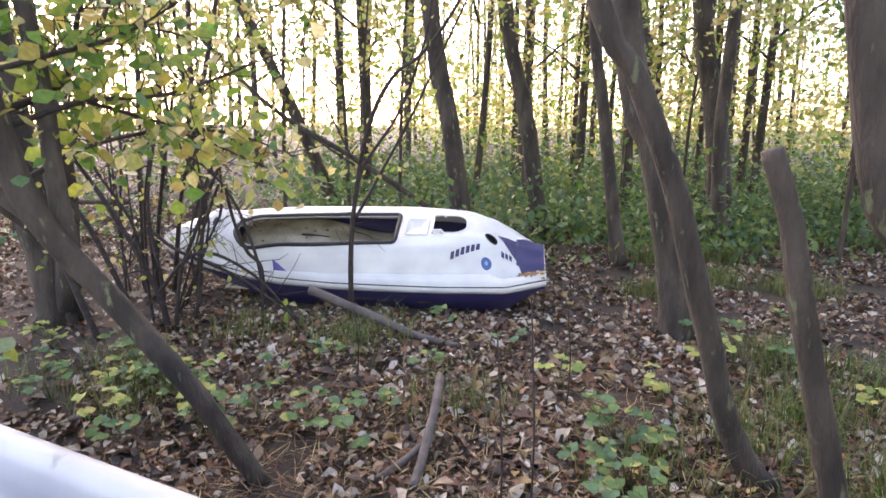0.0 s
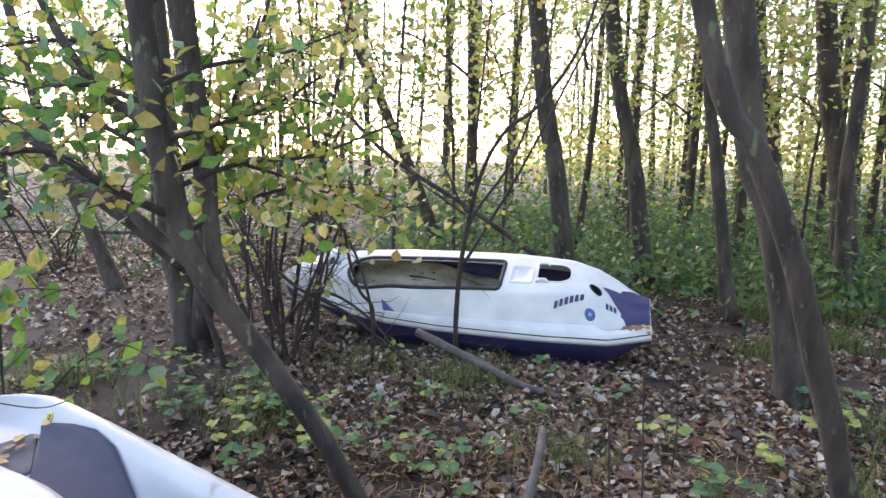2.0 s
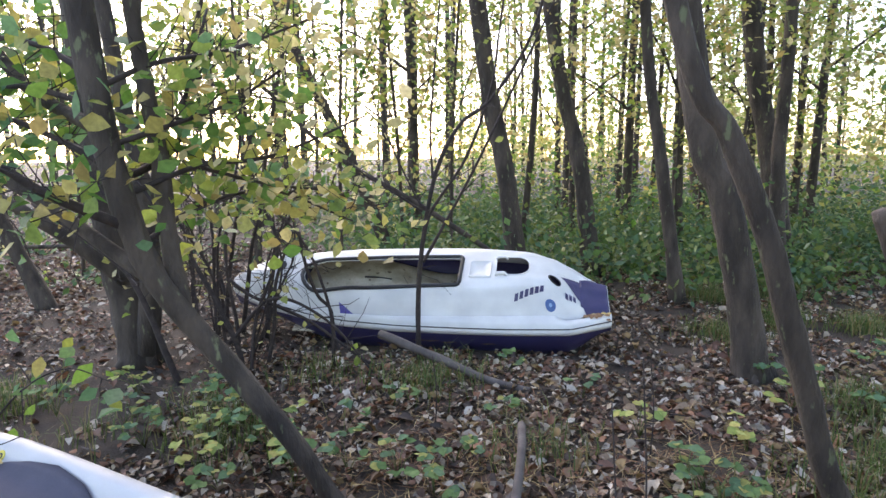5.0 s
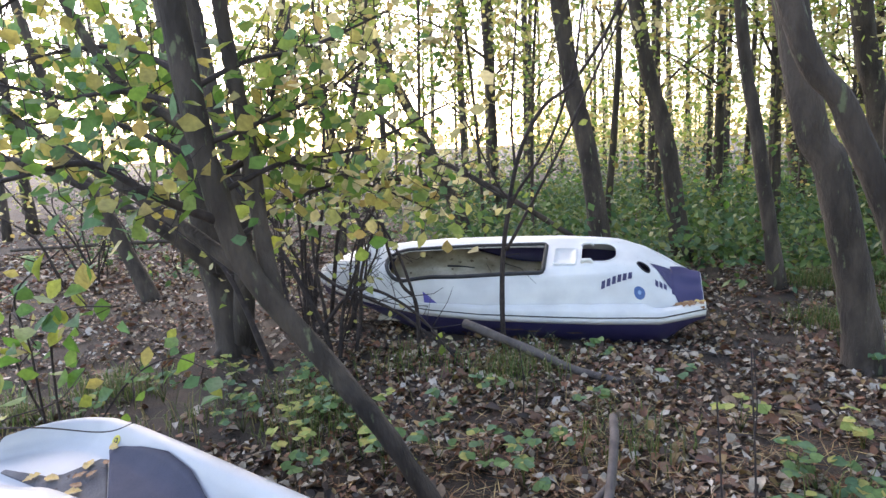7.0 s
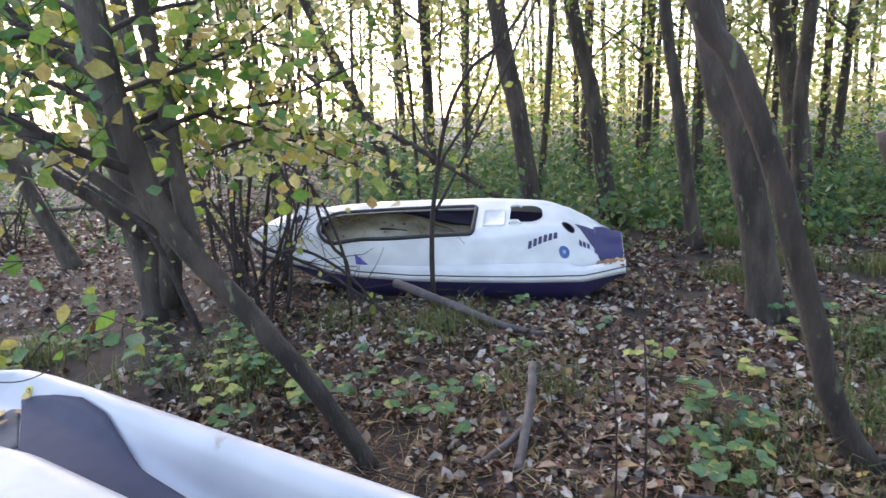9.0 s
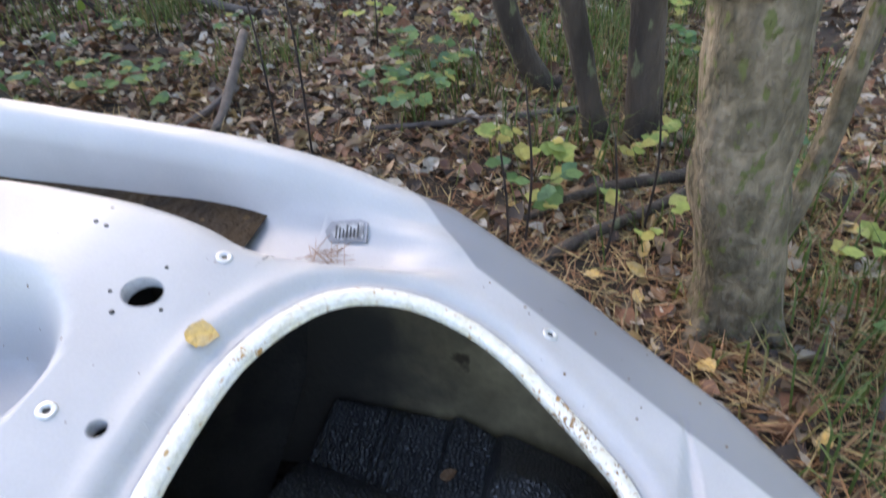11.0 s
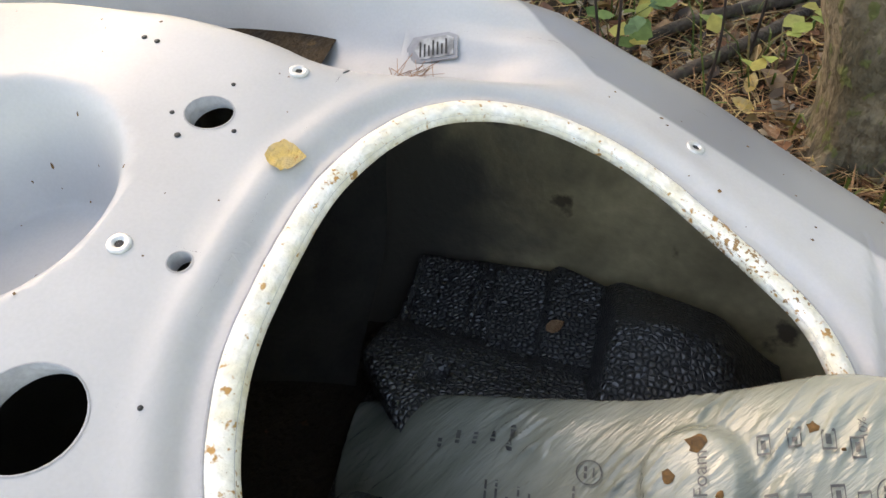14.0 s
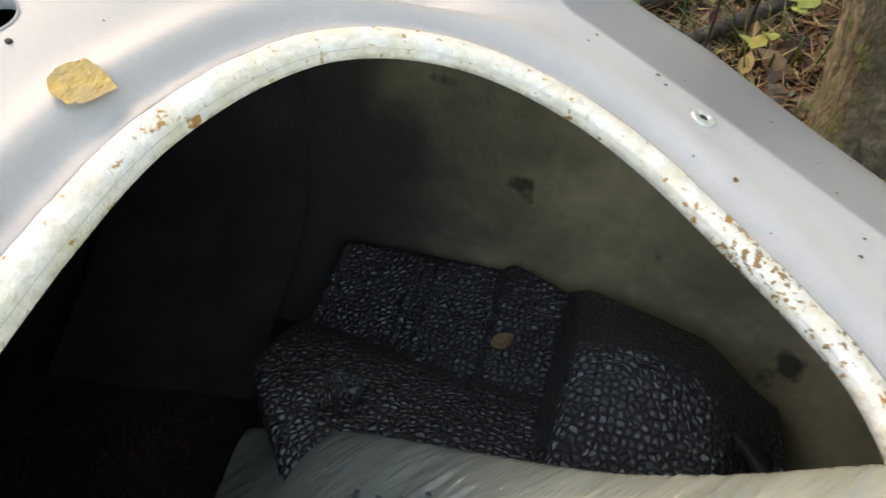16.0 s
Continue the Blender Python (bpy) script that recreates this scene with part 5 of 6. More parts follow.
        return tuple(on_far(s, near + (far - near) * q, 0.006))
    bm = sheet(cover, span(1.27, 1.475, 0.02), span(0.0, 1.0, 0.04))
    p = part("stern_cover", bm, M_PURPLE, ski, "dark purple stern cover")
    p.modifiers.new("thickness", "SOLIDIFY").thickness = 0.004
    bm = bmesh.new()
    decal(bm, [(1.13, -0.09), (1.285, -0.26), (1.285, -0.06)])
    part("tail_decal", bm, M_PURPLE, ski, smooth=False)
    # stickers: marks on the side, a blue disc, purple flashes
    for i in range(6):
        s, l = 0.797 + 0.036 * i, -0.31 + 0.013 * i
        bm = bmesh.new()
        decal(bm, [(s, l - 0.018), (s + 0.027, l - 0.011), (s + 0.03, l + 0.025), (s + 0.006, l + 0.018)])
        part("side_mark", bm, M_PURPLE, ski, smooth=False)
    bm = bmesh.new()
    decal(bm, [(s, -0.315 + (l + 0.28) * 0.75) for s, l in circle(1.055, -0.28, 0.038, 16)])
    part("disc_sticker", bm, M_BLUE, ski, "round blue sticker", smooth=False)
    bm = bmesh.new()
    decal(bm, [(s, -0.315 + (l + 0.28) * 0.75) for s, l in circle(1.055, -0.28, 0.012, 12)], 0.006)
    part("disc_centre", bm, M_PALEBLUE, ski, smooth=False)
    bm = bmesh.new()
    decal(bm, [(-0.5, -0.345), (-0.3, -0.43), (-0.48, -0.41)])
    part("purple_flash", bm, M_PURPLE2, ski, smooth=False)
    for i in range(3):
        bm = bmesh.new()
        s = 1.16 + 0.028 * i
        decal(bm, [(s, -0.255), (s + 0.02, -0.265), (s + 0.02, -0.225), (s, -0.215)])
        part("side_mark", bm, M_PURPLE, ski, smooth=False)
    # faded orange pattern along the lower hull
    r = random.Random(8)
    for i in range(9):
        s = -0.25 + 0.1 * i
        bm = bmesh.new()
        for j in range(2):
            a = s + r.uniform(0, 0.05)
            z = 0.24 + r.uniform(-0.03, 0.02)
            y = -far_w(a) * 0.965
            bm.faces.new([bm.verts.new(q) for q in ((a, y - 0.004, z + 0.014), (a + 0.09, y - 0.006, z + 0.022), (a + 0.12, y - 0.004, z + 0.012), (a + 0.04, y, z))])
        part("hull_stripe", bm, M_STRIPE, ski, "faded tan stripe", smooth=False)
    return ski


far_ski = build_far_craft()
for i in range(26):
    s, l = random.Random(i).uniform(1.28, 1.46), -0.4 + 0.09 * random.Random(i + 50).random()
    big_leaf("fallen_leaf", FAR @ Matrix.Translation(on_far(s, l, 0.01)) @ pose(0, 0, 0, 0, 10, 37 * i), 0.05, 0.03, M_OLEAF if i % 3 else M_YLEAF, "dry fallen leaf on the white hull's stern", "leaves on the stern", 60 + i, 0.4)


# ---- trees ----
def tree(name, points, r0, r1, label, bark=None, limbs=(), crown=(), leaf=None, leaf_count=0, leaf_size=0.06, seed=1, sides=12, flare=0.35, group="", category="tree"):
    """A trunk through points, limbs as (points, r0, r1), a crown of leaves round the crown centres (x, y, z, spread)."""
    base = Vector(points[0])
    t = thing(name, Matrix.Translation(base), label, category, group)
    rel = lambda pts: [Vector(p) - base for p in pts]
    bm = bmesh.new()
    tube(bm, spline(rel(points), 8), r0, r1, sides, 0.16, seed, flare)
    part("trunk", bm, bark or M_BARK, t)
    for k, (pts, a, b) in enumerate(limbs):
        bm = bmesh.new()
        tube(bm, spline(rel(pts), 6), a, b, 7, 0.15, seed + k + 1)
        part("limb", bm, bark or M_BARK, t)
    if flare > 0.3 and not group:
        for k in range(4):
            a = seed + k * 1.6
            d = Vector((math.cos(a), math.sin(a), 0))
            bm = bmesh.new()
            tube(bm, spline([d * r0 * 0.5 + Vector((0, 0, r0 * 1.8)), d * r0 * 1.15 + Vector((0, 0, r0 * 0.7)), d * r0 * 2.2 - Vector((0, 0, r0 * 0.2))], 4), r0 * 0.42, r0 * 0.16, 7, 0.2, seed + k)
            part("root", bm, bark or M_BARK, t)
    if leaf_count:
        rng = np.random.default_rng(seed)
        cs = np.array([c[:3] for c in crown]) - np.array(base)
        sp = np.array([c[3] for c in crown])
        pick = rng.integers(0, len(cs), leaf_count)
        # small sprays of leaves round random twig tips
        tips = cs[pick] + rng.normal(size=(leaf_count, 3)) * sp[pick][:, None] * np.array([0.5, 0.5, 0.4])
        tips = tips[rng.integers(0, max(1, leaf_count // 5), leaf_count)]
        pos = tips + rng.normal(size=(leaf_count, 3)) * leaf_size * 1.1
        nr = rng.normal(size=(leaf_count, 3)) * 0.6 + np.array([0, -0.3, 0.8])
        leaves("crown", pos, rng.uniform(0.6, 1.3, leaf_count) * leaf_size, nr, leaf or M_LEAF_Y, t, rng, 1.5, 6 if leaf_size < 0.09 and leaf_count < 1500 else 4)
    return t


def crown_of(x, y, z0, z1, spread, n, rng):
    return [(x + rng.normal() * spread * 0.6, y + rng.normal() * spread * 0.6, z0 + (z1 - z0) * rng.random(), spread * rng.uniform(0.3, 0.6)) for _ in range(n)]


def up_line(pts, height, drift=0.5):
    """Carries a trunk on upwards in its own direction to the given height."""
    a, b = Vector(pts[-2]), Vector(pts[-1])
    d = (b - a) / max(0.2, b.z - a.z)
    k = height - b.z
    return list(pts) + [tuple(b + d * k * 0.5 * drift + Vector((0, 0, k * 0.5 * (1 - drift)))), tuple(b + d * k * drift + Vector((0, 0, k * (1 - drift))))]


rng0 = np.random.default_rng(3)
TRUNK = "straight grey-brown forest tree trunk with rough bark"
# crowns of these near trees are out of view, added to shade the right
tree("tree", up_line([(1.15, 2.35, -0.05), (0.99, 2.35, 0.22), (0.84, 2.35, 0.71), (0.70, 2.35, 1.15), (0.57, 2.35, 1.45), (0.38, 2.35, 1.86)], 6), 0.046, 0.032, "slim grey stem leaning over", crown=crown_of(-0.2, 2.4, 3.6, 6.5, 1.3, 12, rng0), leaf_count=900, leaf_size=0.08, seed=2)
tree("tree", up_line([(1.42, 4.05, -0.05), (1.33, 4.05, 0.5), (1.18, 4.05, 1.15), (0.98, 4.05, 1.8)], 9), 0.098, 0.08, "thick leaning tree with smooth grey bark", crown=crown_of(0.9, 4.05, 4.2, 9, 1.8, 16, rng0), leaf_count=2000, leaf_size=0.085, seed=17, sides=16)
tree("tree_stump", [(1.16, 1.86, -0.05), (1.06, 1.86, 0.3), (0.93, 1.86, 0.77), (0.86, 1.86, 1.05), (0.79, 1.86, 1.24)], 0.038, 0.029, "broken off slanting grey tree stem", seed=3, category="tree stump")
tree("tree", up_line([(1.30, 1.83, -0.05), (1.25, 1.83, 0.4), (1.17, 1.83, 0.95), (0.98, 1.83, 1.5)], 8), 0.058, 0.04, "slender grey tree growing close beside other stems", crown=crown_of(1.6, 1.8, 3.6, 8, 1.6, 14, rng0), leaf_count=1800, leaf_size=0.085, seed=4)
tree("tree", up_line([(1.10, 0.95, -0.05), (1.08, 0.95, 0.15), (1.02, 0.95, 0.42), (0.975, 0.95, 0.8), (0.945, 0.95, 1.1)], 9), 0.096, 0.07, "thick tree with pale mossy bark beside the silver hull", M_BARK_PALE, [([(1.12, 0.97, 0.12), (1.2, 1.0, 0.19), (1.24, 1.0, 0.42), (1.25, 1.0, 0.7), (1.3, 1.0, 1.3)], 0.03, 0.018)], crown=crown_of(2.2, 0.8, 3.2, 8.5, 1.9, 20, rng0), leaf_count=2800, leaf_size=0.09, seed=5, sides=20, flare=0.4)
rng = np.random.default_rng(11)
tree("tree", up_line([(0.12, 6.6, -0.05), (0.06, 6.6, 0.41), (-0.05, 6.6, 1.25), (-0.29, 6.6, 2.59)], 10), 0.12, 0.06, TRUNK, crown=crown_of(-0.4, 6.6, 2.5, 6, 1.6, 14, rng), leaf_count=1800, leaf_size=0.075, seed=6)
tree("tree", up_line([(1.01, 7.48, -0.05), (0.8, 7.48, 1.38), (0.51, 7.48, 2.69)], 10), 0.1, 0.06, TRUNK, crown=crown_of(0.6, 7.5, 2.0, 6, 1.6, 14, rng), leaf_count=1800, leaf_size=0.075, seed=7)
tree("tree", up_line([(1.57, 6.09, -0.05), (1.35, 6.09, 1.36), (1.19, 6.09, 2.39)], 8), 0.062, 0.035, "thin straight young tree with grey bark", crown=crown_of(1.3, 6.1, 2.2, 5, 1.2, 12, rng), leaf_count=1300, leaf_size=0.07, seed=8)
tree("tree", up_line([(4.38, 13.69, -0.1), (4.06, 13.69, 2.04), (3.73, 13.69, 3.62)], 12), 0.23, 0.12, TRUNK, crown=crown_of(4, 13.7, 4, 9, 2.5, 14, rng), leaf_count=900, leaf_size=0.1, seed=9)
tree("tree", up_line([(-1.45, 8.5, -0.1), (-2.11, 8.5, 1.51), (-2.85, 8.5, 3.12)], 7), 0.084, 0.04, "thin dark tree leaning far over", crown=crown_of(-2.6, 8.5, 2.2, 5, 1.6, 14, rng), leaf_count=1800, leaf_size=0.075, seed=10)
tree("tree", up_line([(-4.28, 5.64, -0.1), (-4.8, 5.64, 1.07), (-5.03, 5.64, 1.51)], 6), 0.075, 0.03, "thin dark tree leaning far over", crown=crown_of(-5, 5.6, 1.5, 4, 1.4, 14, rng), leaf_count=1200, leaf_size=0.075, seed=12)
tree("tree", up_line([(3.23, 7.71, -0.1), (3.01, 7.71, 1.41), (2.76, 7.71, 2.58)], 10), 0.14, 0.07, TRUNK, crown=crown_of(3, 7.7, 2.2, 6, 1.6, 14, rng), leaf_count=1800, leaf_size=0.075, seed=13)
tree("tree", up_line([(2.85, 6.9, -0.1), (2.75, 6.9, 1.2), (2.78, 6.9, 2.4)], 8), 0.08, 0.04, "crooked slim tree with reddish bark", crown=crown_of(2.9, 7, 2.2, 5, 1.2, 12, rng), leaf_count=1300, leaf_size=0.07, seed=14)
tree("tree", up_line([(-2.59, 4.18, -0.05), (-2.75, 4.18, 1.0), (-2.85, 4.18, 2.31)], 8), 0.12, 0.07, "dark many-stemmed tree with branching limbs", limbs=[([(-2.62, 4.1, 0.6), (-3.0, 3.9, 1.0), (-3.5, 3.7, 1.35), (-4.0, 3.6, 1.5)], 0.05, 0.02), ([(-2.5, 4.1, 0.1), (-2.42, 4.07, 1.02), (-2.55, 4.07, 1.93), (-2.7, 4.0, 3.4)], 0.075, 0.04)], seed=15)


# ---- forest behind ----
def forest():
    kinds = []
    rng = np.random.default_rng(5)
    for k in range(6):
        lean = rng.normal() * 0.4
        h = rng.uniform(9, 14)
        r = rng.uniform(0.045, 0.1)
        pts = [(0, 0, -0.1), (lean * 0.2, rng.normal() * 0.1, h * 0.3), (lean * 0.6, rng.normal() * 0.2, h * 0.65), (lean, 0, h)]
        limbs = []
        for j in range(7):
            z = rng.uniform(1.5, h * 0.9)
            a = rng.uniform(0, 6.28)
            ln = rng.uniform(0.6, 1.8)
            limbs.append(([(lean * z / h, 0, z), (lean * z / h + math.cos(a) * ln * 0.5, math.sin(a) * ln * 0.5, z + ln * 0.35), (lean * z / h + math.cos(a) * ln, math.sin(a) * ln, z + ln * 0.5)], 0.022, 0.008))
        t = tree("tree", pts, r, r * 0.4, "slim autumn forest tree with thin yellowing leaves", limbs=limbs, crown=crown_of(lean * 0.5, 0, 0.8, h * 0.9, 1.8, 60, rng), leaf_count=1500, leaf_size=0.1, leaf=M_LEAF_Y if k % 3 else M_LEAF_G, seed=40 + k, sides=8, group="forest trees")
        kinds.append(t)
    spots = [(2.5, 9.4), (3.5, 8.9), (4.5, 9.8), (5.6, 9.2), (3.3, 10.8), (5.0, 11.3), (6.6, 10.4), (7.4, 9.0)]
    tries = 0
    while len(spots) < 135 and tries < 9000:
        tries += 1
        y = 9.5 + 42 * rng.random() ** 1.1
        x = rng.uniform(-0.85, 0.85) * (y + 3)
        if -1.0 * y < x < -0.06 * y and rng.random() < 0.66:
            continue
        if all(math.hypot(x - a, y - b) > 0.7 for a, b in spots):
            spots.append((x, y))
    # unseen trees added beside and behind the path, most right, to block skylight
    while len(spots) < 205:
        a, d = rng.uniform(0, 6.28), rng.uniform(8, 26)
        x, y = (math.cos(a) * d, math.sin(a) * d) if len(spots) > 175 else (rng.uniform(4.5, 12), rng.uniform(-9, 4))
        if (y < -2.5 or abs(x) > 0.9 * abs(y) + 3.5) and all(math.hypot(x - p, y - q) > 1.0 for p, q in spots):
            spots.append((x, y))
    for k, (x, y) in enumerate(spots):
        m = pose(x, y, 0, 0, 0, rng.uniform(0, 360))
        if k < len(kinds):
            kinds[k].matrix_world = m
        else:
            copy_thing(kinds[int(rng.integers(0, 6))], m)


forest()


# ---- the leafy tree by the path, shrub, sapling ----
def leaf_sprays(lines, rng, per, size, spread, droop=0.03, start=0.25):
    """Places, lengths and facings of leaves hung along branch lines."""
    pos, nr, sz = [], [], []
    for pts, _ in lines:
        line = spline(pts, 14)
        for _ in range(per):
            i = int((start + (1 - start) * rng.random()) * (len(line) - 1))
            off = rng.normal(size=3) * spread * np.array([1, 1, 0.7])
            p = np.array(line[i]) + off
            pos.append(p - np.array([0, 0, droop]))
            nr.append(rng.normal(size=3) * 0.55 + np.array([0.05, -0.45, 0.6]))
            sz.append(size * rng.uniform(0.55, 1.25))
    return np.array(pos), np.array(sz), np.array(nr)


def twigs_for(bm, lines, rng, n, length, r):
    """Short side twigs along the lines."""
    for pts, _ in lines:
        line = spline(pts, 10)
        for _ in range(n):
            i = int((0.2 + 0.8 * rng.random()) * (len(line) - 1))
            p = line[i]
            d = Vector((rng.normal(), rng.normal() * 0.6, rng.normal() * 0.6 + 0.25)).normalized() * length * rng.uniform(0.4, 1.2)
            side = Vector((rng.normal(), rng.normal(), rng.normal())) * length * 0.12
            tube(bm, [p, p + d * 0.5 + side, p + d], r, r * 0.4, 4)


BOUGHS = [
    ([(-1.47, 2.2, 1.26), (-1.29, 2.4, 1.36), (-1.07, 2.6, 1.4), (-0.74, 2.8, 1.56)], 0.012),
    ([(-1.49, 2.2, 1.36), (-1.78, 2.3, 1.48), (-2.1, 2.4, 1.56), (-2.64, 2.5, 1.55)], 0.014),
    ([(-1.41, 2.2, 1.1), (-1.33, 2.5, 1.21), (-1.15, 2.8, 1.25), (-0.85, 3.0, 1.1)], 0.011),
    ([(-1.53, 2.2, 1.66), (-1.78, 2.3, 1.78), (-2.08, 2.4, 1.83), (-2.53, 2.5, 1.81)], 0.013),
    ([(-1.52, 2.2, 1.62), (-1.41, 2.4, 1.73), (-1.23, 2.6, 1.8), (-0.96, 2.8, 1.95)], 0.012),
    ([(-1.45, 2.2, 1.16), (-1.57, 2.0, 1.28), (-1.71, 1.9, 1.39), (-1.93, 1.8, 1.35)], 0.02),
    ([(-1.5, 2.2, 1.43), (-1.34, 2.3, 1.5), (-1.2, 2.5, 1.59), (-1.01, 2.6, 1.73)], 0.011),
    ([(-1.52, 2.2, 1.56), (-1.77, 2.2, 1.63), (-2.12, 2.3, 1.64), (-2.4, 2.3, 1.71)], 0.012),
    ([(-1.5, 2.2, 1.3), (-1.42, 2.5, 1.43), (-1.4, 2.6, 1.67), (-1.39, 2.8, 2.0)], 0.016),
    ([(-1.29, 2.4, 1.36), (-1.12, 2.7, 1.28), (-0.93, 2.9, 1.24), (-0.74, 3.1, 1.14)], 0.008),
    ([(-1.55, 2.2, 1.9), (-1.3, 2.4, 2.15), (-1.0, 2.6, 2.2), (-0.6, 2.8, 2.1)], 0.012),
    ([(-1.55, 2.2, 1.9), (-1.9, 2.3, 2.1), (-2.3, 2.4, 2.05), (-2.7, 2.5, 1.95)], 0.012),
]


def leafy_tree():
    rng = np.random.default_rng(77)
    t = thing("leaning_tree", Matrix.Identity(4), "dark slanting tree with green and yellow leaves", "tree")
    bm = bmesh.new()
    tube(bm, spline([(-0.72, 2.32, -0.03), (-0.95, 2.3, 0.36), (-1.22, 2.26, 0.74), (-1.38, 2.2, 1.0), (-1.46, 2.2, 1.24), (-1.51, 2.2, 1.49), (-1.55, 2.2, 1.86), (-1.64, 2.2, 2.8), (-1.75, 2.2, 4.5)], 8), 0.036, 0.05, 14, 0.15, 16)
    part("trunk", bm, M_BARK, t)
    for pts, a, b in (([(-1.3, 2.24, 0.86), (-1.36, 2.3, 1.1), (-1.4, 2.34, 1.42), (-1.47, 2.36, 1.93), (-1.54, 2.36, 3.0), (-1.66, 2.36, 4.2)], 0.034, 0.024), ([(-1.36, 2.22, 0.96), (-1.6, 2.26, 1.11), (-1.83, 2.3, 1.25), (-2.12, 2.3, 1.43), (-2.4, 2.3, 1.62), (-2.8, 2.3, 2.0)], 0.028, 0.014), ([(-1.55, 2.2, 1.5), (-1.85, 2.3, 1.66), (-2.1, 2.35, 2.0), (-2.4, 2.4, 2.6)], 0.024, 0.014)):
        bm = bmesh.new()
        tube(bm, spline(pts, 8), a, b, 10, 0.12, 21)
        part("limb", bm, M_BARK, t)
    for pts, r in BOUGHS:
        bm = bmesh.new()
        tube(bm, spline(pts, 8), r, r * 0.35, 7, 0.1, 3)
        part("bough", bm, M_TWIG, t)
    bm = bmesh.new()
    twigs_for(bm, BOUGHS, rng, 30, 0.26, 0.003)
    tagged(part("twig_spray", bm, M_TWIG, t), kind="stuff")
    p, s, n = leaf_sprays(BOUGHS, rng, 120, 0.068, 0.13)
    green = p[:, 0] + 0.5 * rng.normal(size=len(p)) < -1.15
    for mask, m in ((green, M_LEAF_G), (~green, M_LEAF_Y)):
        leaves("foliage", p[mask], s[mask], n[mask], m, t, rng, 1.35, 6, 0.3)


leafy_tree()


def shrub(name, label, stems, bark, twig_n, twig_len, leaf_per=0, leaf=None, size=0.05, seed=1, category="shrub"):
    rng = np.random.default_rng(seed)
    base = Vector(stems[0][0][0])
    t = thing(name, Matrix.Translation(base), label, category)
    local = [([tuple(Vector(p) - base) for p in pts], r) for pts, r in stems]
    for pts, r in local:
        bm = bmesh.new()
        tube(bm, spline(pts, 8), r, r * 0.45, 7, 0.15, seed)
        part("stem", bm, bark, t)
    if twig_n:
        bm = bmesh.new()
        twigs_for(bm, local, rng, twig_n, twig_len, 0.0035)
        tagged(part("twig_spray", bm, bark, t), kind="stuff")
    if leaf_per:
        p, s, n = leaf_sprays(local, rng, leaf_per, size, 0.09)
        leaves("foliage", p, s, n, leaf, t, rng, 1.4, 6, 0.3)
    return t


thicket = shrub("shrub", "dark tangled leafless shrub beside the white hull", [
    ([(-1.81, 4.0, -0.05), (-1.86, 4.0, 0.23), (-2.09, 4.0, 0.72), (-2.33, 4.0, 1.1), (-2.6, 4.0, 1.5)], 0.02), ([(-1.77, 4.0, -0.05), (-1.71, 4.0, 0.38), (-1.55, 4.0, 0.83), (-1.7, 4.0, 1.26), (-1.75, 4, 1.7)], 0.014),
    ([(-1.73, 4.2, -0.05), (-1.7, 4.2, 0.17), (-1.71, 4.2, 0.64), (-1.47, 4.2, 1.17)], 0.01), ([(-1.89, 4.1, -0.04), (-1.88, 4.1, 0.28), (-1.93, 4.1, 0.82), (-1.79, 4.1, 1.54), (-1.8, 4.1, 2.2)], 0.014),
    ([(-1.24, 4.1, 0.02), (-1.26, 4.1, 0.43), (-1.43, 4.1, 0.88), (-1.71, 4.1, 1.11), (-2.17, 4.1, 1.2)], 0.012), ([(-1.89, 3.9, -0.05), (-2.05, 3.9, 0.33), (-2.24, 3.9, 0.74), (-2.55, 3.9, 1.11), (-2.8, 3.9, 1.5)], 0.02),
    ([(-1.78, 4.2, 0.1), (-1.6, 4.2, 0.62), (-1.64, 4.2, 1.06), (-1.56, 4.2, 1.61)], 0.009), ([(-2.14, 3.8, -0.03), (-2.36, 3.8, 0.58), (-2.53, 3.8, 0.8), (-2.99, 3.8, 1.13)], 0.022),
    ([(-1.83, 4.1, 0.0), (-1.64, 4.1, 0.55), (-1.53, 4.1, 1.0), (-1.21, 4.1, 1.38)], 0.008), ([(-1.95, 4.1, 0.0), (-2.03, 4.1, 0.63), (-2.27, 4.1, 1.09), (-2.18, 4.1, 1.56), (-2.1, 4.1, 2.3)], 0.011),
    ([(-1.85, 4.2, 0.0), (-1.6, 4.2, 0.55), (-1.5, 4.2, 0.83), (-1.53, 4.2, 1.53), (-1.5, 4.2, 2.1)], 0.009), ([(-1.9, 4.0, 0.2), (-1.6, 4.0, 0.5), (-1.25, 4.0, 0.36), (-0.96, 4.0, 0.02)], 0.014)], M_TWIG, 22, 0.3, 10, M_LEAF_Y, 0.06, 5)
for x, y, a, k in ((-2.3, 4.9, 130, 1.0), (-5.6, 6.4, 20, 0.8)):
    copy_thing(thicket, pose(x, y, 0, 0, 0, a) @ Matrix.Scale(k, 4))
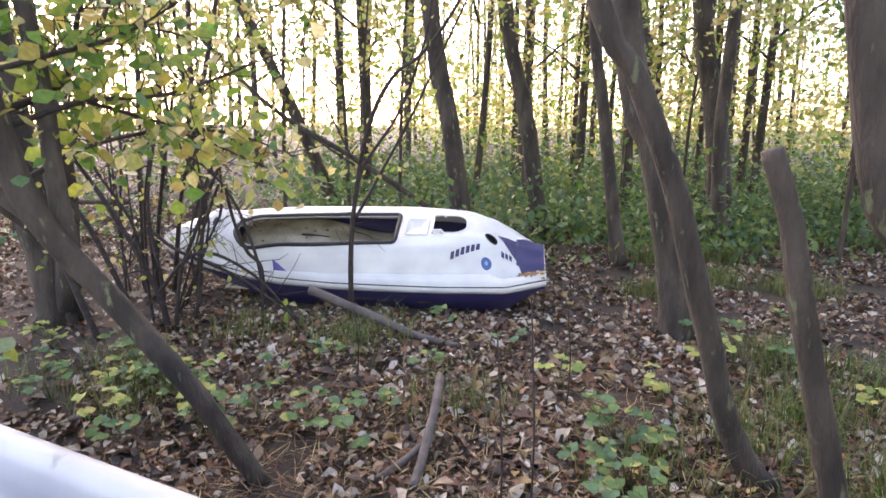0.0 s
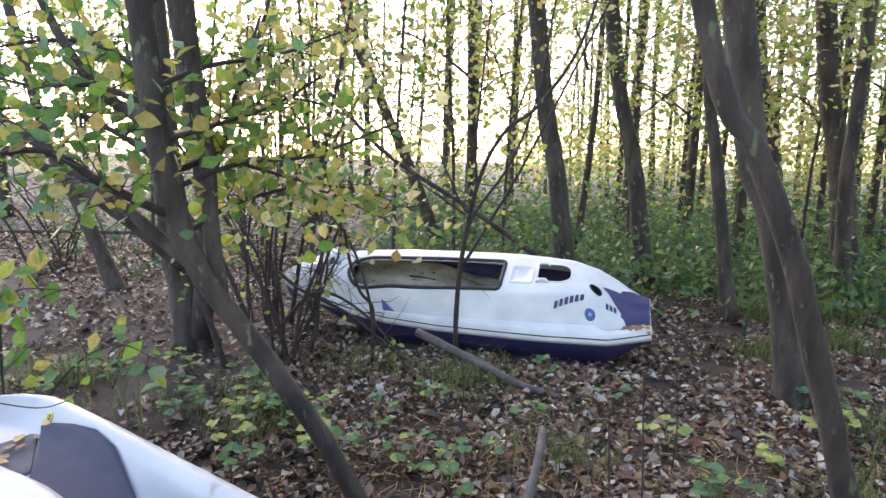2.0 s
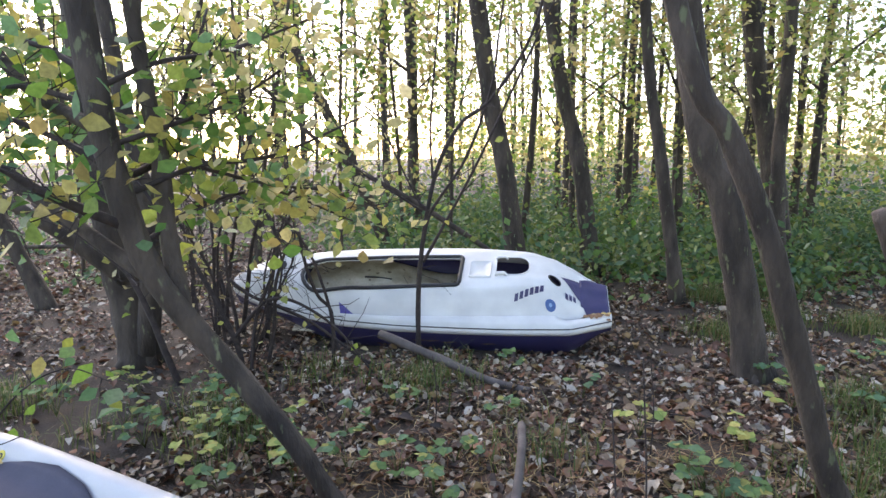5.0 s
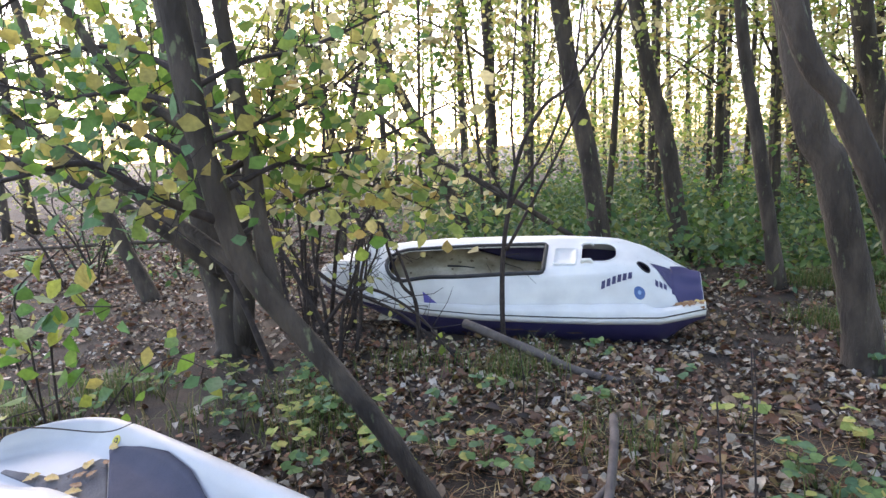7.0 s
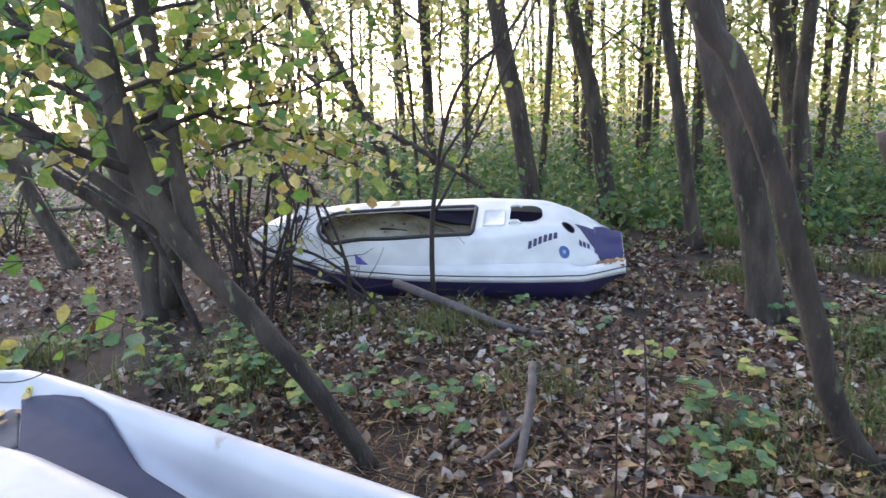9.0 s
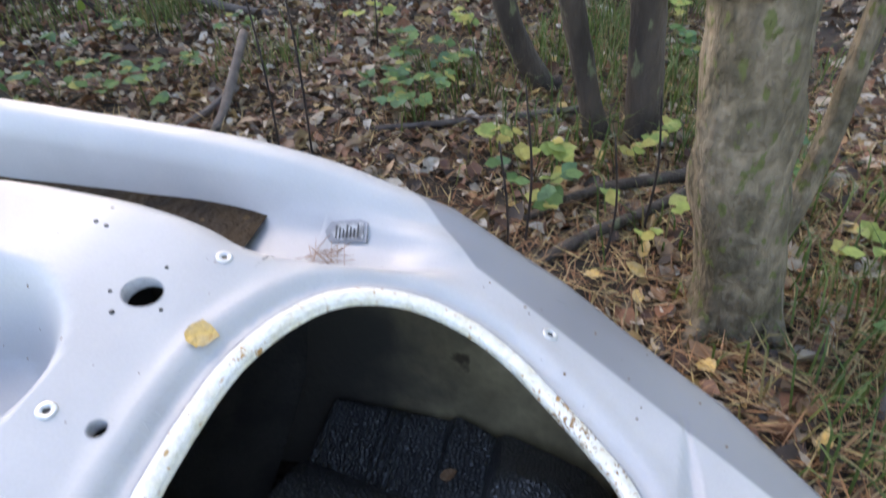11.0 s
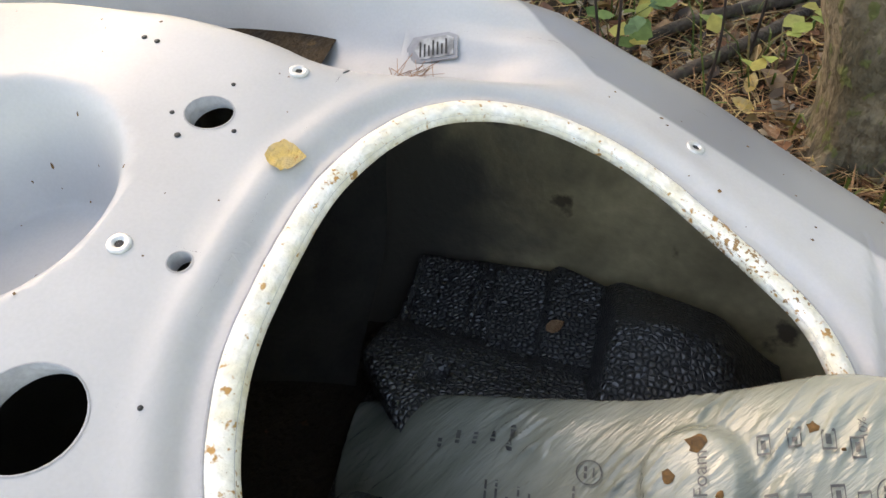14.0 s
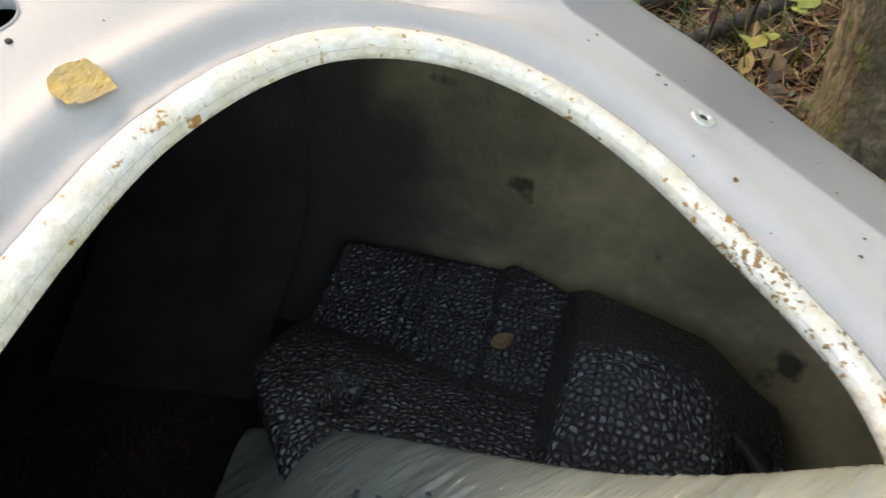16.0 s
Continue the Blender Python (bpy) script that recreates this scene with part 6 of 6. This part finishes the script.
shrub("sapling", "thin bare dark sapling standing before the white hull", [
    ([(-0.7, 4.3, -0.02), (-0.7, 4.3, 0.38), (-0.67, 4.3, 0.77), (-0.57, 4.3, 1.28), (-0.41, 4.3, 1.59), (-0.21, 4.3, 1.75), (0.04, 4.3, 2.13), (0.2, 4.3, 2.7)], 0.019), ([(-0.67, 4.3, 0.77), (-0.6, 4.3, 1.03), (-0.37, 4.3, 1.38), (-0.21, 4.3, 1.82), (-0.16, 4.3, 2.15), (-0.1, 4.3, 2.6)], 0.012),
    ([(-0.66, 4.3, 0.69), (-0.53, 4.3, 0.92), (-0.3, 4.3, 1.34), (0.04, 4.3, 2.04), (0.3, 4.3, 2.6)], 0.012), ([(-0.63, 4.3, 1.03), (-0.71, 4.3, 1.14), (-0.91, 4.3, 1.58), (-0.98, 4.3, 1.8)], 0.008), ([(-0.59, 4.3, 1.25), (-0.6, 4.3, 1.57), (-0.55, 4.3, 2.18), (-0.5, 4.3, 2.7)], 0.009), ([(-0.66, 4.3, 1.03), (-0.89, 4.3, 1.18), (-1.11, 4.3, 1.32)], 0.008)], M_TWIG, 9, 0.25, 5, M_LEAF_Y, 0.05, 6, "sapling")
shrub("bush", "leafy green bush at the edge of the clearing", [
    ([(-2.44, 2.4, -0.02), (-2.43, 2.4, 0.61), (-2.25, 2.3, 0.81), (-1.91, 2.2, 0.86)], 0.006), ([(-2.51, 2.4, 0.0), (-2.43, 2.3, 0.64), (-2.36, 2.2, 0.9), (-2.04, 2.1, 1.09)], 0.006), ([(-2.5, 2.5, 0.0), (-2.6, 2.4, 0.5), (-2.5, 2.3, 0.8), (-2.3, 2.2, 0.7)], 0.006), ([(-2.48, 2.45, 0.0), (-2.2, 2.5, 0.4), (-1.95, 2.5, 0.55), (-1.75, 2.5, 0.5)], 0.005)], M_TWIG, 4, 0.18, 22, M_LEAF_G, 0.09, 7)
# far thin stems on the left
for i, (x, y, l, h) in enumerate(((-3.4, 5.2, -0.5, 3), (-3.9, 6.5, 0.3, 4), (-5.2, 7.5, 0.2, 4), (-2.6, 6.5, -0.2, 4), (-1.9, 7.2, 0.15, 4.5), (-3.2, 8, 0.1, 5), (-1.2, 7.4, -0.2, 4), (-0.7, 8.2, 0.2, 5), (-4.4, 9, 0.3, 5), (-6.5, 8, -0.4, 5), (-2.3, 5.6, 0.5, 3.4), (-3.0, 4.9, 0.9, 3.5), (3.7, 6.2, 0.2, 4), (4.6, 7.6, -0.2, 5), (2.4, 9.2, 0.1, 5), (5.6, 8.3, 0.3, 5), (3.9, 5.0, -0.3, 3.6), (3.0, 8.6, 0.3, 4.5), (-6.2, 5.2, 0.6, 4), (-5.0, 4.2, 0.4, 3.6))):
    shrub("young_tree", "thin young tree with yellow autumn leaves", [([(x, y, -0.05), (x + l * 0.2, y, h * 0.35), (x + l * 0.7, y, h * 0.7), (x + l, y, h)], 0.025), ([(x + l * 0.2, y, h * 0.35), (x + l * 0.2 + 0.35, y, h * 0.55), (x + l + 0.5, y, h * 0.7)], 0.01), ([(x + l * 0.3, y, h * 0.42), (x - 0.3, y, h * 0.6), (x - 0.6, y, h * 0.8)], 0.01)], M_BARK, 16, 0.5, 110, M_LEAF_Y if i % 4 else M_LEAF_G, 0.085, 100 + i, "tree")


# ---- fallen wood ----
def stick(name, pts, r0, r1, label, material=None, seed=0, category="stick", group="fallen sticks"):
    base = Vector(pts[0])
    bm = bmesh.new()
    tube(bm, spline([Vector(p) - base for p in pts], 6), r0, r1, 9, 0.18, seed)
    ob = obj(name, bm, material or M_POLE)
    ob.location = base
    return tagged(ob, label, category, group)


stick("pole", [(0.02, 3.74, 0.01), (-0.25, 3.84, 0.05), (-0.52, 3.95, 0.13), (-0.93, 4.1, 0.25)], 0.022, 0.03, "long bare grey pole leaning on the white hull", seed=2, category="pole")
stick("stick", [(-0.16, 2.25, 0.02), (-0.13, 2.42, 0.05), (-0.09, 2.7, 0.13), (-0.075, 2.93, 0.16)], 0.018, 0.02, "short bare grey branch lying on leaves", seed=3)
stick("stick", [(-0.3, 2.3, 0.02), (-0.2, 2.42, 0.03), (-0.1, 2.55, 0.06)], 0.014, 0.016, "short bare grey branch lying on leaves", seed=4)
stick("stick", [(0.35, 2.12, 0.015), (0.75, 2.06, 0.03), (1.15, 2.05, 0.03)], 0.011, 0.014, "thin dead branch lying on leaves", seed=5)
stick("stick", [(0.62, 1.16, 0.01), (0.85, 1.27, 0.03), (1.1, 1.36, 0.035), (1.4, 1.5, 0.03)], 0.016, 0.02, "mossy dead branch lying beside the tree", M_BARK, 6)
stick("stick", [(0.75, 1.42, 0.015), (1.0, 1.5, 0.03), (1.3, 1.5, 0.04)], 0.012, 0.02, "mossy dead branch lying beside the tree", M_BARK, 7)
stick("stick", [(1.2, 0.62, 0.015), (1.35, 0.75, 0.03), (1.6, 0.8, 0.03)], 0.006, 0.008, "thin dead branch lying on leaves", M_POLE, 8)
stick("log", [(-7.5, 7.2, 0.3), (-5.5, 7.0, 0.4), (-3.5, 6.9, 0.45)], 0.02, 0.03, "dark fallen log lying among thin stems", M_BARK, 9, "log")
stick("broken_tree", [(-2.5, 6.6, 2.1), (-1.79, 6.5, 1.43), (-0.89, 6.5, 0.89), (0.3, 6.5, 0.1)], 0.02, 0.03, "thin broken trunk hanging slantwise behind the white hull", M_BARK, 10, "tree")
for i, (pts, a, b) in enumerate((([(-2.03, 4.35, 0.56), (-1.85, 4.3, 0.45), (-1.63, 4.25, 0.38), (-1.42, 4.2, 0.3), (-1.18, 4.15, 0.15), (-0.95, 4.1, 0.01)], 0.013, 0.01), ([(-1.44, 4.1, 0.92), (-1.42, 4.15, 0.7), (-1.36, 4.2, 0.48), (-1.29, 4.25, 0.37), (-1.27, 4.25, 0.19), (-1.24, 4.25, 0.09)], 0.011, 0.012), ([(-1.48, 4.1, 0.92), (-1.55, 4.1, 0.75), (-1.61, 4.1, 0.56), (-1.63, 4.1, 0.29), (-1.68, 4.1, 0.05)], 0.009, 0.014))):
    stick("branch", pts, a, b, "dark bent branch hanging before the white hull", M_TWIG, 30 + i, "branch", "dark branches by the hull")
rs = random.Random(12)
for i in range(60):
    x, y = rs.uniform(-2.2, 2.0), rs.uniform(1.4, 4.4)
    if abs((NEAR.inverted() @ Vector((x, y, 0.2))).y) < 0.6 and (NEAR.inverted() @ Vector((x, y, 0.2))).x < 0.6:
        continue
    a, ln = rs.uniform(0, 6.28), rs.uniform(0.08, 0.35)
    d = Vector((math.cos(a), math.sin(a), 0)) * ln
    p = Vector((x, y, ground_z(x, y) + 0.02))
    stick("twig", [tuple(p), tuple(p + d * 0.5 + Vector((rs.gauss(0, 0.02), rs.gauss(0, 0.02), 0.012))), tuple(p + d)], 0.004, 0.003, "thin dry twig on the leaf litter", M_POLE if i % 2 else M_TWIG, i, "twig", "twigs on the ground")
# thin upright dead stalks
for i, (x, y, h) in enumerate(((0.1, 1.75, 0.75), (0.19, 1.8, 0.85), (0.62, 1.15, 0.4), (0.72, 1.3, 0.45), (0.5, 2.9, 0.5), (0.9, 1.2, 0.35), (-0.5, 3.2, 0.4), (1.05, 1.3, 0.4))):
    stick("stalk", [(x, y, 0), (x + 0.01, y, h * 0.5), (x - 0.01, y + 0.01, h)], 0.004, 0.002, "thin upright dead stalk", M_TWIG, i, "stalk", "dead stalks")


# ---- low plants ----
def herb(name, x, y, n, size, material, label, seed, tall=0.16, spread=0.12, group="low plants"):
    rng = np.random.default_rng(seed)
    t = thing(name, Matrix.Translation((x, y, ground_z(x, y))), label, "plant", group)
    bm = bmesh.new()
    pos, nr, sz = [], [], []
    for k in range(n):
        a, d, h = rng.uniform(0, 6.28), spread * rng.uniform(0.3, 1.0), tall * rng.uniform(0.4, 1.0)
        tip = Vector((math.cos(a) * d, math.sin(a) * d, h))
        tube(bm, [(0, 0, 0), (tip.x * 0.4, tip.y * 0.4, h * 0.7), tuple(tip)], 0.0022, 0.0012, 4)
        for j in range(3):
            b = a + (j - 1) * 1.3
            pos.append((tip.x + math.cos(b) * size * 0.4, tip.y + math.sin(b) * size * 0.4, tip.z + 0.004 * j))
            nr.append((rng.normal() * 0.25, rng.normal() * 0.25 - 0.15, 1))
            sz.append(size * rng.uniform(0.7, 1.2))
    tagged(part("stem", bm, M_GRASS, t), kind="stuff")
    leaves("foliage", pos, sz, nr, material, t, rng, 1.2, 6, 0.2)


SPOTS = [(-0.38, 2.86, 7), (-0.62, 2.68, 7), (-0.45, 2.55, 6), (0.51, 3.13, 5), (0.66, 2.63, 8), (0.78, 2.55, 6), (-1.9, 3.67, 7), (1.45, 3.96, 6), (-1.3, 3.2, 5), (-0.95, 3.1, 4), (0.56, 2.12, 6), (0.45, 2.3, 7), (0.62, 2.28, 6), (0.85, 1.77, 5), (0.79, 1.49, 6), (0.84, 1.62, 5), (0.58, 2.66, 5), (1.56, 3.77, 8), (1.4, 3.5, 8), (1.75, 3.4, 7), (-1.6, 3.0, 5), (-0.15, 3.35, 4), (-0.75, 3.45, 4), (0.95, 2.95, 6), (1.9, 2.9, 8), (1.7, 2.4, 8), (1.45, 1.4, 6), (1.5, 1.0, 5), (1.2, 1.68, 5), (1.35, 0.65, 4), (1.02, 1.25, 4), (-0.1, 4.1, 4), (1.6, 4.6, 5), (-2.3, 3.6, 8), (-2.6, 3.3, 8), (-2.9, 3.0, 7), (0.3, 3.6, 3), (2.2, 4.2, 8), (-1.55, 2.75, 6), (-1.75, 3.4, 7), (-1.25, 2.95, 9), (-1.4, 3.05, 9), (-1.5, 3.2, 8), (-1.15, 2.8, 7), (-1.05, 2.6, 6), (-1.35, 2.55, 6), (-1.9, 2.95, 8), (-2.15, 3.2, 7), (-1.65, 3.1, 9), (-0.85, 2.75, 5)]
for i, (x, y, n) in enumerate(SPOTS):
    lime = i % 5 == 3 or (x > 0.7 and i % 3 == 0)
    herb("bramble_seedling", x, y, n, 0.052, M_HERB_Y if lime else M_HERB, "yellow-green low leafy seedling among dead leaves" if lime else "dull green low leafy plant among dead leaves", 300 + i)


def grass(name, spots, label, blades=80, h=0.19, spread=0.15, seed=1):
    rng = np.random.default_rng(seed)
    vs, fs = [], []
    for x, y, k in spots:
        for _ in range(int(blades * k)):
            px, py = x + rng.normal() * spread, y + rng.normal() * spread
            a, hh, w = rng.uniform(0, 6.28), h * rng.uniform(0.4, 1.1), 0.003
            d = np.array([math.cos(a), math.sin(a), 0])
            c = np.array([-d[1], d[0], 0]) * w
            b = np.array([px, py, ground_z(px, py)])
            m, tp = b + d * hh * 0.2 + np.array([0, 0, hh * 0.65]), b + d * hh * 0.65 + np.array([0, 0, hh * rng.uniform(0.6, 1.0)])
            i = len(vs)
            vs += [b - c, b + c, m - c * 0.8, m + c * 0.8, tp]
            fs += [(i, i + 1, i + 3, i + 2), (i + 2, i + 3, i + 4)]
    ob = raw(name, vs, fs, M_GRASS)
    tagged(ob, label, "grass", kind="stuff")


grass("grass", [(-1.55, 3.05, 2), (-1.75, 3.3, 1.5), (-1.4, 2.85, 0.5), (-2.2, 3.1, 0.7), (-2.5, 2.8, 0.7), (-0.6, 3.75, 2.5), (-0.5, 4.0, 2), (-1.25, 3.9, 1.5), (0.0, 2.95, 1.5), (0.75, 2.35, 2), (1.0, 1.85, 1.5), (1.3, 2.6, 3), (1.6, 2.9, 4), (1.5, 2.2, 4), (1.9, 2.2, 4), (1.75, 3.5, 4), (2.2, 3.2, 4), (1.5, 1.2, 1.6), (1.4, 0.8, 1.8), (1.25, 0.45, 1.4), (1.55, 0.55, 2), (1.2, 0.7, 0.9), (1.1, 0.15, 1.2), (1.4, 0.2, 1.6), (1.5, 1.7, 1.5), (1.1, 1.2, 0.4), (-3.0, 3.4, 4), (-3.3, 2.9, 4), (1.6, 5.0, 5), (2.2, 5.5, 6), (2.8, 5.2, 6), (1.9, 6.2, 6), (2.6, 6.4, 6)], "thin green and straw-coloured grass tufts")


# ---- litter ----
def in_near(x, y, grow=0.02):
    p = NEAR.inverted() @ Vector((x, y, 0.2))
    return -2.65 < p.x < 0.56 and abs(p.y) < near_w(p.x) + grow


def litter():
    rng = np.random.default_rng(21)
    def field(n, x0, x1, y0, y1, power=1.0):
        return x0 + (x1 - x0) * rng.random(n), y0 + (y1 - y0) * rng.random(n) ** power
    sets = [field(22000, -5, 4.5, -0.6, 7.0), field(20000, -2, 2.2, 0.3, 4.4), field(14000, -14, 14, 6, 22, 1.4), field(14000, -9, -3, 2, 10), field(12000, 1, 7, 1, 9), field(9000, -2.5, 4, 4.4, 8), field(14000, -5, 5, -5, -0.2)]
    x, y = np.concatenate([a for a, _ in sets]), np.concatenate([b for _, b in sets])
    keep = np.array([not in_near(a, b, -0.06) and noise.noise(Vector((a * 2.2, b * 2.2, 9))) > -0.35 for a, b in zip(x, y)])
    x, y = x[keep], y[keep]
    z = np.array([ground_z(a, b) for a, b in zip(x, y)]) + rng.uniform(0.002, 0.03, len(x))
    nr = np.stack([rng.normal(size=len(x)) * 0.55, rng.normal(size=len(x)) * 0.55, np.ones(len(x))], 1)
    size = np.where(np.hypot(x, y) < 8, rng.gamma(5, 0.0076, len(x)), rng.uniform(0.05, 0.09, len(x)))
    ob = leaves("fallen_leaves", np.stack([x, y, z], 1), size, nr, M_LITTER, None, rng, 1.55, 6, 0.45)
    tagged(ob, "brown and buff fallen leaves covering the forest floor", "leaf litter", kind="stuff")
    # rusty needles and straw between the leaves
    n = 13000
    x, y = field(n, -1.0, 2.4, 0.2, 3.2)
    x2, y2 = field(14000, 0.7, 2.3, -0.4, 1.7)
    # the straw thins out unevenly at its borders
    x = np.concatenate([x, x2]) + rng.normal(size=n + len(x2)) * 0.28
    y = np.concatenate([y, y2]) + rng.normal(size=n + len(y2)) * 0.28
    keep = np.array([not in_near(a, b, -0.06) for a, b in zip(x, y)])
    x, y = x[keep], y[keep]
    z = np.array([ground_z(a, b) for a, b in zip(x, y)]) + rng.uniform(0.005, 0.035, len(x))
    nr = np.stack([rng.normal(size=len(x)) * 0.4, rng.normal(size=len(x)) * 0.4, np.ones(len(x))], 1)
    ob = leaves("needle_litter", np.stack([x, y, z], 1), rng.uniform(0.05, 0.14, len(x)), nr, M_STRAW, None, rng, 28, 4, 0.02)
    tagged(ob, "rusty pine needles and straw among dead leaves", "leaf litter", kind="stuff")


def undergrowth():
    rng = np.random.default_rng(31)
    c = []
    for k in range(640):
        y = rng.uniform(6.4, 17)
        x = (rng.uniform(-0.28, 0.8) if k % 6 < 5 else rng.uniform(-0.9, 0.3)) * y + 0.3
        h = rng.uniform(0.15, 0.8) * (0.7 + 0.06 * y)
        m = rng.normal(size=(75, 3)) * np.array([0.32, 0.32, 0.5 * h])
        c.append(np.array([x, y, 0.03]) + np.abs(m) * np.array([0, 0, 1]) + m * np.array([1, 1, 0]))
    c = np.concatenate(c)
    nr = rng.normal(size=c.shape) * 0.6 + np.array([0, -0.3, 0.8])
    ob = leaves("undergrowth", c, rng.uniform(0.05, 0.12, len(c)), nr, M_BUSH, None, rng, 1.6, 4, 0.2)
    tagged(ob, "dense green undergrowth of low bushes", "undergrowth", kind="stuff")
    # woods further off, pale with autumn leaves
    c = []
    for k in range(900):
        y = rng.uniform(18, 60)
        x = rng.uniform(-0.95, 0.95) * y
        if (-1.0 * y < x < -0.05 * y and k % 4) or (x > 0.15 * y and k % 5 < 2):
            continue
        h = rng.uniform(0.6, 2.5) if k % 2 else rng.uniform(2, 10)
        m = rng.normal(size=(55, 3)) * np.array([1.1, 1.1, 0.7])
        c.append(np.array([x, y, h]) + m)
    c = np.concatenate(c)
    c[:, 2] = np.abs(c[:, 2])
    nr = rng.normal(size=c.shape) * 0.6 + np.array([0, -0.3, 0.8])
    ob = leaves("far_woods", c, rng.uniform(0.12, 0.3, len(c)), nr, M_LEAF_Y, None, rng, 1.4, 4, 0.2)
    tagged(ob, "pale yellow-green foliage of woods far off", "woods", kind="stuff")


litter()
undergrowth()

# yellow leaves lying singly near the hull
rs = random.Random(31)
for i in range(95):
    x, y = rs.uniform(0.5, 2.0), rs.uniform(-0.2, 2.6)
    if in_near(x, y, 0.03):
        continue
    big_leaf("fallen_leaf", pose(x, y, ground_z(x, y) + 0.03, rs.uniform(-25, 25), rs.uniform(-25, 25), rs.uniform(0, 360)), rs.uniform(0.035, 0.065), rs.uniform(0.025, 0.045), M_YLEAF if i % 3 else M_OLEAF, "bright yellow fallen leaf on the forest floor" if i % 3 else "rusty fallen leaf on the forest floor", "yellow leaves on the ground", 400 + i, 0.5)
